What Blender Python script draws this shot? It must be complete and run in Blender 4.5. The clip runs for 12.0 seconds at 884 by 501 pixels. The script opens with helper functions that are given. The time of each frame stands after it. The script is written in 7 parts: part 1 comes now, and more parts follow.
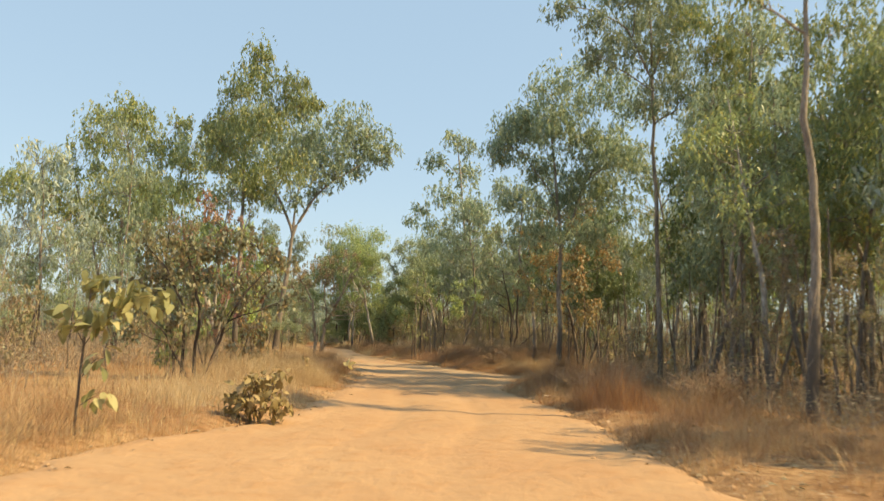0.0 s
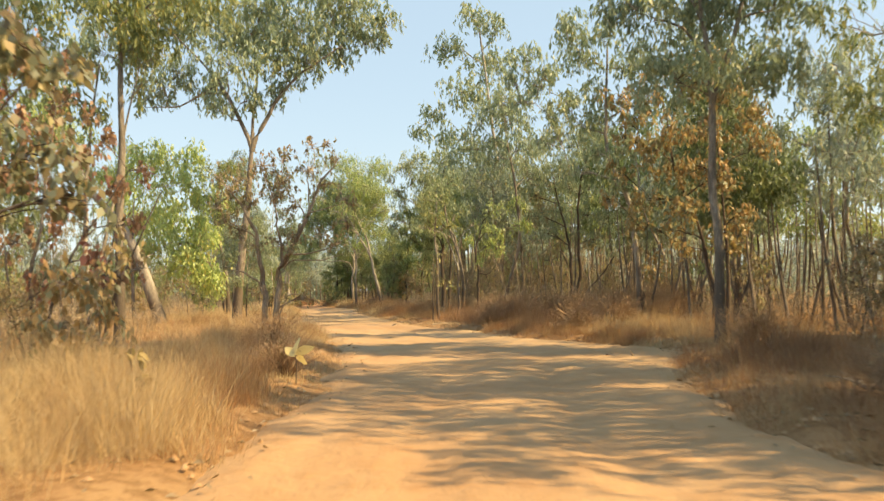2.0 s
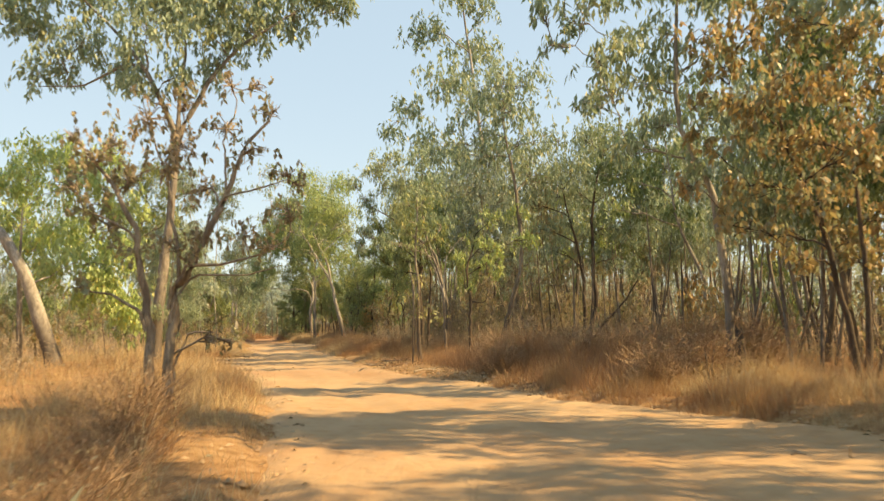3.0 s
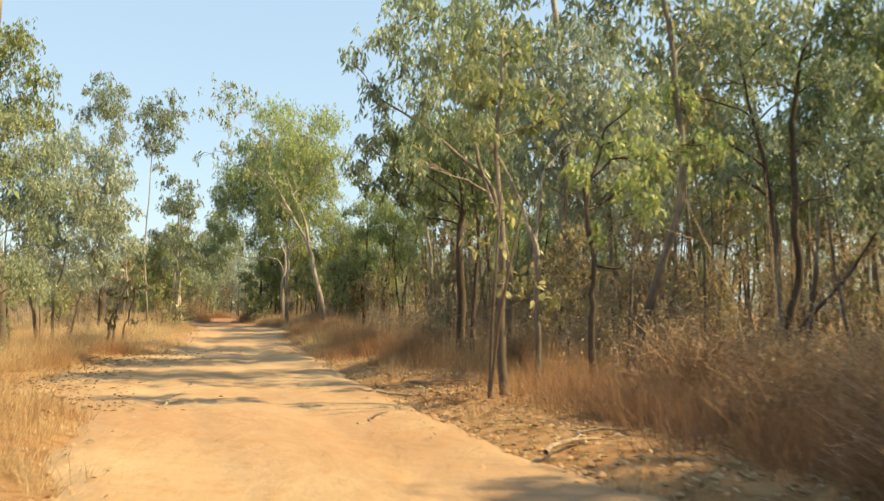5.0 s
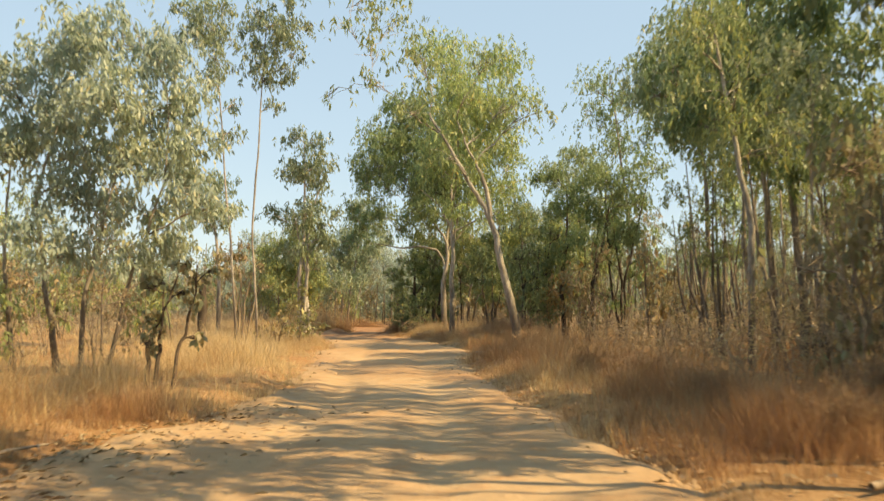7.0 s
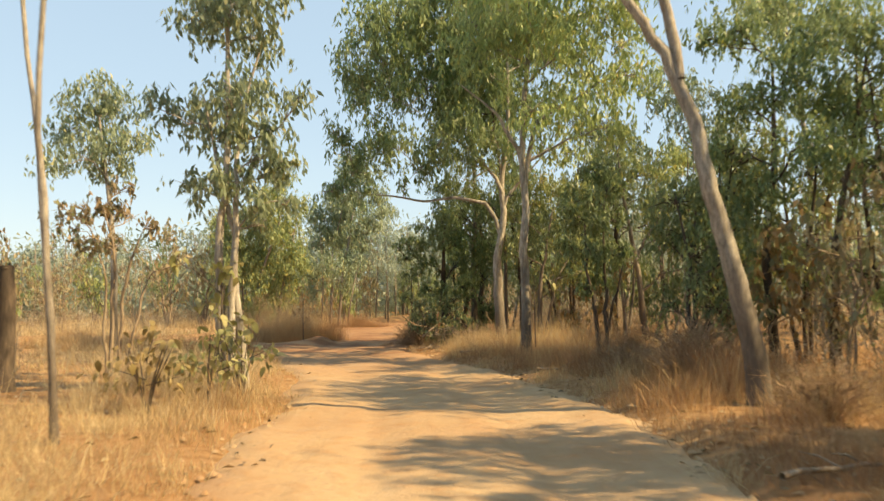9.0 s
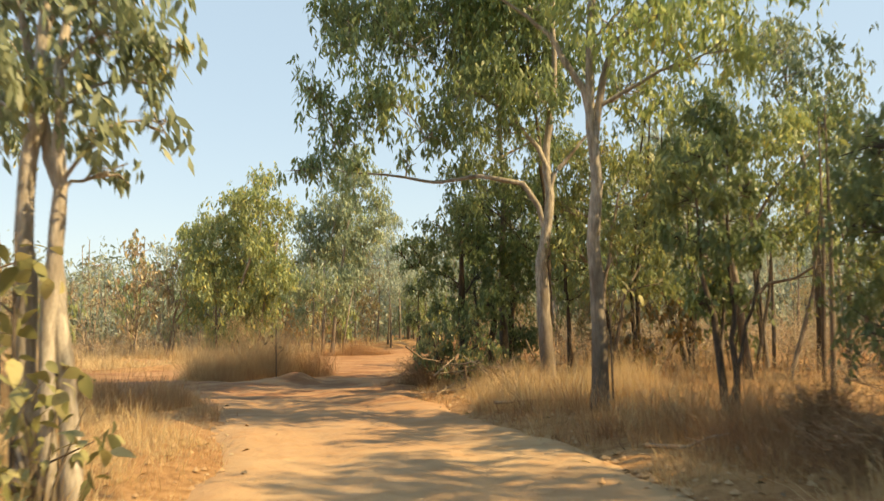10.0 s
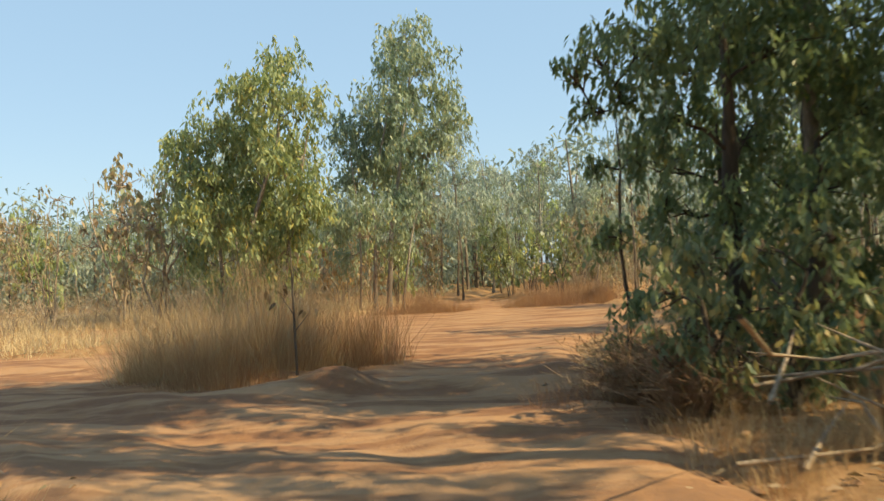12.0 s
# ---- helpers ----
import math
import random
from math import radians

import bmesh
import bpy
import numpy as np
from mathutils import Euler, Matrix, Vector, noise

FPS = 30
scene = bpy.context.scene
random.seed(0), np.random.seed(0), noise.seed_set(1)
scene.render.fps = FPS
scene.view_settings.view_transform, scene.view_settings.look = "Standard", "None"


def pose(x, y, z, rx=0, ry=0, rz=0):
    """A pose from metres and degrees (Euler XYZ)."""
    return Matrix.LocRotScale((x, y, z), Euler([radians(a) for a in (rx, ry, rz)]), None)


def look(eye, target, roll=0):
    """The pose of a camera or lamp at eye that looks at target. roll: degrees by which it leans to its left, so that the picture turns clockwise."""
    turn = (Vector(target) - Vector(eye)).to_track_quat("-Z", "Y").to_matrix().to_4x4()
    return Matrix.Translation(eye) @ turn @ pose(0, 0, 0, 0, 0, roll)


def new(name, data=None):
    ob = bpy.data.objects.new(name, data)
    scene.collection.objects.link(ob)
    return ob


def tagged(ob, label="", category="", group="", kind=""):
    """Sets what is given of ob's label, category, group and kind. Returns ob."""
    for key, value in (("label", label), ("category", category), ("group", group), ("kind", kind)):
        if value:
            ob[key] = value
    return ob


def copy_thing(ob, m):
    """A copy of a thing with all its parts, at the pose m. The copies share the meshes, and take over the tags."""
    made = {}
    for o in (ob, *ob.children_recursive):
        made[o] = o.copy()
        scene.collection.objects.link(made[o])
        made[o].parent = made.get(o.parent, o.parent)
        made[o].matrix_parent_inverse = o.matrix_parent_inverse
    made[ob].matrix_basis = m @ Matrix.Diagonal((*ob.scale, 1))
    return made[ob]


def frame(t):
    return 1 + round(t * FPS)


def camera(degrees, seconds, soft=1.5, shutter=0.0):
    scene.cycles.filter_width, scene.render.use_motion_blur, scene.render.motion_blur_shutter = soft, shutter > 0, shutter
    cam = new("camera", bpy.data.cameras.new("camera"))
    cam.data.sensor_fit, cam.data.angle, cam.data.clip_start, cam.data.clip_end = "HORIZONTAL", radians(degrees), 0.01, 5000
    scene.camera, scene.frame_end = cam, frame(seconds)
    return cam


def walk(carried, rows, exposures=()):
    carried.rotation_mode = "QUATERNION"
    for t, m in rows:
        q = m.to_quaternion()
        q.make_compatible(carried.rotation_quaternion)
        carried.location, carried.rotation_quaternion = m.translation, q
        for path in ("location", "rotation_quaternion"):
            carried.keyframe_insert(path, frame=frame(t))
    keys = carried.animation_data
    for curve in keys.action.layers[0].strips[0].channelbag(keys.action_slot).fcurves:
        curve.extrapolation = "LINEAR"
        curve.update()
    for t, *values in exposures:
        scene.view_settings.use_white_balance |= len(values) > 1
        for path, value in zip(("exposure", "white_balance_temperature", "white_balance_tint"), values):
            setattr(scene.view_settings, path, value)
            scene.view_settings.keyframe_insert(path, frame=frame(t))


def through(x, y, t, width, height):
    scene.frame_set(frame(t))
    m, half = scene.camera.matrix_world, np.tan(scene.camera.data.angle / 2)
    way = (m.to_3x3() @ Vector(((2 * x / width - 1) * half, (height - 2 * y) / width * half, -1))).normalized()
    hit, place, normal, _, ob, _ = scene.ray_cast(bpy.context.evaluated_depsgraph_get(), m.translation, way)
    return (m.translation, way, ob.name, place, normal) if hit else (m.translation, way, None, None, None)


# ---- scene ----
cam = camera(56.0, 12.0, 1.5, 0.25)
PATH = [
    (0, (0.009, 0.009, 1.633), (0.191, 9.954, 2.666), 1.74),
    (0.5, (0.052, 4.143, 1.56), (-0.06, 14.074, 2.727), 0.01),
    (1, (-0.029, 8.46, 1.43), (-0.054, 18.431, 2.189), -1.16),
    (1.5, (-0.22, 12.822, 1.372), (-0.188, 22.807, 1.931), -1.12),
    (2, (-0.506, 17.328, 1.451), (-0.447, 27.316, 1.922), -1.26),
    (2.5, (-0.847, 21.694, 1.459), (-0.738, 31.663, 2.237), -0.82),
    (3, (-1.122, 25.955, 1.508), (-0.606, 35.907, 2.347), -1.34),
    (3.2, (-1.234, 27.578, 1.526), (-0.654, 37.521, 2.422), -1.56),
    (4.8, (-2.16, 39.755, 1.571), (-1.366, 49.712, 2.047), -0.07),
    (5, (-2.326, 41.135, 1.542), (-1.567, 51.088, 2.148), 0.01),
    (5.5, (-2.886, 44.364, 1.501), (-2.633, 54.337, 2.197), 0.24),
    (6, (-3.612, 47.936, 1.474), (-4.016, 57.9, 2.211), 0.71),
    (6.5, (-4.306, 51.644, 1.441), (-5.003, 61.596, 2.13), 0.40),
    (7, (-4.97, 55.439, 1.397), (-5.869, 65.374, 2.088), -0.08),
    (7.2, (-5.279, 57.052, 1.412), (-6.167, 67.001, 1.891), -0.32),
    (8.8, (-7.904, 70.464, 1.61), (-8.685, 80.418, 2.164), -1.48),
    (9, (-8.091, 72.021, 1.596), (-8.94, 81.97, 2.146), -1.07),
    (9.5, (-8.494, 75.603, 1.618), (-9.332, 85.54, 2.372), -0.64),
    (10, (-8.989, 79.094, 1.591), (-9.896, 89.02, 2.403), -1.46),
    (10.5, (-9.608, 82.351, 1.5), (-10.521, 92.271, 2.365), -1.83),
    (11, (-10.338, 85.303, 1.457), (-11.44, 95.223, 2.082), -2.43),
    (11.5, (-11.188, 88.007, 1.393), (-12.522, 97.915, 1.586), -2.68),
    (12, (-11.976, 90.534, 1.391), (-13.414, 100.428, 1.609), -3.46),
]
walk(cam, [(t, look(eye, target, roll)) for t, eye, target, roll in PATH],
     [(0, 0.66, 9500, 9), (0.6, 0.62, 9600, 9), (1.1, 0.60, 10700, 11), (1.5, 0.66, 10700, 11), (2.0, 0.92, 10600, 11), (2.5, 0.87, 11700, 13), (3.2, 0.92, 11100, 12), (5, 0.90, 9500, 8),
      (6.5, 0.79, 10500, 10), (9, 0.84, 10300, 11), (9.5, 0.82, 10500, 11), (10.5, 0.92, 11100, 13), (11.3, 0.82, 10800, 13), (12, 0.62, 8500, 5)])

# world, sun and exposure
SUN_ELEV, SUN_AZIM = 43.0, 104.0
world = bpy.data.worlds.new("sky")
scene.world = world
world.use_nodes = True
wt = world.node_tree
sky = wt.nodes.new("ShaderNodeTexSky")
sky.sky_type = "NISHITA"
sky.sun_disc = False
sky.sun_elevation, sky.sun_rotation = radians(SUN_ELEV), radians(SUN_AZIM)
sky.air_density, sky.dust_density, sky.ozone_density = 1.0, 0.8, 1.0
# dry-season haze over the clear sky
haze = wt.nodes.new("ShaderNodeMix")
haze.data_type = "RGBA"
haze.inputs[0].default_value = 0.72
haze.inputs[7].default_value = (1.5, 2.72, 4.75, 1)
wt.links.new(sky.outputs[0], haze.inputs[6])
wt.links.new(haze.outputs[2], wt.nodes["Background"].inputs[0])
wt.nodes["Background"].inputs[1].default_value = 0.15

sun_dir = Vector((math.sin(radians(SUN_AZIM)) * math.cos(radians(SUN_ELEV)),
                  math.cos(radians(SUN_AZIM)) * math.cos(radians(SUN_ELEV)), math.sin(radians(SUN_ELEV))))
sun = new("sun", bpy.data.lights.new("sun", "SUN"))
sun.data.energy, sun.data.angle, sun.data.color = 4.3, radians(0.6), (1.0, 0.865, 0.62)
sun.matrix_world = look(sun_dir * 80, (0, 0, 0))


# ---------------------------------------------------------------- materials
class Mat:
    """A node material in the making."""

    def __init__(self, name):
        self.m = bpy.data.materials.new(name)
        self.m.use_nodes = True
        self.t = self.m.node_tree
        self.bsdf = self.t.nodes["Principled BSDF"]

    def node(self, kind, **values):
        n = self.t.nodes.new(kind)
        for key, value in values.items():
            n.inputs[key].default_value = value
        return n

    def link(self, a, b):
        self.t.links.new(a, b)

    def noise(self, coord, scale, detail=4.0, rough=0.6):
        n = self.node("ShaderNodeTexNoise", Scale=scale, Detail=detail, Roughness=rough)
        self.link(coord, n.inputs["Vector"])
        return n.outputs["Fac"]

    def ramp(self, fac, stops):
        n = self.t.nodes.new("ShaderNodeValToRGB")
        while len(n.color_ramp.elements) < len(stops):
            n.color_ramp.elements.new(0.5)
        for e, (at, c) in zip(n.color_ramp.elements, stops):
            e.position, e.color = at, (*c, 1) if len(c) == 3 else (c[0], c[0], c[0], 1)
        self.link(fac, n.inputs[0])
        return n.outputs[0]

    def mix(self, fac, a, b, blend="MIX"):
        n = self.t.nodes.new("ShaderNodeMix")
        n.data_type, n.blend_type = "RGBA", blend
        for sock, value in ((n.inputs[0], fac), (n.inputs[6], a), (n.inputs[7], b)):
            if isinstance(value, (int, float)):
                sock.default_value = value
            elif isinstance(value, tuple):
                sock.default_value = (*value, 1)
            else:
                self.link(value, sock)
        return n.outputs[2]

    def bump(self, height, strength, distance):
        n = self.node("ShaderNodeBump", Strength=strength, Distance=distance)
        self.link(height, n.inputs["Height"])
        self.link(n.outputs[0], self.bsdf.inputs["Normal"])
        return n


def place_coord(M):
    return M.t.nodes.new("ShaderNodeNewGeometry").outputs["Position"]


def leaf_material(name, stops, through=0.43, gloss=0.45):
    """Thin leaves: colour from leaf to leaf and tree to tree, some light passing through."""
    M = Mat(name)
    geo = M.t.nodes.new("ShaderNodeNewGeometry")
    info = M.t.nodes.new("ShaderNodeObjectInfo")
    col = M.ramp(geo.outputs["Random Per Island"], [(at, (r * 1.46, g * (1.74 if g > 0.9 * r else 1.6), b * (3.5 if g > 0.9 * r else 1.9))) for at, (r, g, b) in stops])
    big = M.noise(geo.outputs["Position"], 0.45, 3.0)
    col = M.mix(M.ramp(big, [(0.35, (0.0,)), (0.7, (1.0,))]), col, M.mix(0.4, col, (0.42, 0.44, 0.25)))
    hsv = M.node("ShaderNodeHueSaturation", Saturation=1.0)
    val = M.t.nodes.new("ShaderNodeMapRange")
    val.inputs["To Min"].default_value, val.inputs["To Max"].default_value = 0.8, 1.2
    M.link(info.outputs["Random"], val.inputs["Value"])
    M.link(val.outputs[0], hsv.inputs["Value"])
    M.link(col, hsv.inputs["Color"])
    M.link(hsv.outputs[0], M.bsdf.inputs["Base Color"])
    M.bsdf.inputs["Roughness"].default_value = gloss
    M.bsdf.inputs["Specular IOR Level"].default_value = 0.45
    tr = M.node("ShaderNodeBsdfTranslucent")
    M.link(M.mix(0.3, hsv.outputs[0], (0.34, 0.42, 0.16)), tr.inputs["Color"])
    ms = M.node("ShaderNodeMixShader", Fac=through)
    M.link(M.bsdf.outputs[0], ms.inputs[1])
    M.link(tr.outputs[0], ms.inputs[2])
    M.link(ms.outputs[0], M.t.nodes["Material Output"].inputs[0])
    return M.m


def bark_material(name, dark, pale, patch=0.5, stocking=0.0):
    """Smooth gum bark: pale with grey-brown patches and fine streaks along the stem; stocking: metres of rough dark bark at the foot."""
    M = Mat(name)
    tc = M.t.nodes.new("ShaderNodeTexCoord").outputs["Object"]
    mp = M.node("ShaderNodeMapping", Scale=(1, 1, 0.22))
    M.link(tc, mp.inputs["Vector"])
    fine = M.noise(mp.outputs[0], 26.0, 6.0, 0.7)
    coarse = M.noise(mp.outputs[0], 3.2, 3.0)
    c = M.ramp(coarse, [(patch - 0.12, dark), (patch + 0.12, pale)])
    c = M.mix(M.ramp(fine, [(0.35, (0.75,)), (0.7, (0.0,))]), c, tuple(v * 0.5 for v in dark))
    if stocking:
        sep = M.t.nodes.new("ShaderNodeSeparateXYZ")
        M.link(tc, sep.inputs[0])
        edge = M.node("ShaderNodeMath")
        edge.operation = "MULTIPLY_ADD"
        M.link(coarse, edge.inputs[0])
        edge.inputs[1].default_value = -3.0
        M.link(sep.outputs["Z"], edge.inputs[2])
        foot = M.t.nodes.new("ShaderNodeMapRange")
        foot.inputs["From Min"].default_value, foot.inputs["From Max"].default_value = stocking - 2.0, stocking - 1.0
        foot.inputs["To Min"].default_value, foot.inputs["To Max"].default_value = 0.85, 0.0
        M.link(edge.outputs[0], foot.inputs["Value"])
        c = M.mix(foot.outputs[0], c, M.mix(fine, (0.05, 0.04, 0.032), (0.15, 0.115, 0.09)))
    M.link(c, M.bsdf.inputs["Base Color"])
    M.bsdf.inputs["Roughness"].default_value = 0.85
    M.bump(fine, 0.6, 0.02)
    return M.m


def sand_material():
    """Pressed orange sand with paler wheel tracks, ripples, crumbs and redder patches."""
    M = Mat("orange_sand")
    pos = place_coord(M)
    uv = M.t.nodes.new("ShaderNodeUVMap").outputs[0]
    mp = M.node("ShaderNodeMapping", Scale=(4.0, 0.12, 1))
    M.link(uv, mp.inputs["Vector"])
    streak = M.noise(mp.outputs[0], 1.6, 4.0)
    patch = M.noise(pos, 0.35, 4.0)
    mid = M.noise(pos, 2.6, 5.0)
    grit = M.noise(pos, 38.0, 6.0, 0.75)
    c = M.ramp(patch, [(0.3, (0.385, 0.24, 0.138)), (0.55, (0.44, 0.305, 0.186)), (0.75, (0.49, 0.355, 0.23))])
    c = M.mix(M.ramp(streak, [(0.45, (0.0,)), (0.75, (0.5,))]), c, (0.51, 0.365, 0.222))
    stain = M.noise(pos, 0.13, 5.0, 0.65)
    c = M.mix(M.ramp(stain, [(0.5, (0.0,)), (0.66, (0.45,))]), c, (0.36, 0.195, 0.115))
    sep = M.t.nodes.new("ShaderNodeSeparateXYZ")
    M.link(pos, sep.inputs[0])
    # redder sand where the track begins
    early = M.t.nodes.new("ShaderNodeMapRange")
    early.inputs["From Min"].default_value, early.inputs["From Max"].default_value = 22.0, 44.0
    early.inputs["To Min"].default_value, early.inputs["To Max"].default_value = 0.55, 0.0
    M.link(sep.outputs["Y"], early.inputs["Value"])
    c = M.mix(early.outputs[0], c, (0.45, 0.255, 0.13))
    clearing = M.t.nodes.new("ShaderNodeMapRange")
    clearing.inputs["From Min"].default_value, clearing.inputs["From Max"].default_value = 90.0, 98.0
    clearing.inputs["To Max"].default_value = 0.8
    M.link(sep.outputs["Y"], clearing.inputs["Value"])
    c = M.mix(clearing.outputs[0], c, (0.36, 0.20, 0.11))
    # darker red bands across the clearing: churned earth plus tree shade put into the colour
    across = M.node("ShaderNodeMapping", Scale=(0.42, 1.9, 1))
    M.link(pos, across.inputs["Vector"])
    dark_bands = M.t.nodes.new("ShaderNodeMath")
    dark_bands.operation = "MULTIPLY"
    M.link(M.ramp(M.noise(across.outputs[0], 1.1, 6.0, 0.62), [(0.46, (0.0,)), (0.56, (1.0,))]), dark_bands.inputs[0])
    M.link(clearing.outputs[0], dark_bands.inputs[1])
    c = M.mix(dark_bands.outputs[0], c, (0.20, 0.092, 0.052))
    c = M.mix(M.ramp(mid, [(0.5, (0.0,)), (0.72, (0.55,))]), c, (0.38, 0.20, 0.095))
    c = M.mix(M.ramp(grit, [(0.57, (0.0,)), (0.72, (0.6,))]), c, (0.28, 0.15, 0.075))
    M.link(c, M.bsdf.inputs["Base Color"])
    M.bsdf.inputs["Roughness"].default_value = 0.95
    M.bsdf.inputs["Specular IOR Level"].default_value = 0.15
    b = M.bump(grit, 0.5, 0.015)
    b2 = M.node("ShaderNodeBump", Strength=0.8, Distance=0.07)
    M.link(mid, b2.inputs["Height"])
    M.link(b2.outputs[0], b.inputs["Normal"])
    return M.m


def soil_material():
    """Reddish bush soil under brown leaf litter and straw."""
    M = Mat("littered_soil")
    pos = place_coord(M)
    big = M.noise(pos, 0.3, 4.0)
    mid = M.noise(pos, 5.0, 5.0, 0.7)
    fine = M.noise(pos, 30.0, 5.0, 0.75)
    c = M.ramp(big, [(0.35, (0.34, 0.185, 0.095)), (0.6, (0.43, 0.265, 0.14))])
    c = M.mix(M.ramp(mid, [(0.45, (0.0,)), (0.6, (0.8,))]), c, (0.23, 0.125, 0.06))
    c = M.mix(M.ramp(fine, [(0.55, (0.0,)), (0.68, (0.7,))]), c, (0.42, 0.275, 0.155))
    M.link(c, M.bsdf.inputs["Base Color"])
    M.bsdf.inputs["Roughness"].default_value = 0.95
    M.bsdf.inputs["Specular IOR Level"].default_value = 0.1
    M.bump(fine, 0.8, 0.03)
    return M.m


def grass_material():
    """Dry grass: straw to russet by tuft, paler and darker from blade to blade."""
    M = Mat("dry_grass")
    geo = M.t.nodes.new("ShaderNodeNewGeometry")
    att = M.t.nodes.new("ShaderNodeAttribute")
    att.attribute_name = "tone"
    c = M.ramp(att.outputs["Fac"], [(0.0, (0.73, 0.60, 0.38)), (0.4, (0.60, 0.42, 0.235)), (0.75, (0.46, 0.245, 0.13)), (1.0, (0.30, 0.195, 0.135))])
    c = M.mix(M.ramp(geo.outputs["Random Per Island"], [(0.0, (0.0,)), (1.0, (0.6,))]), c, M.mix(1.0, c, (0.55, 0.5, 0.45), "MULTIPLY"))
    M.link(c, M.bsdf.inputs["Base Color"])
    M.bsdf.inputs["Roughness"].default_value = 0.7
    M.bsdf.inputs["Specular IOR Level"].default_value = 0.45
    tr = M.node("ShaderNodeBsdfTranslucent")
    M.link(c, tr.inputs["Color"])
    ms = M.node("ShaderNodeMixShader", Fac=0.42)
    M.link(M.bsdf.outputs[0], ms.inputs[1])
    M.link(tr.outputs[0], ms.inputs[2])
    M.link(ms.outputs[0], M.t.nodes["Material Output"].inputs[0])
    return M.m


SAND, SOIL, GRASS = sand_material(), soil_material(), grass_material()
BARK = bark_material("grey_brown_bark", (0.17, 0.143, 0.115), (0.43, 0.375, 0.31), 0.48, 1.9)
PALE_BARK = bark_material("pale_gum_bark", (0.21, 0.18, 0.15), (0.56, 0.515, 0.45), 0.45, 1.5)
WHITE_BARK = bark_material("white_gum_bark", (0.30, 0.26, 0.22), (0.60, 0.56, 0.50), 0.42)
POLE_BARK = bark_material("brown_pole_bark", (0.13, 0.105, 0.085), (0.33, 0.28, 0.23), 0.5)
DARK_BARK = bark_material("dark_bark", (0.08, 0.06, 0.046), (0.21, 0.155, 0.115), 0.55)
DRY_TWIG = bark_material("dry_twigs", (0.28, 0.21, 0.15), (0.52, 0.42, 0.32), 0.48)
GUM_LEAF = leaf_material("gum_leaves", [(0.0, (0.092, 0.116, 0.027)), (0.4, (0.157, 0.176, 0.039)), (0.75, (0.232, 0.236, 0.058)), (0.93, (0.313, 0.278, 0.062)), (1.0, (0.389, 0.273, 0.070))])
BLUE_LEAF = leaf_material("grey_gum_leaves", [(0.0, (0.086, 0.110, 0.039)), (0.5, (0.162, 0.184, 0.066)), (0.9, (0.259, 0.268, 0.101)), (1.0, (0.335, 0.263, 0.086))])
# paled grey-green: the haze over distant trees is put into this leaf colour
HAZE_PALE_LEAF = leaf_material("dusty_gum_leaves", [(0.0, (0.15, 0.17, 0.075)), (0.5, (0.22, 0.235, 0.11)), (0.9, (0.30, 0.30, 0.14)), (1.0, (0.34, 0.27, 0.13))])
DARK_LEAF = leaf_material("dark_green_leaves", [(0.0, (0.054, 0.079, 0.020)), (0.5, (0.092, 0.126, 0.030)), (0.9, (0.151, 0.184, 0.043)), (1.0, (0.259, 0.231, 0.055))])
YELLOW_LEAF = leaf_material("yellow_green_leaves", [(0.0, (0.15, 0.185, 0.04)), (0.5, (0.25, 0.28, 0.055)), (0.9, (0.36, 0.36, 0.075)), (1.0, (0.44, 0.32, 0.08))])
RUST_LEAF = leaf_material("rusty_dry_leaves", [(0.0, (0.13, 0.075, 0.035)), (0.35, (0.29, 0.145, 0.055)), (0.65, (0.39, 0.21, 0.085)), (0.8, (0.16, 0.145, 0.05)), (1.0, (0.25, 0.23, 0.09))])
MIXED_LEAF = leaf_material("brown_and_olive_leaves", [(0.0, (0.10, 0.07, 0.035)), (0.3, (0.19, 0.12, 0.06)), (0.5, (0.14, 0.14, 0.05)), (0.8, (0.22, 0.20, 0.08)), (0.9, (0.33, 0.20, 0.10)), (1.0, (0.38, 0.32, 0.15))])
MIXED_GREEN = leaf_material("green_and_yellow_leaves", [(0.0, (0.05, 0.075, 0.025)), (0.6, (0.10, 0.14, 0.04)), (0.8, (0.26, 0.25, 0.06)), (0.9, (0.38, 0.24, 0.06)), (1.0, (0.45, 0.36, 0.15))])
DRY_LEAF = leaf_material("brown_olive_leaves", [(0.0, (0.12, 0.075, 0.045)), (0.4, (0.22, 0.14, 0.075)), (0.75, (0.34, 0.22, 0.12)), (0.85, (0.17, 0.17, 0.06)), (1.0, (0.24, 0.21, 0.08))])
THICKET_LEAF = leaf_material("pale_dry_thicket_leaves", [(0.0, (0.17, 0.10, 0.06)), (0.5, (0.29, 0.185, 0.11)), (0.9, (0.38, 0.265, 0.165)), (1.0, (0.22, 0.21, 0.10))])
PINK_LEAF = leaf_material("red_brown_leaves", [(0.0, (0.20, 0.075, 0.05)), (0.6, (0.36, 0.15, 0.10)), (1.0, (0.42, 0.24, 0.13))])


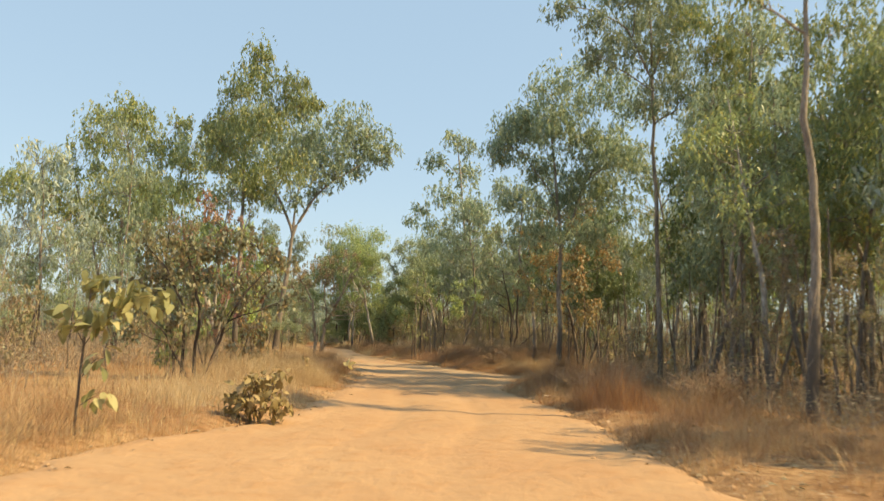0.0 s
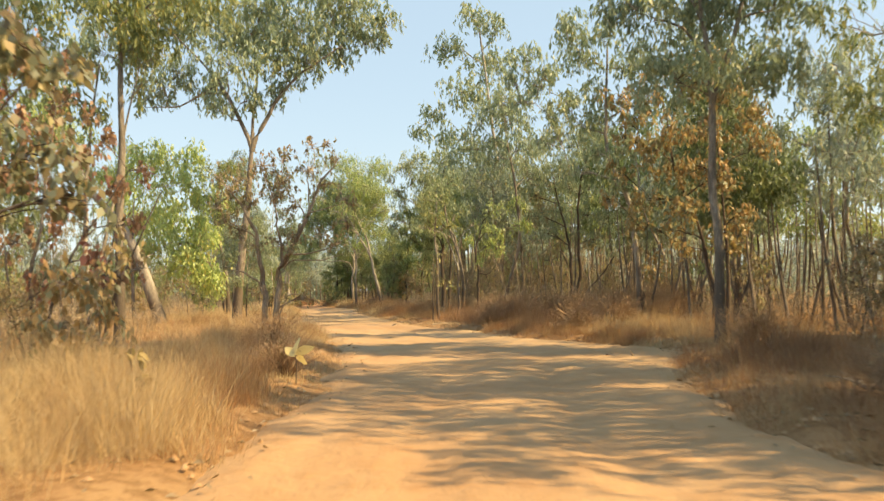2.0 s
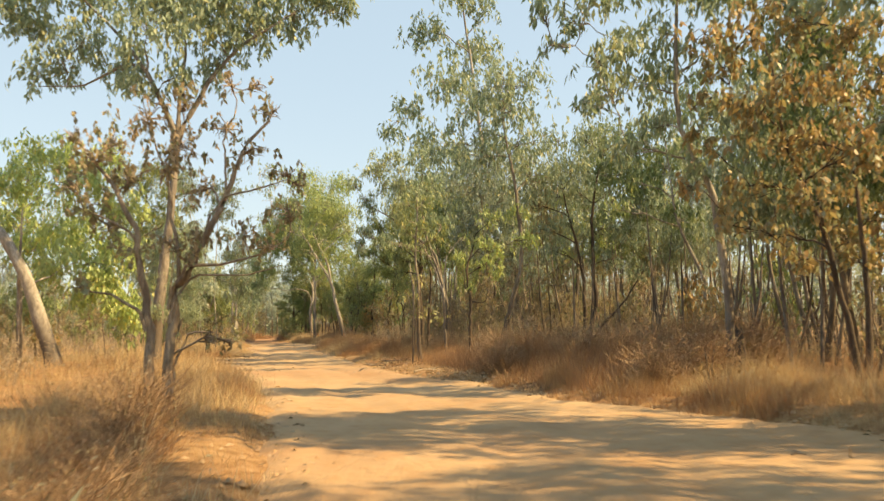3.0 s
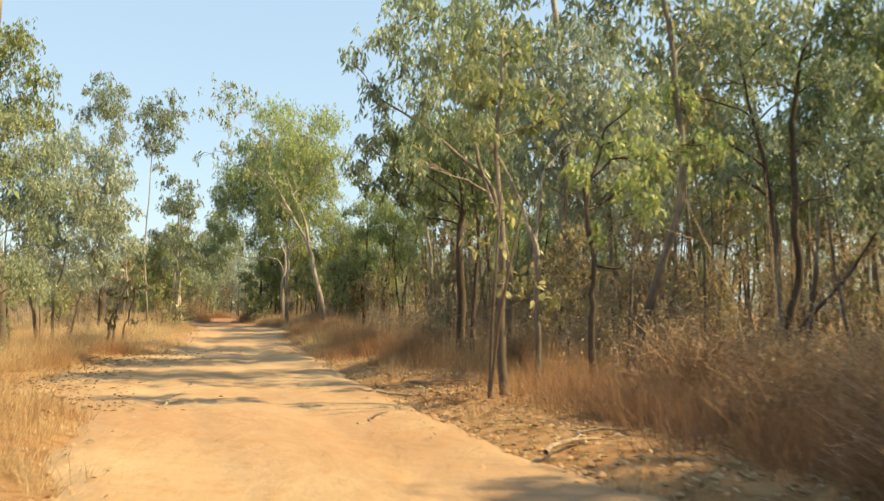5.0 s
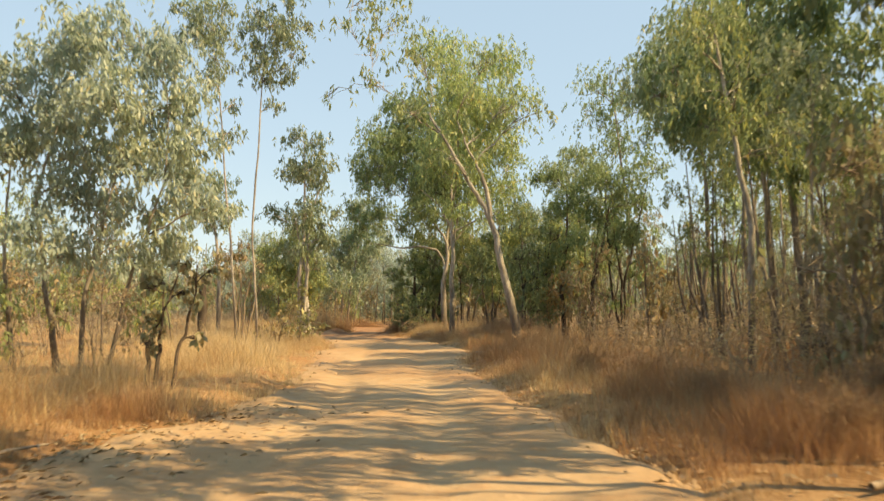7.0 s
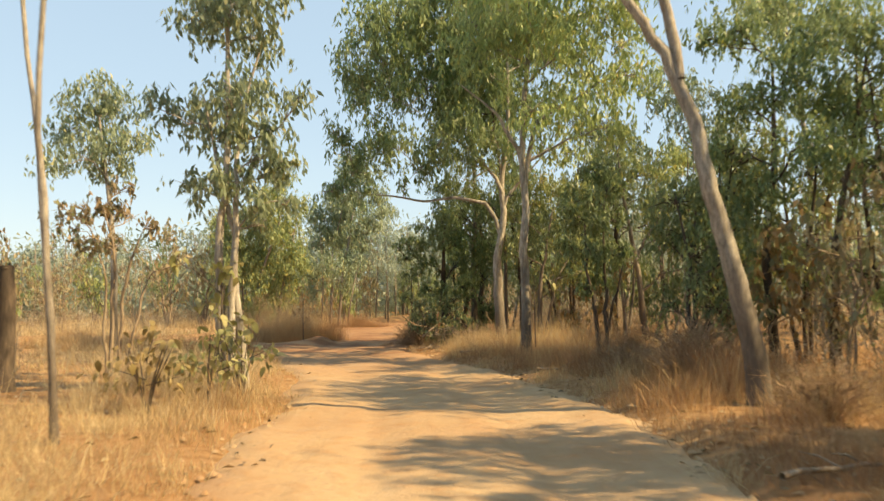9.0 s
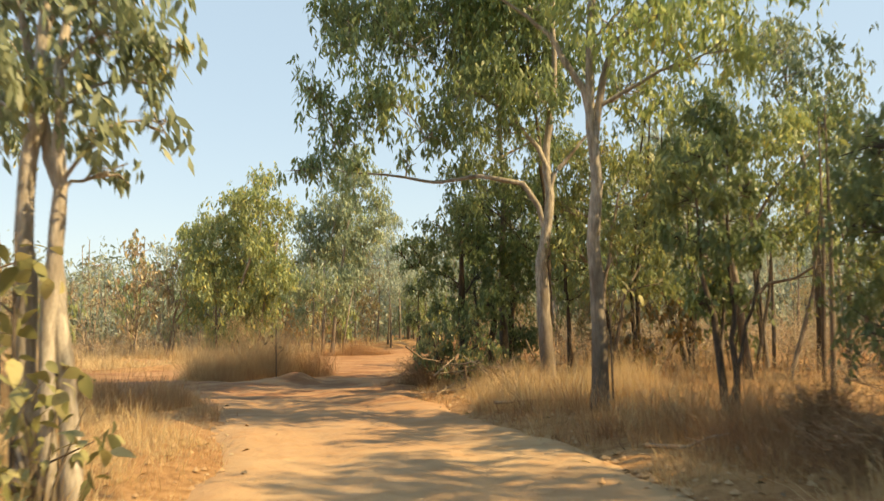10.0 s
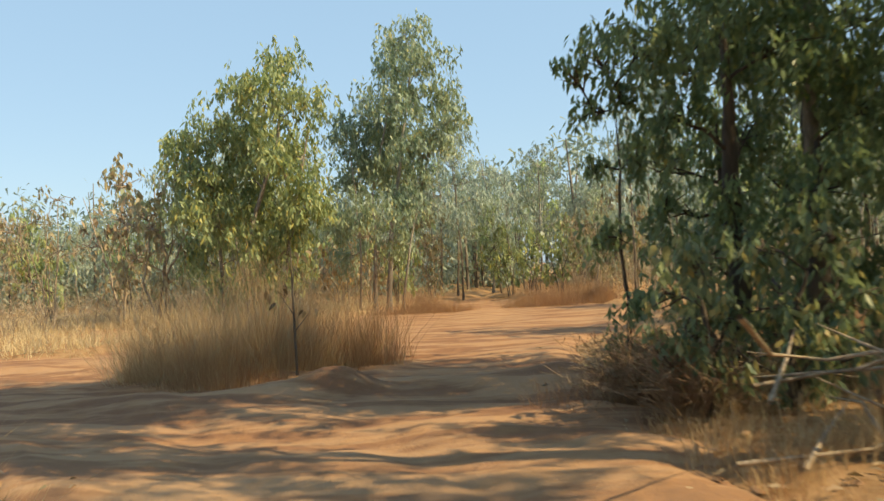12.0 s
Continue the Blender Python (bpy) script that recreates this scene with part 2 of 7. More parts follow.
# ---------------------------------------------------------------- mesh making
class Geo:
    """Vertices and faces gathered from many pieces into one mesh."""

    def __init__(self):
        self.v, self.f, self.count, self.tone = [], {3: [], 4: []}, 0, []

    def add(self, verts, faces, tone=None):
        verts, faces = np.asarray(verts, float), np.asarray(faces, int)
        self.v.append(verts)
        self.f[faces.shape[1]].append(faces + self.count)
        self.count += len(verts)
        if tone is not None:
            self.tone.append(tone)

    def mesh(self, name, material, smooth=False):
        me = bpy.data.meshes.new(name)
        v = np.concatenate(self.v)
        loops, starts, at = [], [], 0
        for n in (3, 4):
            if self.f[n]:
                f = np.concatenate(self.f[n])
                loops.append(f.ravel())
                starts.append(at + n * np.arange(len(f)))
                at += f.size
        loops, starts = np.concatenate(loops), np.concatenate(starts)
        me.vertices.add(len(v))
        me.vertices.foreach_set("co", v.astype(np.float32).ravel())
        me.loops.add(len(loops))
        me.loops.foreach_set("vertex_index", loops.astype(np.int32))
        me.polygons.add(len(starts))
        me.polygons.foreach_set("loop_start", starts.astype(np.int32))
        if self.tone:
            a = me.attributes.new("tone", "FLOAT", "POINT")
            a.data.foreach_set("value", np.concatenate(self.tone).astype(np.float32))
        me.update(calc_edges=True)
        me.validate()
        if smooth:
            me.polygons.foreach_set("use_smooth", np.ones(len(starts), bool))
        me.materials.append(material)
        return me


def part(name, data, parent, label=""):
    ob = new(name, data)
    ob.parent = parent
    return tagged(ob, label)


def tube(geo, pts, radii, sides=7):
    """A tapering stem along points."""
    pts, radii = np.asarray(pts, float), np.asarray(radii, float)
    d = np.gradient(pts, axis=0)
    d /= np.linalg.norm(d, axis=1, keepdims=True) + 1e-9
    ref = np.where(np.abs(d[:, 2:3]) > 0.9, [[1.0, 0, 0]], [[0, 0, 1.0]])
    a = np.cross(d, ref)
    a /= np.linalg.norm(a, axis=1, keepdims=True) + 1e-9
    b = np.cross(d, a)
    ang = np.linspace(0, 2 * np.pi, sides, endpoint=False)
    ring = pts[:, None] + radii[:, None, None] * (np.cos(ang)[None, :, None] * a[:, None] + np.sin(ang)[None, :, None] * b[:, None])
    n = len(pts)
    i, j = np.meshgrid(np.arange(n - 1), np.arange(sides), indexing="ij")
    k = (j + 1) % sides
    quads = np.stack([i * sides + j, i * sides + k, (i + 1) * sides + k, (i + 1) * sides + j], -1).reshape(-1, 4)
    geo.add(ring.reshape(-1, 3), quads)


def leaves(geo, at, rng, length, width, droop=1.0, spread=0.7, slim=False):
    """A drooping lance-shaped blade at every place; slim ones are plain slivers, for foliage further off."""
    n = len(at)
    d = rng.normal(0, spread, (n, 3))
    d[:, 2] = d[:, 2] * 0.5 - droop
    d /= np.linalg.norm(d, axis=1, keepdims=True)
    side = np.cross(d, rng.normal(0, 1, (n, 3)))
    side /= np.linalg.norm(side, axis=1, keepdims=True) + 1e-9
    nor = np.cross(d, side)
    ln = (length * rng.uniform(0.65, 1.3, n))[:, None]
    wd = (width * rng.uniform(0.7, 1.3, n))[:, None]
    if slim:
        v = np.stack([at - side * wd * 0.45, at + side * wd * 0.45, at + d * ln], 1)
        geo.add(v.reshape(-1, 3), np.arange(3 * n).reshape(-1, 3))
        return
    mid = at + d * ln * 0.45
    v = np.stack([at, mid + side * wd * 0.5 + nor * wd * 0.15, at + d * ln, mid - side * wd * 0.5 + nor * wd * 0.15], 1)
    geo.add(v.reshape(-1, 3), np.arange(4 * n).reshape(-1, 4))


def along(poly, s):
    """The place and radius at share s of a polyline of (x, y, z, r)."""
    p = np.asarray(poly, float)
    ln = np.r_[0, np.cumsum(np.linalg.norm(np.diff(p[:, :3], axis=0), axis=1))]
    return np.array([np.interp(s * ln[-1], ln, p[:, k]) for k in range(4)])


def stem(geo, poly, rng, sides=8, rough=0.03):
    """A trunk along a coarse polyline, with bends and a flared foot."""
    n = max(6, 4 * len(poly))
    s = np.linspace(0, 1, n)
    p = np.array([along(poly, t) for t in s])
    wob = np.cumsum(rng.normal(0, rough, (n, 2)), axis=0)
    wob -= np.outer(s, wob[-1])
    p[:, :2] += wob * np.sin(np.pi * s)[:, None]
    r = p[:, 3] * (1 + 0.45 * np.exp(-p[:, 2].clip(0) / 0.22)) * rng.uniform(0.95, 1.05, n)
    p[0, 2] -= 0.25
    tube(geo, p[:, :3], r, sides)
    return p


def grow(trunks, clumps, rng, cover=1.5, length=0.2, width=0.05, twigs=9, sides=8, droop=1.05, low=0.35, cluster=0.34, slim=False):
    """Meshes of a tree: trunk with limbs and twigs, and a crown of leaves in clusters at the twig ends.
    trunks: polylines of (x, y, z, r); clumps: (x, y, z, r) of the crown's masses."""
    wood, crown = Geo(), Geo()
    length, width = length * 0.86, width * 0.92
    shafts = [Geo() for _ in trunks]
    stems = [stem(g, t, rng, sides) for g, t in zip(shafts, trunks)]
    nodes = np.concatenate([st[st[:, 2] > low * st[-1, 2]] for st in stems])
    order = sorted(clumps, key=lambda q: min(np.linalg.norm(nodes[:, :3] - q[:3], axis=1)))
    for cx, cy, cz, cr in order:
        c = np.array([cx, cy, cz])
        gaps = np.linalg.norm(nodes[:, :3] - c, axis=1)
        rise = np.maximum(nodes[:, 2] - (cz - 0.3 * gaps), 0)
        node = nodes[int(np.argmin(gaps + 1.5 * rise - 6.0 * np.minimum(nodes[:, 3], 0.1)))]
        a, ra = node[:3], node[3]
        gap = np.linalg.norm(c - a)
        ctrl = a * 0.5 + c * 0.5 + [0, 0, 0.10 * gap] + rng.normal(0, 0.10 * gap, 3)
        u = np.linspace(0, 1, 7)[:, None]
        limb = (1 - u) ** 2 * a + 2 * u * (1 - u) * ctrl + u**2 * c + rng.normal(0, 0.025 * gap, (7, 3)) * np.sin(np.pi * u)
        r0 = max(0.010, min(ra * 0.7, 0.012 + 0.014 * gap))
        radii = np.linspace(r0, 0.011, 7)
        tube(wood, limb, radii, 5)
        nodes = np.concatenate([nodes, np.column_stack([limb[2:], radii[2:]])])
        ends = rng.normal(0, 1, (twigs, 3))
        ends *= (cr * rng.uniform(0.35, 1.0, twigs) / np.linalg.norm(ends, axis=1))[:, None]
        ends[:, 2] *= 0.8
        ends += c
        for e in ends:
            o = limb[rng.integers(3, 7)]
            m = (o + e) / 2 + rng.normal(0, 0.1 * cr, 3) + [0, 0, 0.08 * cr]
            tube(wood, [o, m, e], [0.012, 0.009, 0.004], 3)
        per_clump = int(np.clip(cover * math.pi * cr * cr / (0.5 * length * width), 20, 3600))
        # leaves strung on hanging sprays
        sprays = max(6, per_clump // 8)
        top = ends[rng.integers(0, twigs, sprays)] + rng.normal(0, 0.85 * cluster * cr, (sprays, 3)) * [1, 1, 0.8]
        fall = np.minimum(length * rng.uniform(1.0, 3.0, sprays), 0.9 * cr)[:, None]
        out = (top - c) * [1, 1, 0] / (np.linalg.norm((top - c)[:, :2], axis=1)[:, None] + 0.1)
        pick = rng.integers(0, sprays, per_clump)
        t = rng.uniform(0, 1, (per_clump, 1))
        at = top[pick] + fall[pick] * (t * (0.35 * out[pick] - [0, 0, 1]) + [0, 0, 0.5]) + rng.normal(0, 0.2 * length, (per_clump, 3)) + [0, 0, 0.3 * length]
        leaves(crown, at, rng, length, width, droop, 0.48, slim)
    return shafts, wood, crown


GROUPS = {"eucalyptus_tree": "gum trees along the track", "sapling": "thin saplings under the gums", "shrub": "shrubs in the dry grass", "small_tree": "small trees beside the track"}


def tree(name, x, y, z, trunks, clumps, label, seed, bark=None, leaf=None, category="tree", group="", thick=1.0, swell=1.0, **grown):
    """One tree, as an Empty at its foot with its trunk and crown."""
    rng = np.random.default_rng(seed)
    trunks = [[(px, py, pz, pr * thick) for px, py, pz, pr in line] for line in trunks]
    shafts, wood, crown = grow(trunks, [(cx, cy, cz, cr * swell) for cx, cy, cz, cr in clumps], rng, **grown)
    ob = tagged(new(name), label, category, group or GROUPS.get(name, ""))
    ob.location = (x, y, z)
    first = None
    for g, line in zip(shafts, trunks):
        kind = "limb" if first and line[0][2] > 0.8 else "trunk"
        made = part(kind, g.mesh(kind, bark or BARK, True), first if kind == "limb" else ob)
        first = first or made
    tagged(part("branchwork", wood.mesh("branchwork", bark or BARK, True), ob), kind="stuff")
    part("crown", crown.mesh("crown", leaf or GUM_LEAF), ob)
    return ob


# ---------------------------------------------------------------- ground and road
# (y, left edge, right edge) of the sand
ROAD = [(-70, -4.2, 3.8), (-14, -4.6, 4.2), (4, -4.9, 3.6), (12, -4.3, 3.3), (16, -2.75, 3.4), (21, -2.45, 3.2), (26, -2.4, 2.6), (30.4, -2.3, 3.3), (33.5, -2.5, 4.0),
        (36, -2.7, 4.8), (37.2, -2.85, 4.4), (38.9, -3.1, 3.3), (41, -3.5, 1.9), (46.3, -4.5, 0.6), (50, -5.5, -1.1), (53, -6.3, -1.8), (55, -8.0, -2.2),
        (57, -8.9, -2.6), (60, -9.2, -3.3), (64.5, -9.3, -4.1), (66.5, -8.9, -4.5), (70, -9.1, -5.4),
        (75, -9.9, -6.2), (80, -11.0, -6.3), (85, -11.7, -7.0), (90, -12.9, -8.6), (95, -15.0, -10.9), (98, -18.0, -11.5), (101, -20.5, -11.8),
        (103.5, -25, -12.0), (105.6, -30, -11.6), (107.2, -20, -11.2), (111, -18.8, -10.4), (116, -18.8, -10.3), (120, -18.0, -12.5), (124, -17.0, -14.2), (128, -16.0, -15.6), (140, -16.1, -15.9)]
RY = np.arange(-70, 140.1, 0.25)
soft = np.exp(-np.linspace(-2, 2, 13) ** 2)
RL, RR = (np.convolve(np.pad(np.interp(RY, [row[0] for row in ROAD], [row[k] for row in ROAD]), 6, "edge"), soft / soft.sum(), "valid") for k in (1, 2))


def edges(y):
    return np.interp(y, RY, RL), np.interp(y, RY, RR)


def wave(x, y, s, seed=0.0):
    """Smooth unevenness of about one, for arrays."""
    return (np.sin(x / s + 1.3 * np.sin(y / s * 0.8 + seed)) + np.sin(y / s * 1.1 + 1.7 * np.sin(x / s * 0.7 + 2 * seed + 1))
            + 0.5 * np.sin(2.3 * x / s + 1.9 * y / s + seed)) / 2.5


def off_road(x, y):
    """Metres outside the sand, negative on it."""
    l, r = edges(y)
    wob = 0.16 * wave(x, y, 0.7, 3.0) + 0.12 * wave(x, y, 0.21, 4.0) + 0.06 * wave(x, y, 0.09, 7.0)
    return np.maximum(l - x, x - r) + wob


def ground_z(x, y):
    d = off_road(x, y)
    k = np.clip((d + 0.3) / 0.9, 0, 1)
    k = k * k * (3 - 2 * k)
    return -0.10 + k * (0.22 + 0.05 * wave(x, y, 1.3, 1.0)) + 0.10 * np.clip((d - 1) / 6, 0, 1) * wave(x, y, 5.0, 2.0)


def sheet(xs, ys, height):
    gx, gy = np.meshgrid(xs, ys)
    v = np.stack([gx, gy, height(gx, gy)], -1).reshape(-1, 3)
    n = len(xs)
    i, j = np.meshgrid(np.arange(len(ys) - 1), np.arange(n - 1), indexing="ij")
    q = np.stack([i * n + j, i * n + j + 1, (i + 1) * n + j + 1, (i + 1) * n + j], -1).reshape(-1, 4)
    geo = Geo()
    geo.add(v, q)
    return geo


def reach(a, b, step, far):
    out = [far * k for k in (0.05, 0.1, 0.25, 0.5, 1.0)]
    return np.r_[[a - v for v in out[::-1]], np.arange(a, b + step, step), [b + v for v in out]]


ground = tagged(new("ground", sheet(reach(-46, 24, 0.45, 2500), reach(-70, 132, 0.7, 2500), ground_z).mesh("ground", SOIL, True)),
                "reddish bush soil under leaf litter and straw", "ground", kind="structure")


def road_sheet():
    ys = np.concatenate([np.arange(-70, 0, 1.0), np.arange(0, 92, 0.3), np.arange(92, 106, 0.12), np.arange(106, 127, 0.4)])
    us = np.linspace(0, 1, 64)
    l, r = edges(ys)
    l, r = l - 0.9, r + 0.9
    x = l[:, None] + (r - l)[:, None] * us
    y = np.repeat(ys[:, None], len(us), 1)
    d = off_road(x, y)
    w = r - l
    mid = (x - (l + w / 2)[:, None])
    narrow = np.clip((12 - w) / 4, 0, 1)[:, None]
    ruts = -0.035 * (np.exp(-((np.abs(mid) - 0.85) / 0.28) ** 2)) * narrow
    berm = 0.045 * np.exp(-((d + 0.35) / 0.25) ** 2) * (0.6 + 0.5 * wave(x, y, 0.7, 5.0))
    z = 0.0 + ruts + berm + 0.018 * wave(x, y, 1.1, 4.0) + 0.008 * wave(x, y, 0.3, 6.0) - 0.16 * np.clip((d + 0.1) / 0.8, 0, 1)
    # churned sand in the clearing
    churn = np.clip((y - 91) / 4, 0, 1) * np.clip((108 - y) / 4, 0, 1)
    z += churn * (0.075 * wave(x / 2.4, y, 0.42, 11.0) + 0.035 * np.abs(wave(x / 3.0, y, 0.22, 12.0)) + 0.012 * wave(x, y, 0.13, 14.0))
    z += 0.34 * np.exp(-(((x + 14.75) / 0.5) ** 2 + ((y - 100.2) / 0.3) ** 2)) + 0.16 * np.exp(-(((x + 15.5) / 0.7) ** 2 + ((y - 100.0) / 0.35) ** 2)) + 0.08 * np.exp(-(((x + 16.5) / 1.6) ** 2 + ((y - 99.6) / 0.4) ** 2))
    geo = Geo()
    n = len(us)
    i, j = np.meshgrid(np.arange(len(ys) - 1), np.arange(n - 1), indexing="ij")
    q = np.stack([i * n + j, i * n + j + 1, (i + 1) * n + j + 1, (i + 1) * n + j], -1).reshape(-1, 4)
    geo.add(np.stack([x, y, z], -1).reshape(-1, 3), q)
    me = geo.mesh("road", SAND, True)
    uv = me.uv_layers.new(name="UVMap")
    idx = np.empty(len(me.loops), np.int32)
    me.loops.foreach_get("vertex_index", idx)
    flat = np.stack([(mid / 4.0).ravel()[idx], (y / 4.0).ravel()[idx]], -1)
    uv.data.foreach_set("uv", flat.astype(np.float32).ravel())
    return me


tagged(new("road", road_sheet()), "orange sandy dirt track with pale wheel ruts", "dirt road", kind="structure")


# ---------------------------------------------------------------- trees that stand out, from the track's start to the clearing
tree("eucalyptus_tree", -10.0, 56.5, 0, [[(0.0, 0.0, 0, 0.2), (0.26, 0.0, 4.15, 0.15), (0.7, 0.0, 7.35, 0.1), (0.91, 0.0, 9.09, 0.05)], [(0.79, 0.0, 8.42, 0.1), (1.94, 0.0, 10.56, 0.075), (3.17, 0.0, 11.89, 0.05), (5.2, 0.0, 13.2, 0.025)], [(0.85, 0.0, 8.42, 0.09), (-0.2, 0.0, 10.87, 0.068), (-1.52, 0.0, 12.53, 0.045), (-2.85, 0.0, 13.91, 0.022)], [(0.8, 0.0, 8.69, 0.07), (1.15, 0.0, 11.39, 0.044), (0.91, 0.0, 13.84, 0.018)], [(-0.73, 0.0, 11.42, 0.05), (-2.61, 0.0, 10.38, 0.031), (-4.21, 0.0, 10.41, 0.013)]],
     [(-3.73, 1.06, 14.26, 1.38), (-2.23, 3.73, 15.66, 1.49), (0.32, -2.1, 11.91, 1.17), (-2.57, -0.09, 11.98, 0.96), (-4.61, 1.2, 12.92, 0.9), (0.55, 1.72, 14.38, 1.49), (2.74, 2.1, 15.03, 1.38), (4.65, 0.29, 14.68, 1.33), (5.91, 1.39, 14.45, 1.06), (6.72, 1.66, 13.95, 0.64), (3.43, 1.08, 13.0, 1.06), (5.08, 1.15, 13.27, 0.8), (2.08, -0.62, 12.28, 0.9), (-0.4, -1.34, 10.04, 0.64), (-4.62, -0.29, 14.67, 1.06), (-2.0, -0.1, 16.05, 1.49), (0.8, 2.01, 17.34, 1.59), (4.25, -0.6, 16.01, 1.49), (1.43, 0.16, 15.25, 1.33), (-3.41, 0.09, 15.6, 1.33), (-6.82, 1.94, 14.6, 1.06), (-7.27, 0.29, 13.27, 0.9), (0.19, -0.37, 13.74, 1.33), (5.75, 0.2, 15.18, 1.17), (-5.12, 0.32, 13.24, 0.8), (7.34, 0.76, 14.5, 0.69), (2.64, -0.72, 13.58, 1.17), (-4.3, 0.2, 10.9, 0.75), (-3.2, -0.3, 11.2, 0.8), (-1.2, 0.4, 11.1, 0.9), (0.6, -0.4, 10.5, 0.75), (2.2, 0.3, 11.3, 0.85), (3.6, -0.2, 12.3, 0.85)],
     "tall gum with dark forked limbs and spreading grey-green crown", 11, thick=1.2, twigs=14, bark=BARK, leaf=BLUE_LEAF, length=0.33, width=0.1, cover=2.3)
tree("eucalyptus_tree", -8.8, 39.0, 0, [[(0.0, 0.0, 0, 0.15), (0.01, 0.0, 2.86, 0.122), (0.05, 0.0, 5.23, 0.094), (0.07, 0.0, 7.53, 0.066), (-0.03, 0.0, 10.14, 0.037)]],
     [(0.29, -0.49, 14.75, 0.9), (-0.38, 1.67, 13.88, 1.27), (1.44, -0.37, 12.77, 1.27), (-0.93, 0.88, 11.92, 1.11), (1.25, -1.67, 10.79, 1.32), (2.36, -1.22, 13.08, 0.79), (-0.9, -0.03, 10.31, 1.06), (0.1, -0.59, 8.88, 1.22), (1.8, 0.1, 9.34, 1.06), (-1.58, 0.36, 11.2, 0.63), (2.84, 0.23, 12.44, 0.69)],
     "tall straight grey gum with a bare trunk", 12, bark=BARK, leaf=GUM_LEAF, length=0.26, width=0.074, cover=2.2)
tree("eucalyptus_tree", -15.0, 41.0, 0, [[(0.0, 0.0, 0, 0.13), (-0.14, 0.0, 5.22, 0.098), (0.13, 0.0, 9.46, 0.065), (-0.35, 0.0, 12.31, 0.033)], [(0.09, 0.0, 0, 0.09), (-1.57, 0.0, 6.01, 0.056), (-2.63, 0.0, 9.08, 0.022)]],
     [(0.09, -0.42, 12.21, 1.28), (-2.24, 2.11, 11.76, 1.45), (0.93, 0.32, 10.41, 1.56), (2.16, 1.1, 11.96, 0.72), (-2.77, 0.22, 9.69, 1.28), (0.07, -1.83, 8.0, 1.72), (1.72, 1.34, 8.61, 1.45), (-3.97, -1.08, 7.86, 1.56), (-2.16, 0.62, 6.92, 1.39), (0.26, 1.76, 6.87, 1.39), (-6.09, 0.88, 8.84, 1.11), (3.08, 0.31, 9.91, 0.83)],
     "broad bushy gum with dense olive green crown", 13, bark=BARK, leaf=GUM_LEAF, length=0.26, width=0.074, cover=2.2)
tree("small_tree", -7.02, 26.0, 0, [[(0.0, 0.0, 0, 0.06), (0.03, 0.0, 2.48, 0.045), (-0.28, 0.0, 3.69, 0.03), (-0.65, 0.0, 4.3, 0.015)], [(-0.41, 0.0, 0, 0.055), (-0.38, 0.0, 2.25, 0.041), (-1.0, 0.0, 3.46, 0.028), (-1.73, 0.0, 4.2, 0.014)], [(0.29, 0.0, 0, 0.055), (0.81, 0.0, 1.75, 0.041), (1.52, 0.0, 2.93, 0.028), (2.24, 0.0, 3.76, 0.014)], [(-0.12, 0.0, 0, 0.04), (-0.97, 0.0, 1.55, 0.025), (-1.93, 0.0, 2.28, 0.01)]],
     [(-1.84, 0.23, 4.36, 0.52), (-0.49, -0.36, 4.24, 0.59), (0.42, 0.38, 4.22, 0.59), (1.51, 0.02, 4.38, 0.48), (2.56, -0.77, 3.89, 0.45), (-1.51, 0.59, 3.29, 0.55), (-0.01, -0.06, 3.2, 0.55), (1.04, 0.37, 3.09, 0.55), (1.9, 0.8, 3.11, 0.4), (-1.9, 0.16, 2.53, 0.55), (-0.4, -0.5, 2.0, 0.43), (0.67, -0.26, 1.99, 0.36), (1.4, 0.39, 2.48, 0.36), (-1.62, -0.6, 1.57, 0.38), (2.7, 0.08, 2.55, 0.29)],
     "many-stemmed small tree with broad brown and olive leaves in dry grass", 14, swell=1.12, bark=DARK_BARK, leaf=MIXED_LEAF, length=0.18, width=0.105, cover=2.2, low=0.2)
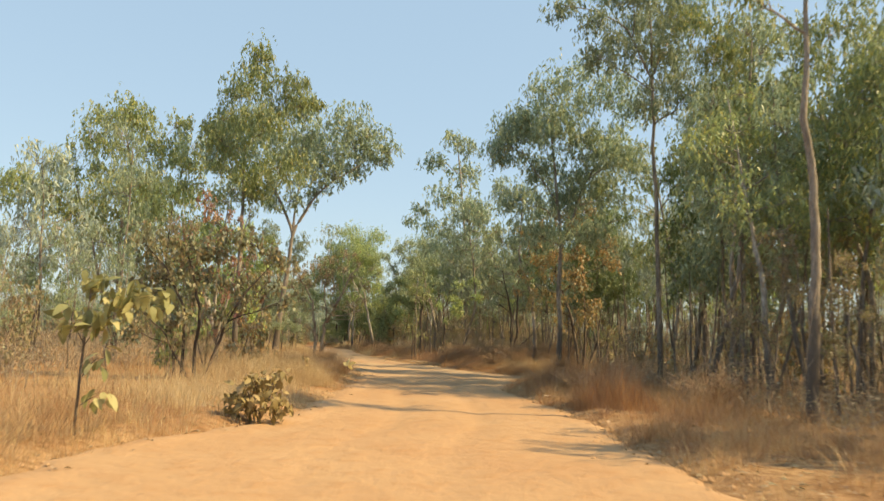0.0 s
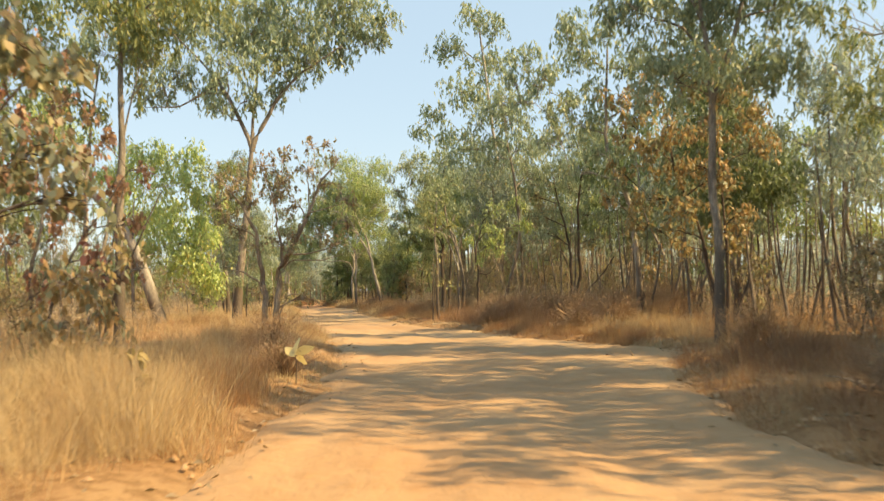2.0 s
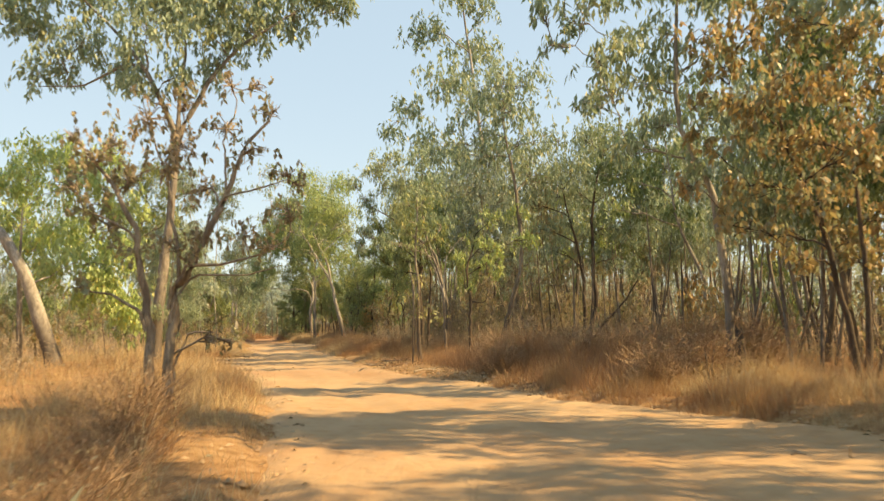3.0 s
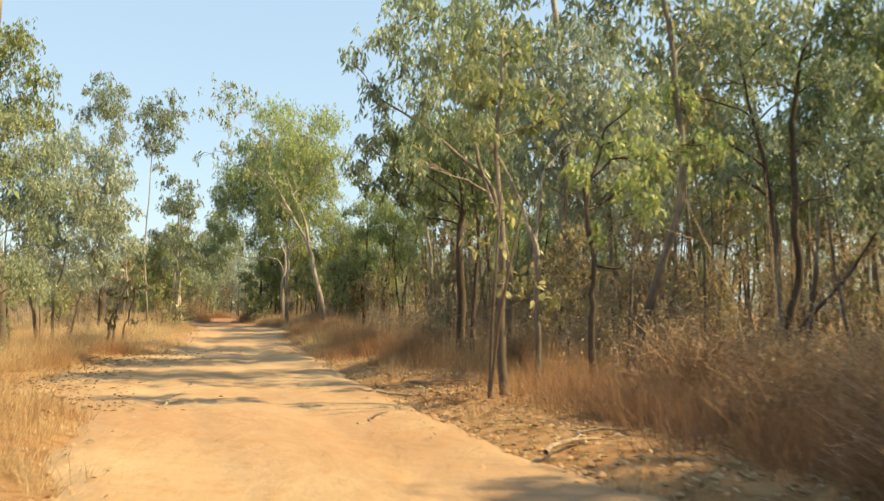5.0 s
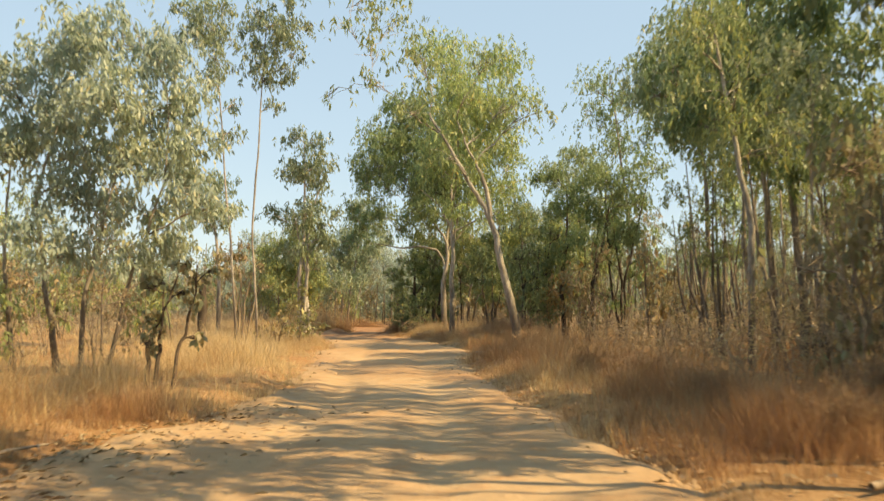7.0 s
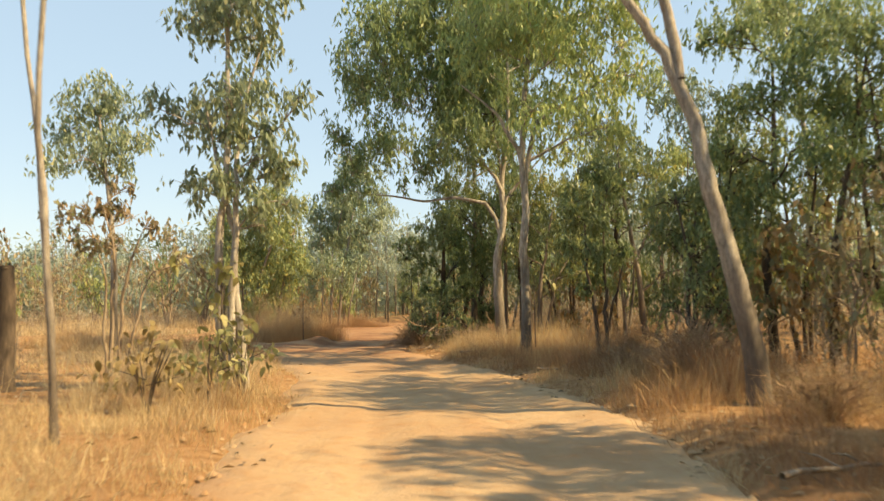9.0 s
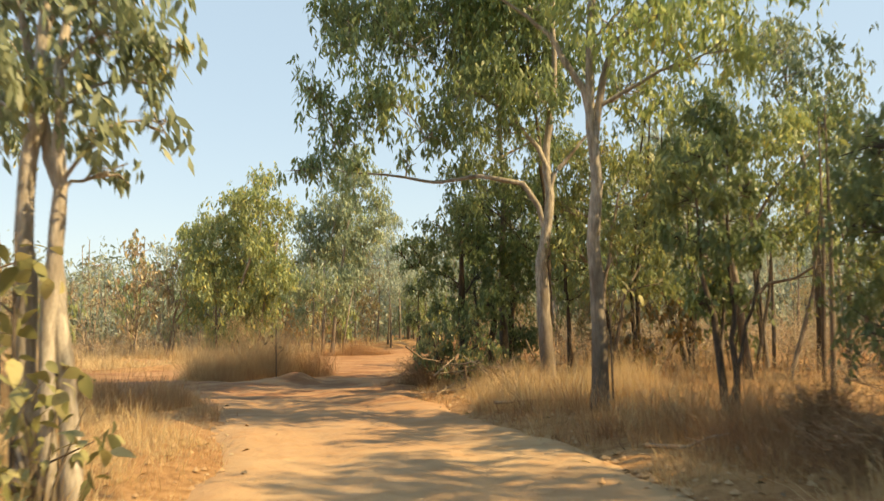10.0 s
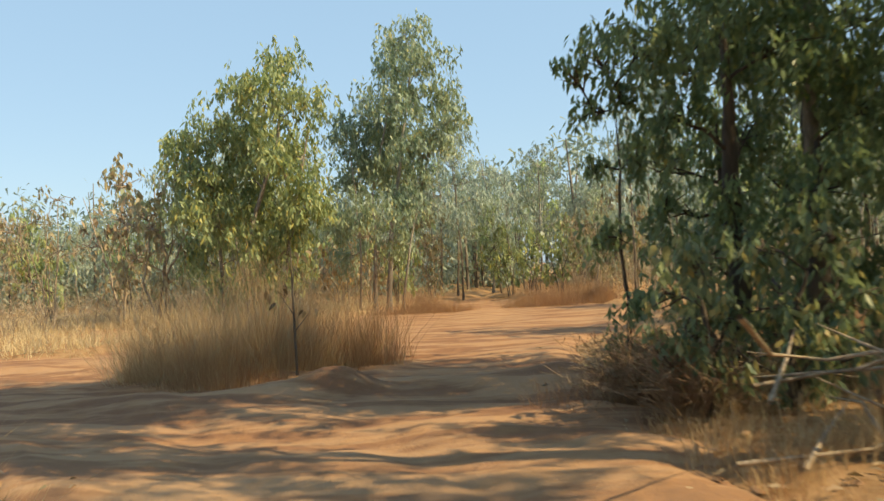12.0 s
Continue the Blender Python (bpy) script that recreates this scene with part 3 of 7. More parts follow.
tree("small_tree", -5.05, 39.3, 0, [[(0.0, 0.0, 0, 0.09), (0.01, 0.0, 1.34, 0.079), (-0.04, 0.0, 1.87, 0.068), (-0.14, 0.0, 2.5, 0.056), (-0.25, 0.0, 3.13, 0.045), (-0.56, 0.0, 3.76, 0.034), (-0.92, 0.0, 4.18, 0.022)], [(0.16, 0.0, 0, 0.09), (0.22, 0.0, 1.24, 0.08), (0.2, 0.0, 1.95, 0.071), (0.53, 0.0, 2.66, 0.061), (0.86, 0.0, 3.2, 0.051), (1.17, 0.0, 3.74, 0.042), (1.44, 0.0, 4.38, 0.032), (1.87, 0.0, 4.79, 0.022)], [(0.22, 0.0, 0, 0.03), (0.55, 0.0, 1.43, 0.019), (1.04, 0.0, 1.4, 0.007)], [(0.27, 0.0, 2.04, 0.035), (0.64, 0.0, 2.46, 0.028), (1.17, 0.0, 2.47, 0.022), (1.75, 0.0, 2.64, 0.015), (2.15, 0.0, 2.86, 0.009)], [(-0.08, 0.0, 1.69, 0.03), (-0.59, 0.0, 2.04, 0.019), (-1.07, 0.0, 2.11, 0.007)], [(0.44, 0.0, 2.48, 0.035), (0.28, 0.0, 3.3, 0.026), (0.15, 0.0, 4.03, 0.018), (-0.06, 0.0, 4.81, 0.009)], [(-0.19, 0.0, 2.85, 0.025), (-0.6, 0.0, 3.2, 0.016), (-1.04, 0.0, 3.39, 0.006)], [(0.29, 0.0, 1.82, 0.025), (0.68, 0.0, 2.32, 0.019), (1.52, 0.0, 2.3, 0.013), (2.06, 0.0, 2.45, 0.006)], [(0.86, 0.0, 3.2, 0.025), (1.17, 0.0, 3.55, 0.019), (1.8, 0.0, 3.73, 0.013), (2.16, 0.0, 3.83, 0.006)], [(1.17, 0.0, 3.74, 0.02), (1.17, 0.0, 4.47, 0.015), (1.31, 0.0, 5.12, 0.01), (1.26, 0.0, 5.49, 0.005)], [(0.15, 0.0, 4.03, 0.02), (0.46, 0.0, 4.57, 0.013), (0.54, 0.0, 5.12, 0.005)]],
     [(-0.85, -0.2, 4.18, 0.36), (-0.73, 0.48, 4.6, 0.36), (-0.03, -0.12, 4.82, 0.4), (-0.35, 0.31, 3.9, 0.4), (0.4, -0.46, 3.94, 0.36), (0.66, -0.45, 5.0, 0.29), (0.55, -0.01, 4.38, 0.36), (1.28, -0.11, 5.37, 0.22), (1.17, 0.03, 4.66, 0.31), (1.86, 0.13, 4.96, 0.24), (1.51, 0.11, 4.3, 0.31), (2.17, -0.09, 3.89, 0.24), (2.15, -0.27, 3.32, 0.27), (1.92, -0.29, 2.7, 0.25), (1.42, 0.08, 2.92, 0.31), (0.67, 0.6, 3.75, 0.33), (-1.04, 0.0, 3.39, 0.31), (-0.96, -0.28, 2.14, 0.22), (-1.29, -0.06, 3.85, 0.31), (-0.78, 0.26, 3.17, 0.31), (-0.26, 0.06, 2.68, 0.27), (1.08, -0.22, 1.32, 0.16), (1.25, 0.0, 1.22, 0.13), (1.7, 0.1, 5.42, 0.16), (2.32, 0.15, 3.74, 0.16), (0.47, -0.66, 2.78, 0.31), (-1.19, -0.1, 4.57, 0.22), (0.69, 0.15, 2.94, 0.27)],
     "spreading many-stemmed tree with bare twigs and sparse curled brown leaves", 15, swell=1.15, bark=DRY_TWIG, leaf=DRY_LEAF, length=0.13, width=0.06, cover=0.7, low=0.15, twigs=20)
tree("small_tree", -8.93, 34.6, 0, [[(0.0, 0.0, 0, 0.05), (-0.04, 0.0, 2.04, 0.038), (0.29, 0.0, 3.55, 0.025), (0.52, 0.0, 5.44, 0.013)], [(0.18, 0.0, 0, 0.04), (0.64, 0.0, 1.9, 0.03), (1.46, 0.0, 3.18, 0.02), (1.87, 0.0, 3.87, 0.01)], [(-0.06, 0.0, 0, 0.035), (-0.41, 0.0, 2.04, 0.022), (-0.65, 0.0, 3.22, 0.009)]],
     [(0.13, -0.16, 6.25, 0.47), (0.43, 0.75, 5.74, 0.52), (-0.23, 0.11, 5.01, 0.52), (0.53, 0.78, 4.5, 0.52), (0.01, 0.09, 3.81, 0.52), (1.65, -0.46, 4.62, 0.42), (1.54, 0.39, 3.81, 0.42), (0.9, -0.32, 3.04, 0.47), (1.99, 0.16, 2.94, 0.35), (-0.59, 0.59, 2.67, 0.47), (1.2, 0.33, 2.25, 0.42), (0.21, 0.18, 1.8, 0.47), (2.4, -0.32, 4.05, 0.28), (-0.41, -0.02, 7.01, 0.47), (1.9, -0.24, 1.87, 0.3), (-1.46, 0.85, 4.31, 0.59), (-1.32, 0.36, 5.68, 0.59), (0.98, 0.33, 6.36, 0.35), (2.17, 0.28, 1.99, 0.23)],
     "small tree with withered pinkish red-brown leaves", 16, bark=BARK, leaf=PINK_LEAF, length=0.17, width=0.09, cover=1.15, low=0.2)
tree("eucalyptus_tree", 5.86, 36.2, 0, [[(0.0, 0.0, 0, 0.13), (0.07, 0.0, 2.75, 0.106), (-0.02, 0.0, 5.6, 0.081), (-0.2, 0.0, 8.5, 0.057), (-0.5, 0.0, 10.85, 0.033)], [(-0.02, 0.0, 5.6, 0.06), (0.93, 0.0, 8.08, 0.045), (1.96, 0.0, 10.01, 0.03), (2.78, 0.0, 11.17, 0.015)], [(-0.13, 0.0, 7.72, 0.05), (-0.96, 0.0, 8.71, 0.031), (-1.87, 0.0, 10.09, 0.013)]],
     [(-2.61, 0.2, 10.17, 0.75), (-1.54, 0.72, 11.12, 0.98), (-0.25, -0.67, 10.81, 1.05), (1.52, -1.03, 10.45, 1.05), (2.32, -1.86, 9.23, 0.87), (-0.78, 0.91, 9.35, 0.87), (0.59, 0.02, 9.07, 0.94), (-2.19, 0.15, 11.53, 0.68), (-1.83, -0.51, 7.64, 0.6), (0.4, 1.15, 7.77, 0.87), (2.32, 0.84, 8.26, 0.83), (-0.87, -0.1, 6.17, 0.75), (0.94, -0.45, 6.26, 0.75), (-0.13, -0.41, 12.65, 1.05), (2.02, -0.81, 12.24, 0.94), (-3.03, 0.01, 9.73, 0.45)],
     "slim brown-trunked gum with drooping grey-green leaves", 17, swell=1.25, bark=BARK, leaf=BLUE_LEAF, length=0.24, width=0.065, cover=2.8)
tree("small_tree", 7.88, 42.0, 0, [[(0.0, 0.0, 0, 0.08), (-0.22, 0.0, 1.42, 0.065), (-0.68, 0.0, 3.22, 0.05), (-1.27, 0.0, 4.93, 0.035), (-1.41, 0.0, 6.44, 0.02)], [(0.12, 0.0, 0, 0.08), (0.31, 0.0, 1.63, 0.06), (0.26, 0.0, 3.43, 0.04), (0.06, 0.0, 5.73, 0.02)], [(0.29, 0.0, 0, 0.06), (0.82, 0.0, 1.62, 0.037), (1.07, 0.0, 3.42, 0.015)]],
     [(-1.69, 0.34, 7.26, 0.54), (-0.2, 0.88, 7.69, 0.59), (0.48, 0.15, 7.18, 0.59), (-1.55, -0.96, 6.03, 0.59), (0.12, 0.08, 5.98, 0.59), (-2.24, 0.06, 5.65, 0.48), (-1.33, -0.37, 4.85, 0.59), (-0.37, -1.04, 4.48, 0.59), (-2.02, -0.04, 4.03, 0.48), (-1.23, -1.13, 3.62, 0.54), (0.43, -0.1, 3.41, 0.54), (-2.88, -0.01, 4.84, 0.37), (-1.04, 0.97, 3.1, 0.37), (0.38, 0.69, 8.48, 0.59), (1.58, 0.57, 5.62, 0.59), (-2.38, 0.18, 6.5, 0.33), (-3.29, -0.07, 4.04, 0.28), (-2.82, -0.13, 7.1, 0.44), (-1.84, -0.32, 5.43, 0.54), (-0.3, 0.52, 5.04, 0.59), (1.42, 0.99, 6.72, 0.65), (-2.46, -0.15, 3.23, 0.44), (-1.08, -0.04, 2.55, 0.39), (0.41, 0.38, 2.55, 0.48), (-1.04, 0.86, 8.18, 0.54), (-2.72, 0.61, 5.92, 0.37), (0.39, 1.14, 3.09, 0.48)],
     "many-stemmed small tree with rusty orange-brown dry leaves", 18, bark=DARK_BARK, leaf=RUST_LEAF, length=0.2, width=0.085, cover=1.9, low=0.2)
tree("eucalyptus_tree", 7.96, 17.0, 0, [[(0.0, 0.0, 0, 0.15), (0.01, 0.0, 2.3, 0.128), (-0.04, 0.0, 5.0, 0.105), (-0.18, 0.0, 6.57, 0.083), (-0.09, 0.0, 8.29, 0.06), (0.02, 0.0, 10.56, 0.037)]],
     [(-0.17, 1.01, 10.26, 0.69), (0.66, 0.3, 10.48, 0.81), (-1.5, -0.72, 8.92, 0.58), (1.28, -0.14, 9.54, 0.69), (-0.23, -0.3, 11.29, 0.81), (0.81, -0.17, 11.27, 0.69)],
     "tall smooth pale-barked gum with a bare kinked trunk", 19, thick=0.9, bark=BARK, leaf=GUM_LEAF, length=0.22, width=0.054, cover=1.68, low=0.6)
tree("eucalyptus_tree", 8.55, 30.0, 0, [[(0.0, 0.0, 0, 0.11), (-0.09, 0.0, 4.27, 0.089), (-0.17, 0.0, 8.02, 0.069), (-0.33, 0.0, 12.08, 0.048), (-0.51, 0.0, 15.37, 0.028)], [(-0.28, 0.0, 11.22, 0.045), (-1.35, 0.0, 13.35, 0.034), (-2.42, 0.0, 13.97, 0.022), (-3.7, 0.0, 14.14, 0.011)], [(-0.29, 0.0, 11.87, 0.045), (0.35, 0.0, 13.2, 0.028), (0.56, 0.0, 15.41, 0.011)]],
     [(-3.4, 0.51, 14.25, 0.53), (-2.47, -0.26, 13.43, 0.53), (-2.48, -0.87, 11.81, 0.61), (-1.23, 0.49, 12.44, 0.69), (-0.28, 0.84, 13.94, 0.81), (0.5, 0.51, 12.73, 0.89), (-1.65, -2.81, 13.86, 1.02), (0.31, -1.48, 13.68, 0.89), (-0.12, 0.59, 10.97, 0.89), (-1.57, 0.98, 15.08, 0.61), (0.77, -1.31, 10.65, 0.81), (-0.18, 1.28, 17.58, 1.22)],
     "tall gum with dark ascending limbs and hanging leaf tufts", 20, swell=1.35, bark=BARK, leaf=BLUE_LEAF, length=0.22, width=0.061, cover=2.1, low=0.5)
tree("eucalyptus_tree", 10.1, 27.0, 0, [[(0.0, 0.0, 0, 0.1), (-0.03, 0.0, 3.71, 0.075), (0.02, 0.0, 6.9, 0.05), (-0.18, 0.0, 10.35, 0.025)], [(0.12, 0.0, 0, 0.08), (0.3, 0.0, 4.1, 0.06), (0.17, 0.0, 6.91, 0.04), (0.58, 0.0, 10.96, 0.02)]],
     [(-0.71, -1.46, 11.55, 1.1), (1.1, 0.32, 11.88, 1.1), (-0.38, -0.01, 10.15, 1.03), (1.16, 0.5, 10.16, 0.92), (-1.3, -1.05, 11.11, 0.73), (0.57, 1.01, 8.89, 0.84), (1.97, 0.07, 12.22, 0.73), (-0.87, -0.83, 7.27, 0.66), (1.09, -0.97, 8.05, 0.66), (2.13, -1.19, 10.82, 0.84), (3.29, -0.77, 12.15, 0.99), (5.0, 1.08, 11.28, 0.84), (2.23, 0.71, 10.26, 0.73), (-1.64, -0.39, 12.3, 0.66)],
     "slender twin-stemmed gum with pale poles", 21, swell=1.1, bark=PALE_BARK, leaf=GUM_LEAF, length=0.22, width=0.057, cover=1.7, low=0.4)
tree("eucalyptus_tree", 3.36, 65.5, 0, [[(0.0, 0.0, 0, 0.15), (-0.21, 0.0, 4.67, 0.122), (-0.2, 0.0, 8.28, 0.094), (-0.76, 0.0, 13.17, 0.066), (-1.17, 0.0, 17.21, 0.037)]],
     [(-1.31, -1.09, 16.97, 1.01), (-3.09, -0.03, 15.66, 1.07), (-0.61, 0.83, 14.81, 1.31), (-2.32, -2.17, 12.46, 1.19), (-0.16, -1.97, 11.31, 1.31), (-4.05, -0.8, 11.64, 0.77), (-1.9, 1.42, 10.24, 1.31), (0.91, 1.57, 9.77, 1.31), (-1.07, 0.45, 8.21, 1.31), (-4.82, 0.29, 10.83, 0.59), (-0.07, -0.51, 16.4, 0.77), (1.1, -1.36, 6.58, 1.07), (-2.89, 0.55, 8.09, 1.07)],
     "tall pale-stemmed gum with tiered blue-green crown", 22, bark=PALE_BARK, leaf=BLUE_LEAF, length=0.35, width=0.108, cover=2.2)
tree("eucalyptus_tree", 5.72, 43.0, 0, [[(0.0, 0.0, 0, 0.11), (-0.04, 0.0, 1.47, 0.093), (-0.21, 0.0, 4.08, 0.077), (-0.78, 0.0, 5.42, 0.061), (-0.85, 0.0, 7.01, 0.044), (-0.76, 0.0, 8.99, 0.028)]],
     [(-0.96, 0.34, 7.62, 0.65), (-2.14, -0.3, 7.16, 0.58), (-0.74, 0.42, 6.51, 0.58), (-2.49, -0.76, 5.95, 0.51), (-1.02, 0.83, 5.61, 0.46), (-2.86, -0.07, 5.91, 0.35), (0.26, 0.33, 7.11, 0.58), (-1.61, 0.43, 6.52, 0.51), (-3.11, 0.11, 7.8, 0.42), (-0.26, 0.11, 8.29, 0.58), (-2.71, -0.6, 6.71, 0.42), (-2.05, -0.08, 5.05, 0.39), (-3.54, -0.16, 7.21, 0.28), (-1.64, 0.0, 8.62, 0.69), (-3.04, -1.69, 7.81, 0.58), (-0.49, -0.78, 5.46, 0.46), (-0.65, -0.13, 4.54, 0.42), (-0.93, 0.19, 9.21, 0.69), (-2.13, -0.15, 9.43, 0.69), (-3.35, -0.63, 8.48, 0.53), (-3.77, -0.24, 7.92, 0.37), (0.2, -0.3, 8.37, 0.65)],
     "leaning pale gum with open drooping blue-green crown", 23, bark=PALE_BARK, leaf=BLUE_LEAF, length=0.24, width=0.065, cover=1.7)
tree("eucalyptus_tree", -13.79, 57.5, 0, [[(0.0, 0.0, 0, 0.24), (-1.05, 0.0, 3.1, 0.195), (-2.05, 0.0, 5.06, 0.15), (-3.79, 0.0, 7.04, 0.105), (-5.53, 0.0, 8.79, 0.06)], [(-1.35, 0.0, 0, 0.08), (-1.49, 0.0, 3.59, 0.05), (-1.34, 0.0, 6.03, 0.02)]],
     [(-1.54, 3.76, 8.67, 1.31), (-3.07, 4.27, 7.81, 1.2), (-0.19, 2.63, 7.13, 1.2), (-0.09, 5.14, 8.89, 0.93), (-4.63, 6.09, 6.82, 1.09), (-2.35, 6.11, 6.22, 1.2), (1.01, 3.44, 6.42, 0.98), (-6.49, 4.49, 9.97, 1.2), (-7.41, 4.06, 11.56, 1.37), (-5.2, 4.17, 7.96, 0.82), (-0.78, 4.85, 5.23, 1.26), (0.83, 3.22, 4.0, 1.26), (-0.83, 2.72, 3.99, 1.26), (0.2, 3.59, 2.7, 1.2), (1.57, 3.48, 2.15, 0.98), (-3.19, 5.41, 5.03, 1.09), (0.99, 4.44, 4.89, 0.93)],
     "strongly leaning pale-trunked tree with yellow-green leaves", 24, thick=1.3, bark=PALE_BARK, leaf=YELLOW_LEAF, length=0.31, width=0.101, cover=2.4, low=0.3)
tree("eucalyptus_tree", -0.45, 53.3, 0, [[(0.0, 0.0, 0, 0.075), (-0.12, 0.0, 1.07, 0.064), (-0.16, 0.0, 1.92, 0.052), (-0.14, 0.0, 3.03, 0.041), (-0.08, 0.0, 4.28, 0.03), (-0.04, 0.0, 5.69, 0.019)]],
     [(-0.17, -0.19, 4.72, 0.3), (-0.44, 0.01, 4.47, 0.27), (0.24, -0.03, 4.53, 0.27), (0.53, -0.1, 4.2, 0.24), (-0.53, 0.47, 4.96, 0.3), (0.16, 0.33, 5.45, 0.36), (-0.45, 0.2, 5.38, 0.36), (0.75, 0.17, 4.67, 0.24), (-0.37, -0.22, 3.97, 0.18), (0.29, 0.16, 4.14, 0.16)],
     "tall thin straight gum on the bank with hanging green leaves", 25, bark=BARK, leaf=GUM_LEAF, length=0.19, width=0.05, cover=1.9, low=0.5)
tree("eucalyptus_tree", 0.85, 61.0, 0, [[(0.0, 0.0, 0, 0.09), (-0.04, 0.0, 2.05, 0.073), (-0.28, 0.0, 3.76, 0.056), (-0.84, 0.0, 5.49, 0.039), (-1.06, 0.0, 7.13, 0.022)], [(-0.17, 0.0, 2.96, 0.07), (-0.39, 0.0, 4.34, 0.053), (-1.99, 0.0, 5.71, 0.035), (-3.14, 0.0, 6.4, 0.018)]],
     [(-2.07, -0.73, 6.31, 0.61), (-2.55, 0.24, 7.19, 0.56), (-1.25, 0.3, 6.87, 0.68), (-0.43, 0.3, 7.24, 0.63), (-3.14, 0.22, 6.11, 0.41), (-3.38, 0.01, 6.75, 0.38), (-1.97, 0.25, 5.66, 0.52), (-0.85, 0.65, 5.77, 0.56), (0.05, 0.9, 5.72, 0.45), (-3.48, -0.05, 5.22, 0.32), (-2.37, -0.38, 4.82, 0.43), (-1.65, -0.96, 7.25, 0.63), (-2.91, 0.16, 7.88, 0.56), (-3.84, -0.06, 7.31, 0.34), (-0.71, 0.78, 4.83, 0.45), (-3.6, -0.35, 4.59, 0.25), (-0.89, -0.38, 8.28, 0.68), (-2.28, -0.65, 8.26, 0.68)],
     "gum with long drooping dark green boughs reaching towards the track", 26, bark=BARK, leaf=BLUE_LEAF, length=0.22, width=0.055, cover=2.0, low=0.45)
tree("eucalyptus_tree", 0.45, 55.6, 0, [[(0.0, 0.0, 0, 0.06), (-0.02, 0.0, 0.96, 0.051), (-0.02, 0.0, 2.26, 0.042), (-0.15, 0.0, 3.19, 0.033), (-0.37, 0.0, 3.66, 0.024), (-0.99, 0.0, 4.6, 0.015)], [(-0.04, 0.0, 2.49, 0.035), (0.14, 0.0, 3.82, 0.022), (0.58, 0.0, 4.38, 0.009)]],
     [(-1.02, -0.14, 4.48, 0.23), (-1.22, 0.43, 4.88, 0.23), (0.76, 0.29, 4.37, 0.27), (0.13, 0.1, 4.24, 0.18), (-0.63, 0.21, 4.01, 0.18)],
     "crooked pale-barked gum with nearly bare twisting branches", 27, bark=PALE_BARK, leaf=GUM_LEAF, length=0.19, width=0.049, cover=1.10, low=0.5)
tree("eucalyptus_tree", 1.36, 55.2, 0, [[(0.0, 0.0, 0, 0.075), (-0.01, 0.0, 0.84, 0.061), (-0.05, 0.0, 2.02, 0.047), (-0.13, 0.0, 3.14, 0.033), (-0.18, 0.0, 3.9, 0.019)], [(-0.06, 0.0, 2.17, 0.03), (0.46, 0.0, 2.09, 0.019), (0.78, 0.0, 2.47, 0.007)], [(-0.11, 0.0, 3.36, 0.035), (0.29, 0.0, 4.51, 0.022), (0.69, 0.0, 4.9, 0.009)]],
     [(0.83, 0.31, 5.16, 0.4), (0.34, 0.12, 4.31, 0.34), (1.95, 1.27, 5.39, 0.44), (0.83, -0.44, 3.96, 0.41), (-0.3, -0.51, 3.64, 0.29), (2.02, 0.5, 4.42, 0.44), (0.63, 0.31, 3.5, 0.29), (0.05, -0.13, 2.75, 0.22), (1.01, -0.03, 3.14, 0.32)],
     "dark-stemmed gum with crooked side limbs", 28, bark=DARK_BARK, leaf=YELLOW_LEAF, length=0.19, width=0.054, cover=2.0, low=0.4)
tree("eucalyptus_tree", -0.22, 62.4, 0, [[(0.0, 0.0, 0, 0.13), (0.02, 0.0, 1.8, 0.106), (0.01, 0.0, 3.59, 0.081), (0.01, 0.0, 5.06, 0.057), (0.01, 0.0, 6.55, 0.033)], [(0.27, 0.0, 0, 0.07), (0.29, 0.0, 1.66, 0.057), (0.43, 0.0, 2.51, 0.044), (0.35, 0.0, 4.68, 0.031), (0.21, 0.0, 6.17, 0.018)], [(0.03, 0.0, 3.96, 0.05), (-0.53, 0.0, 4.55, 0.031), (-1.23, 0.0, 5.0, 0.013)]],
     [(-2.7, -0.2, 4.96, 0.32), (-2.46, 0.5, 4.64, 0.26), (-1.87, 0.42, 4.84, 0.39), (-1.32, 0.24, 5.08, 0.44), (-0.58, 0.51, 5.01, 0.44), (-0.31, -0.74, 4.81, 0.44), (0.73, 0.3, 5.07, 0.44), (-1.71, 0.52, 4.25, 0.34), (-0.94, 0.59, 4.34, 0.39), (-0.61, -0.61, 4.09, 0.36), (-1.56, -0.49, 5.56, 0.51), (-0.28, 0.25, 5.99, 0.51), (-2.36, 0.13, 5.52, 0.36), (0.38, -0.3, 4.09, 0.36), (-0.79, 0.39, 3.68, 0.29)],
     "thick dark-trunked gum with dense deep green crown", 29, bark=DARK_BARK, leaf=DARK_LEAF, length=0.22, width=0.06, cover=2.0, low=0.45)
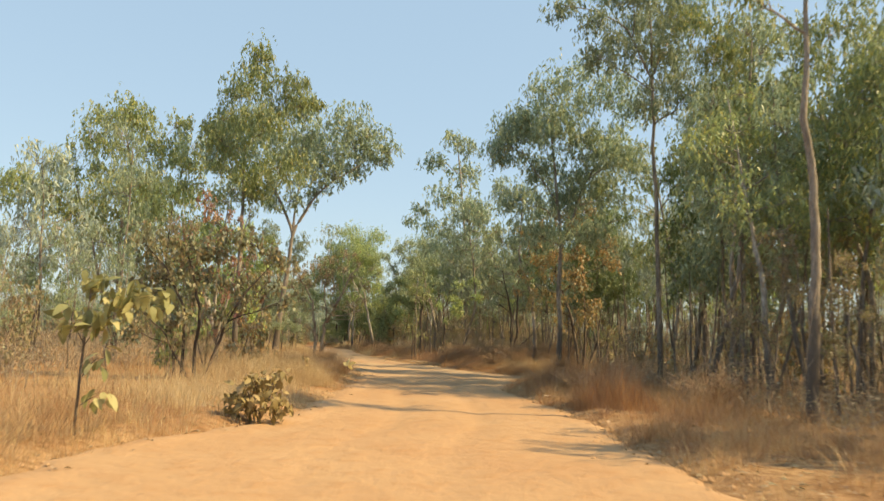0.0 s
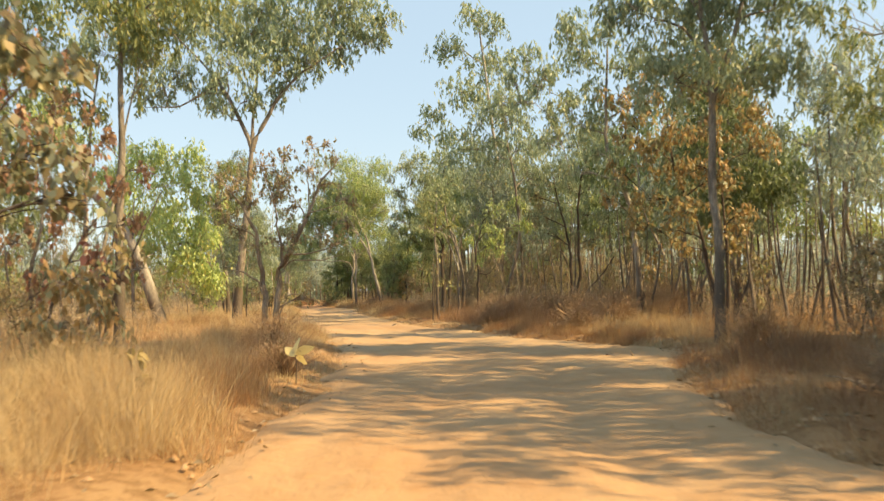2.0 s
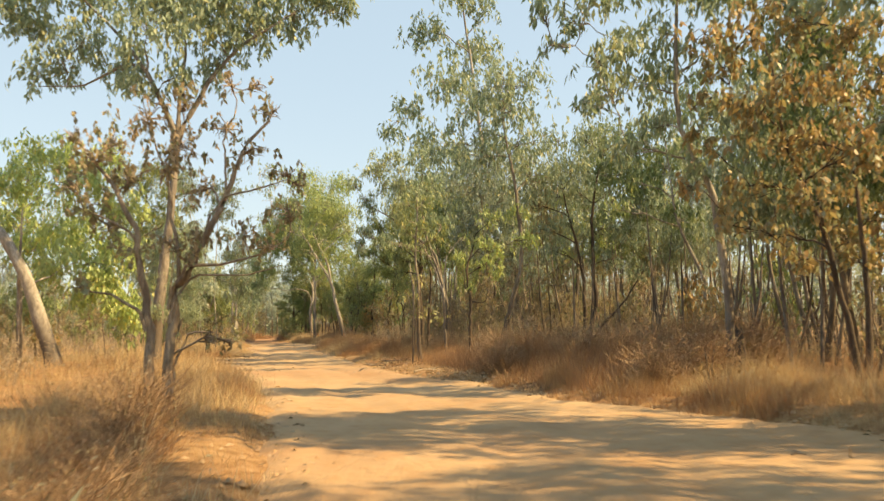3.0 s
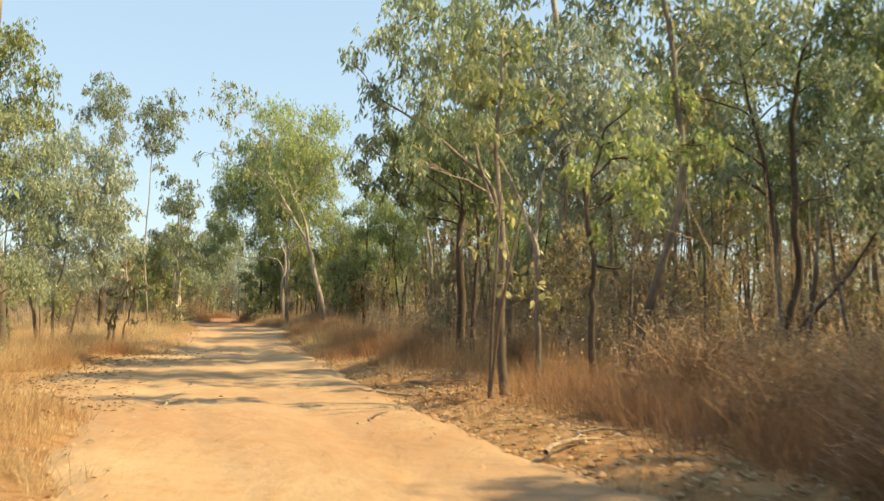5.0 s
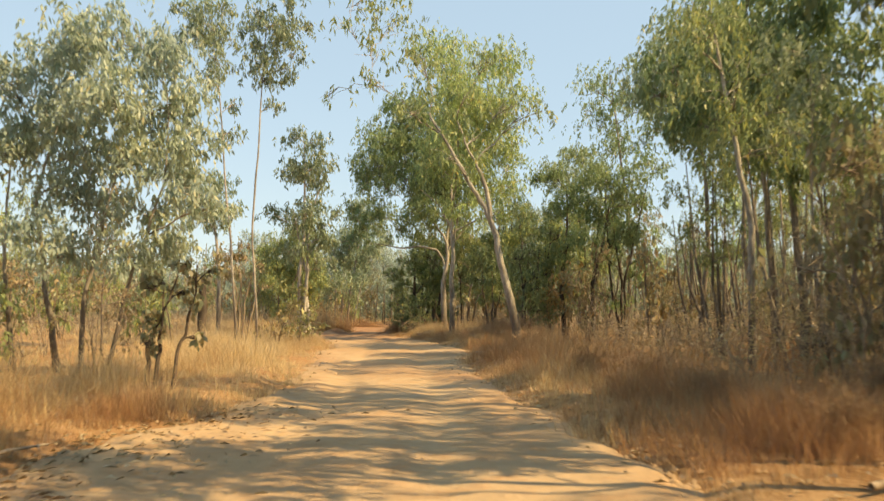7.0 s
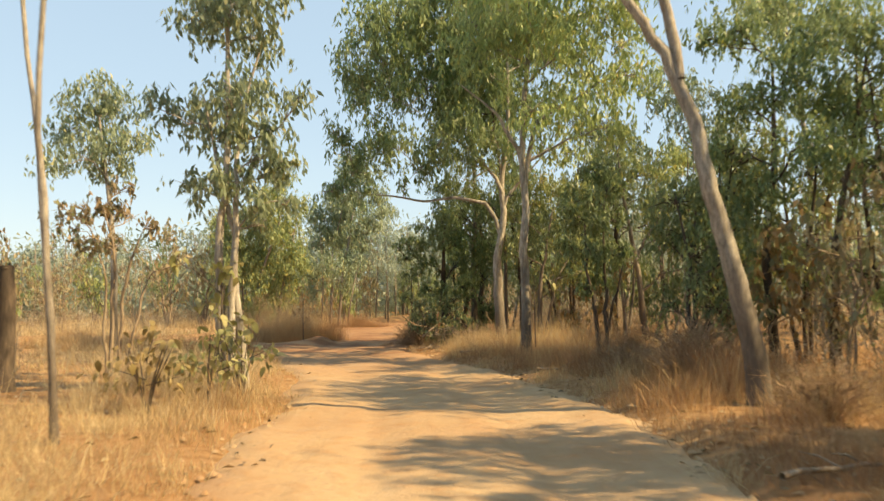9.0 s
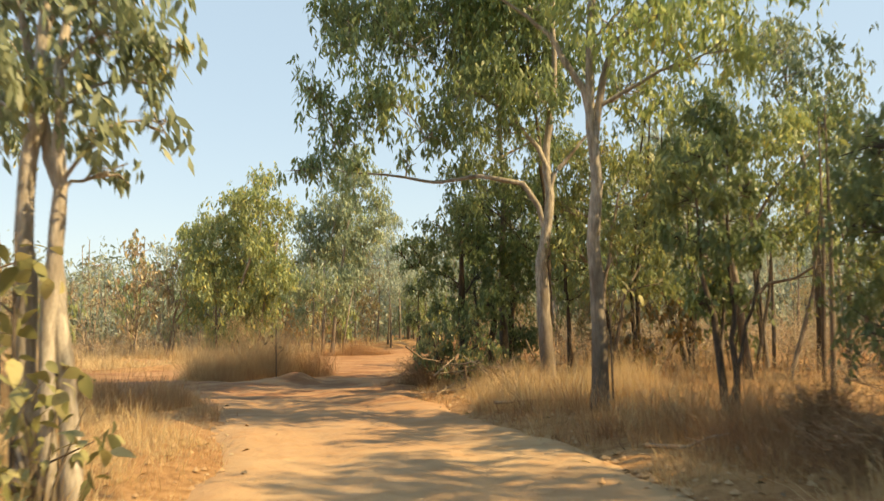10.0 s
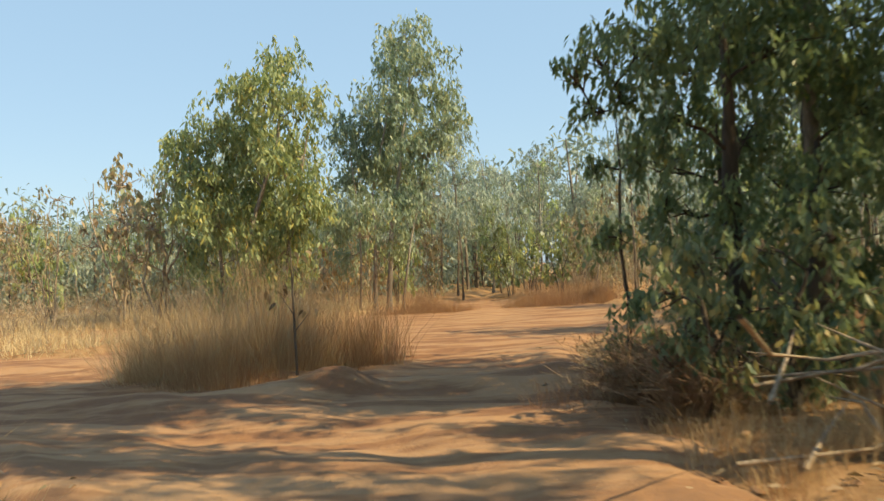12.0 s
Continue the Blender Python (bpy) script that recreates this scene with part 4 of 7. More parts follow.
tree("eucalyptus_tree", 1.51, 75.0, 0, [[(0.0, 0.0, 0, 0.12), (0.03, 0.0, 1.98, 0.09), (-0.24, 0.0, 4.57, 0.06), (-0.55, 0.0, 6.95, 0.03)], [(-0.61, 0.0, 0, 0.05), (-0.62, 0.0, 2.24, 0.031), (-0.74, 0.0, 4.58, 0.013)], [(0.49, 0.0, 0, 0.05), (0.63, 0.0, 2.62, 0.031), (0.9, 0.0, 5.21, 0.013)]],
     [(-2.92, -0.34, 6.92, 0.61), (-2.12, -0.22, 7.47, 0.74), (-0.8, 0.86, 8.05, 0.74), (0.2, 0.27, 7.82, 0.85), (1.43, 0.86, 7.43, 0.85), (-1.65, 0.27, 6.39, 0.74), (-0.43, 0.47, 6.27, 0.85), (0.58, 0.11, 5.63, 0.85), (-2.42, 0.36, 5.75, 0.58), (1.23, -0.71, 5.06, 0.74), (-1.05, 0.71, 5.11, 0.61), (-0.24, -0.76, 4.45, 0.61), (-0.97, 0.14, 8.9, 0.8), (0.53, 0.01, 8.93, 0.8), (-3.29, -0.22, 6.3, 0.34), (0.99, 0.3, 8.35, 0.8), (0.77, -2.12, 7.95, 0.93), (1.49, -0.84, 7.16, 0.8), (-0.32, -0.09, 6.92, 0.8), (0.54, 0.65, 6.57, 0.8), (1.75, 0.8, 6.3, 0.8), (1.61, -0.74, 9.24, 0.93)],
     "broad dark green gum among pale poles", 30, bark=BARK, leaf=DARK_LEAF, length=0.28, width=0.085, cover=2.1, low=0.35)
tree("eucalyptus_tree", -12.2, 64.0, 0, [[(0.0, 0.0, 0, 0.14), (-0.16, 0.0, 2.08, 0.114), (-0.45, 0.0, 3.66, 0.088), (-0.62, 0.0, 5.4, 0.061), (-0.31, 0.0, 7.44, 0.035)]],
     [(-0.08, 0.04, 8.0, 0.75), (0.28, 0.34, 6.99, 0.61), (-0.23, -0.08, 6.33, 0.67), (0.63, -0.05, 7.57, 0.48), (-0.52, 0.32, 5.6, 0.59), (-1.44, 0.44, 6.86, 0.8), (0.07, 0.22, 8.76, 0.59), (1.04, -0.57, 6.22, 0.37), (-0.88, -0.49, 8.21, 0.8)],
     "grey gum with a bent trunk and full olive crown", 31, bark=BARK, leaf=GUM_LEAF, length=0.16, width=0.042, cover=1.9)
tree("eucalyptus_tree", -14.48, 72.0, 0, [[(0.0, 0.0, 0, 0.07), (-0.25, 0.0, 1.72, 0.053), (-0.5, 0.0, 3.74, 0.035), (-0.06, 0.0, 5.54, 0.018)], [(0.52, 0.0, 0, 0.06), (0.49, 0.0, 1.72, 0.045), (1.1, 0.0, 3.96, 0.03), (1.3, 0.0, 5.51, 0.015)], [(-0.98, 0.0, 0, 0.06), (-1.15, 0.0, 2.55, 0.037), (-1.17, 0.0, 4.95, 0.015)], [(1.09, 0.0, 0, 0.05), (1.4, 0.0, 1.72, 0.038), (2.2, 0.0, 3.94, 0.025), (2.28, 0.0, 5.48, 0.013)]],
     [(-0.73, 0.42, 6.65, 0.63), (0.64, -0.46, 6.95, 0.58), (1.13, 0.28, 7.05, 0.63), (2.29, -0.33, 6.46, 0.58), (2.34, 0.72, 5.9, 0.52), (0.05, 0.01, 5.78, 0.63), (1.68, -1.23, 5.54, 0.63), (1.75, 0.37, 5.58, 0.63), (2.9, -0.29, 4.7, 0.45), (-0.95, 0.43, 5.41, 0.58), (0.26, 0.37, 4.75, 0.61), (1.6, -0.31, 4.49, 0.61), (2.14, 0.4, 4.24, 0.52), (-0.27, 0.01, 3.98, 0.52), (0.63, 0.45, 3.66, 0.52), (1.78, 0.14, 3.37, 0.52), (3.09, -0.71, 3.71, 0.36), (3.17, 0.0, 3.46, 0.27), (-1.04, -0.28, 6.09, 0.58), (-1.05, -0.17, 4.56, 0.58), (0.12, 0.27, 2.68, 0.45), (1.57, -0.38, 2.51, 0.45), (2.15, 0.73, 2.82, 0.38), (-0.08, -0.85, 2.83, 0.45)],
     "clump of slender gums with rounded yellowish crown", 32, swell=1.3, bark=PALE_BARK, leaf=HAZE_PALE_LEAF, length=0.2, width=0.055, cover=2.6, low=0.25)
tree("shrub", -10.83, 68.3, 0, [[(0.0, 0.0, 0, 0.03), (-0.04, 0.0, 0.83, 0.022), (0.32, 0.0, 1.46, 0.015), (0.45, 0.0, 1.91, 0.007)], [(0.07, 0.0, 0, 0.03), (0.19, 0.0, 0.92, 0.019), (0.22, 0.0, 1.64, 0.007)], [(0.39, 0.0, 0, 0.025), (0.52, 0.0, 0.75, 0.019), (0.74, 0.0, 1.46, 0.013), (0.77, 0.0, 2.09, 0.006)]],
     [(0.07, -0.25, 1.73, 0.21), (0.0, 0.09, 1.28, 0.21), (-0.07, 0.07, 0.83, 0.16), (0.18, 0.08, 1.83, 0.17), (0.68, 0.11, 1.92, 0.19), (0.83, 0.0, 1.46, 0.17), (0.72, 0.07, 0.92, 0.14), (0.37, 0.18, 2.1, 0.16), (0.45, 0.35, 1.65, 0.17), (1.06, -0.02, 2.0, 0.1), (0.24, -0.12, 1.02, 0.14)],
     "three-stemmed shrub with curled brown and yellow leaves", 33, thick=1.5, bark=DARK_BARK, leaf=MIXED_LEAF, length=0.15, width=0.09, cover=2.2, low=0.2)
tree("eucalyptus_tree", -14.55, 83.3, 0, [[(0.0, 0.0, 0, 0.06), (-0.4, 0.0, 4.67, 0.045), (-0.71, 0.0, 8.54, 0.03), (-1.05, 0.0, 11.09, 0.015)]],
     [(-1.09, -0.88, 11.17, 0.75), (-0.63, -0.83, 9.93, 0.61), (-0.48, 0.29, 7.56, 0.48), (-2.11, 0.33, 11.08, 0.44), (-0.81, 0.22, 12.09, 0.48), (-0.29, 0.35, 8.61, 0.31), (-1.82, -0.19, 11.74, 0.57), (-2.44, 0.28, 10.72, 0.44), (-1.02, 0.24, 11.16, 0.57), (-1.29, 0.13, 9.5, 0.48), (-1.46, -0.28, 12.4, 0.53), (-0.52, 0.15, 10.89, 0.39)],
     "thin pale gum pole with small tufted crown", 34, thick=0.8, bark=PALE_BARK, leaf=BLUE_LEAF, length=0.22, width=0.061, cover=1.9, low=0.5)
tree("eucalyptus_tree", -12.88, 80.4, 0, [[(0.0, 0.0, 0, 0.065), (-0.31, 0.0, 4.69, 0.049), (0.01, 0.0, 8.8, 0.033), (0.12, 0.0, 11.35, 0.016)]],
     [(0.5, -0.88, 11.08, 0.75), (0.04, -0.77, 9.87, 0.57), (0.64, 0.32, 9.92, 0.53), (0.84, 0.33, 11.56, 0.44), (-0.52, 0.18, 11.42, 0.4), (0.31, 0.36, 8.65, 0.31), (-0.19, -0.18, 11.77, 0.53), (0.61, 0.37, 10.99, 0.57), (1.14, 0.17, 10.46, 0.4), (0.13, 0.12, 9.53, 0.44), (0.98, -0.23, 12.2, 0.44), (-0.16, 0.21, 10.72, 0.53), (1.51, 0.49, 11.48, 0.31)],
     "thin pale gum pole leaning apart from its neighbour", 35, thick=0.75, bark=PALE_BARK, leaf=BLUE_LEAF, length=0.22, width=0.061, cover=1.9, low=0.5).scale = (0.9, 0.9, 0.9)
tree("eucalyptus_tree", -4.95, 83.0, 0, [[(0.0, 0.1, 0, 0.13), (-0.07, 0.1, 0.91, 0.118), (-0.3, 0.1, 1.92, 0.106), (-0.49, 0.1, 2.9, 0.093), (-0.62, 0.1, 3.79, 0.081), (-0.9, 0.1, 4.66, 0.069), (-1.54, 0.1, 5.74, 0.057), (-2.05, 0.1, 6.5, 0.045), (-2.91, 0.1, 7.86, 0.033)], [(-0.9, 0.1, 4.66, 0.07), (-1.18, 0.1, 5.72, 0.053), (-1.43, 0.1, 6.38, 0.035), (-2.01, 0.1, 7.71, 0.018)]],
     [(-5.48, 0.13, 11.85, 0.97), (-4.37, 1.88, 11.67, 1.18), (-3.06, -0.15, 9.81, 1.18), (-4.89, -0.44, 8.87, 0.79), (-3.45, -1.23, 7.7, 1.18), (-1.8, -0.6, 8.14, 1.01), (-4.98, -0.01, 10.21, 0.79), (-0.73, -0.62, 9.55, 0.7), (-0.34, 1.31, 8.54, 0.83), (-2.18, -1.05, 6.23, 1.01), (-1.47, 1.32, 7.28, 0.79), (-6.46, 0.2, 8.69, 0.39), (0.68, 0.09, 7.94, 0.53), (-5.73, -0.83, 10.88, 0.66), (-4.88, 0.6, 12.45, 0.61)],
     "gum leaning far over the track on a forked pale trunk", 36, thick=1.2, bark=PALE_BARK, leaf=GUM_LEAF, length=0.26, width=0.074, cover=0.4, low=0.55)
tree("eucalyptus_tree", -8.46, 95.5, 0, [[(0.0, 0.0, 0, 0.11), (-0.05, 0.0, 1.89, 0.096), (-0.04, 0.0, 2.68, 0.083), (0.15, 0.0, 3.84, 0.069), (0.16, 0.0, 4.93, 0.055), (0.36, 0.0, 6.39, 0.041), (0.3, 0.0, 8.95, 0.028)], [(0.01, 0.0, 3.58, 0.045), (-0.36, 0.0, 4.21, 0.038), (-1.25, 0.0, 4.41, 0.032), (-2.16, 0.0, 4.3, 0.025), (-3.07, 0.0, 4.5, 0.018), (-3.9, 0.0, 4.58, 0.011)], [(0.13, 0.0, 4.29, 0.04), (0.64, 0.0, 4.81, 0.025), (1.2, 0.0, 5.42, 0.01)], [(0.1, 0.0, 4.75, 0.04), (-0.66, 0.0, 5.62, 0.025), (-1.63, 0.0, 6.34, 0.01)]],
     [(-4.55, 0.32, 4.75, 0.36), (-4.09, 0.5, 5.3, 0.41), (-3.46, 0.0, 5.7, 0.5), (-2.75, -0.68, 5.81, 0.5), (-4.43, 0.33, 5.86, 0.41), (-4.76, 0.15, 6.46, 0.36), (-2.12, -0.11, 5.31, 0.45), (-1.64, -0.03, 6.05, 0.57), (-3.46, -0.12, 6.51, 0.5), (-0.76, 0.15, 5.3, 0.45), (-4.96, 0.06, 4.67, 0.23), (-3.76, -0.24, 4.54, 0.25), (-0.9, 0.04, 6.31, 0.62), (-0.05, -0.44, 5.89, 0.62), (-2.66, -0.26, 4.75, 0.2), (-2.98, -0.06, 7.36, 0.71), (-1.52, 0.79, 7.93, 0.8), (-0.18, 0.35, 7.92, 0.89), (-3.99, 0.23, 7.56, 0.54), (-2.32, 1.49, 9.5, 0.98), (-0.87, 0.71, 9.56, 1.07), (0.34, 0.17, 9.54, 1.16), (-3.32, -0.1, 8.53, 0.8), (1.13, 1.56, 8.72, 0.98)],
     "big pale-trunked gum with a long limb arching over the track", 37, thick=1.35, swell=1.2, bark=PALE_BARK, leaf=DARK_LEAF, length=0.22, width=0.057, cover=2.0, low=0.35)
tree("eucalyptus_tree", -8.37, 97.5, 0, [[(0.0, 0.0, 0, 0.1), (0.05, 0.0, 2.41, 0.081), (0.0, 0.0, 5.73, 0.062), (-0.29, 0.0, 8.55, 0.044), (-0.39, 0.0, 11.39, 0.025)]],
     [(-1.11, -0.74, 10.61, 1.28), (0.31, 0.67, 10.43, 1.28), (-2.32, 0.12, 10.0, 0.92), (-3.14, -1.98, 9.76, 0.92), (-0.85, 0.43, 9.07, 1.1), (0.74, -0.32, 11.77, 1.28), (-1.83, -0.61, 11.62, 1.1), (-0.14, 0.31, 7.67, 0.92), (-3.2, 0.81, 8.5, 0.92), (-1.62, -0.03, 7.47, 0.81), (-4.05, -1.0, 8.28, 0.66)],
     "gum with pale trunk and dark layered crown behind the arching limb", 38, thick=0.62, swell=1.25, bark=DARK_BARK, leaf=DARK_LEAF, length=0.24, width=0.065, cover=2.4, low=0.4)
tree("eucalyptus_tree", -7.85, 91.8, 0, [[(0.0, 0.0, 0, 0.085), (0.05, 0.0, 1.08, 0.072), (0.03, 0.0, 3.1, 0.059), (0.01, 0.0, 4.85, 0.047), (0.15, 0.0, 7.05, 0.034), (0.39, 0.0, 10.16, 0.021)], [(0.07, 0.0, 4.26, 0.04), (0.4, 0.0, 5.71, 0.03), (1.36, 0.0, 6.26, 0.02), (2.39, 0.0, 6.94, 0.01)], [(0.04, 0.0, 4.85, 0.04), (-0.54, 0.0, 5.9, 0.025), (-1.39, 0.0, 6.67, 0.01)]],
     [(0.11, -1.33, 7.96, 0.93), (1.64, 0.94, 8.6, 0.93), (0.93, -0.58, 7.15, 0.93), (2.43, 0.17, 7.72, 0.72), (2.73, -0.59, 6.63, 0.58), (1.81, 1.94, 6.83, 0.81), (0.47, -0.76, 5.99, 0.72), (-0.64, 0.15, 7.57, 0.81), (2.03, -0.18, 5.46, 0.52), (0.94, 1.22, 5.31, 0.52), (-0.6, 0.28, 9.12, 0.87), (0.57, -1.11, 9.42, 1.01), (2.14, -0.38, 9.18, 0.87), (1.58, -0.92, 10.3, 1.01), (-0.09, -1.01, 10.5, 1.01), (2.87, -0.07, 8.52, 0.58), (0.61, -1.99, 11.13, 1.3), (2.23, 0.92, 12.62, 1.16), (2.8, -1.97, 9.77, 1.01), (-0.5, 0.11, 12.39, 1.16)],
     "tall white-barked gum with sunlit yellow-green crown", 39, thick=1.6, swell=1.25, bark=PALE_BARK, leaf=YELLOW_LEAF, length=0.22, width=0.057, cover=1.7, low=0.4)
tree("eucalyptus_tree", -12.95, 85.5, 0, [[(0.0, 0.0, 0, 0.075), (0.05, 0.0, 1.51, 0.064), (0.09, 0.0, 2.89, 0.052), (0.18, 0.0, 4.31, 0.041), (0.19, 0.0, 5.79, 0.03), (0.11, 0.0, 7.58, 0.019)], [(0.22, 0.0, 0, 0.06), (0.22, 0.0, 1.74, 0.049), (0.25, 0.0, 3.12, 0.037), (0.35, 0.0, 4.79, 0.026), (0.69, 0.0, 5.75, 0.015)], [(0.39, 0.0, 0, 0.065), (0.36, 0.0, 1.73, 0.053), (0.32, 0.0, 2.65, 0.041), (0.02, 0.0, 3.84, 0.028), (-0.3, 0.0, 5.08, 0.016)]],
     [(-0.02, 0.04, 4.25, 0.48), (0.72, -0.22, 3.92, 0.43), (0.3, 0.02, 3.59, 0.35), (0.79, 0.23, 3.73, 0.3), (0.3, -0.74, 3.51, 0.39), (0.17, 1.03, 5.27, 0.56), (0.28, -0.3, 4.89, 0.61), (1.18, -0.11, 3.19, 0.17), (0.76, -0.29, 3.12, 0.26), (-1.0, 0.57, 4.87, 0.56), (0.8, 0.29, 4.44, 0.39), (-0.49, 0.76, 6.58, 0.56), (0.32, 0.5, 6.19, 0.52), (-0.54, 0.1, 3.52, 0.35), (1.15, 0.08, 3.9, 0.22), (0.68, 0.16, 2.85, 0.16), (0.51, -0.58, 6.42, 0.61), (-0.41, -0.03, 6.43, 0.56), (0.73, 0.2, 6.79, 0.48), (0.41, -0.25, 7.48, 0.52), (-0.43, 0.37, 7.8, 0.48), (1.37, -0.12, 4.9, 0.3)],
     "three-stemmed gum beside the track with large drooping leaves", 40, thick=1.3, bark=WHITE_BARK, leaf=BLUE_LEAF, length=0.2, width=0.06, cover=2.1, low=0.4)
tree("eucalyptus_tree", -3.12, 88.5, 0, [[(0.0, 0.0, 0, 0.09), (-0.02, 0.0, 2.36, 0.068), (0.18, 0.0, 4.16, 0.045), (0.14, 0.0, 5.99, 0.022)], [(1.09, 0.0, 0, 0.08), (1.13, 0.0, 1.97, 0.06), (1.57, 0.0, 4.11, 0.04), (1.89, 0.0, 5.91, 0.02)]],
     [(-0.44, 0.41, 6.87, 0.61), (0.66, 1.72, 7.61, 0.73), (1.24, 0.81, 6.65, 0.78), (1.61, -0.86, 6.4, 0.73), (0.23, -0.47, 5.62, 0.73), (-0.24, 0.5, 5.25, 0.54), (1.26, -0.03, 5.08, 0.73), (2.58, 0.95, 5.48, 0.73), (0.16, -1.28, 4.19, 0.61), (2.19, 1.4, 4.17, 0.61), (-0.56, 0.9, 4.45, 0.44), (2.47, -1.15, 6.15, 0.73), (2.53, -0.23, 4.27, 0.73), (-0.28, -0.32, 3.53, 0.49), (-1.05, -0.15, 6.49, 0.37)],
     "dark double-stemmed gum with olive green tiered crown", 41, thick=1.2, bark=DARK_BARK, leaf=DARK_LEAF, length=0.17, width=0.05, cover=2.6, low=0.3)
tree("eucalyptus_tree", -4.17, 97.5, 0, [[(0.0, 0.0, 0, 0.1), (-0.11, 0.0, 2.07, 0.081), (-0.36, 0.0, 3.39, 0.062), (-0.6, 0.0, 4.87, 0.044), (-0.71, 0.0, 6.07, 0.025)], [(-0.24, 0.0, 2.66, 0.06), (0.51, 0.0, 3.81, 0.037), (1.26, 0.0, 4.83, 0.015)]],
     [(-1.22, -0.25, 4.85, 0.74), (-0.16, -0.75, 5.03, 0.83), (-0.55, 0.1, 6.08, 0.74), (0.73, -0.53, 5.48, 0.74), (1.43, 0.13, 4.54, 0.74), (-1.45, 1.56, 4.17, 0.59), (0.3, 0.31, 4.15, 0.65), (2.18, 0.62, 5.81, 0.74), (2.31, -0.64, 3.99, 0.74), (-1.46, -0.58, 2.93, 0.59), (1.2, 0.56, 3.26, 0.65), (2.48, -0.77, 2.58, 0.74)],
     "low crooked gum with wide olive crown", 42, bark=BARK, leaf=GUM_LEAF, length=0.17, width=0.05, cover=2.2, low=0.25)
tree("eucalyptus_tree", -7.36, 96.0, 0, [[(0.0, 0.0, 0, 0.08), (0.04, 0.0, 1.68, 0.06), (0.21, 0.0, 2.72, 0.04), (0.43, 0.0, 3.99, 0.02)], [(0.1, 0.0, 0, 0.05), (0.43, 0.0, 1.94, 0.031), (0.88, 0.0, 2.68, 0.013)]],
     [(-0.66, 0.12, 3.73, 0.44), (-0.08, 0.07, 4.26, 0.46), (0.73, 0.62, 4.58, 0.46), (0.95, -0.02, 3.87, 0.46), (-0.59, -0.56, 2.89, 0.39), (0.24, 0.0, 3.21, 0.46), (0.99, 0.26, 2.93, 0.46), (-0.03, 0.47, 2.28, 0.36), (0.74, 0.74, 2.11, 0.36), (1.01, -0.68, 4.37, 0.46), (0.13, -0.29, 4.85, 0.46), (1.21, -0.07, 2.17, 0.39), (-0.33, 0.35, 4.81, 0.36)],
     "slender gum with open olive crown behind the white gum", 43, bark=BARK, leaf=GUM_LEAF, length=0.165, width=0.045, cover=1.9, low=0.3)
tree("eucalyptus_tree", -19.53, 95.0, 0, [[(0.0, 0.0, 0, 0.12), (-0.06, 0.0, 3.18, 0.09), (-0.26, 0.0, 5.27, 0.06), (-0.45, 0.0, 6.98, 0.03)]],
     [(-1.07, 0.54, 7.14, 0.61), (-0.19, 0.57, 7.41, 0.47), (0.59, 0.0, 6.38, 0.47), (-0.56, -0.72, 5.7, 0.53), (-0.36, 0.43, 5.64, 0.53), (-1.43, 0.17, 6.76, 0.39), (-0.41, -0.09, 7.8, 0.37)],
     "grey-leaved gum with thin open crown", 44, swell=1.5, bark=PALE_BARK, leaf=BLUE_LEAF, length=0.24, width=0.068, cover=2.0)
tree("small_tree", -16.12, 88.0, 0, [[(0.0, 0.0, 0, 0.045), (0.01, 0.0, 1.66, 0.034), (0.07, 0.0, 2.62, 0.022), (-0.14, 0.0, 3.52, 0.011)], [(0.18, 0.0, 0, 0.045), (0.19, 0.0, 1.65, 0.034), (0.49, 0.0, 2.62, 0.022), (0.8, 0.0, 3.23, 0.011)], [(0.31, 0.0, 0, 0.035), (0.56, 0.0, 1.65, 0.026), (0.82, 0.0, 2.17, 0.018), (1.45, 0.0, 2.34, 0.009)], [(-0.05, 0.0, 0, 0.035), (-0.05, 0.0, 2.01, 0.022), (-0.41, 0.0, 3.08, 0.009)]],
     [(-0.29, 0.25, 3.56, 0.37), (0.11, 0.71, 3.42, 0.3), (-0.07, 0.38, 2.74, 0.37), (-0.12, -0.43, 2.85, 0.37), (0.88, -0.14, 3.04, 0.22), (1.03, 0.13, 2.26, 0.13), (-0.77, -0.02, 3.35, 0.42), (0.13, 0.32, 3.93, 0.25)],
     "dark many-stemmed small tree with curled brown leaves", 45, bark=DRY_TWIG, leaf=DRY_LEAF, length=0.18, width=0.074, cover=1.6, low=0.25)
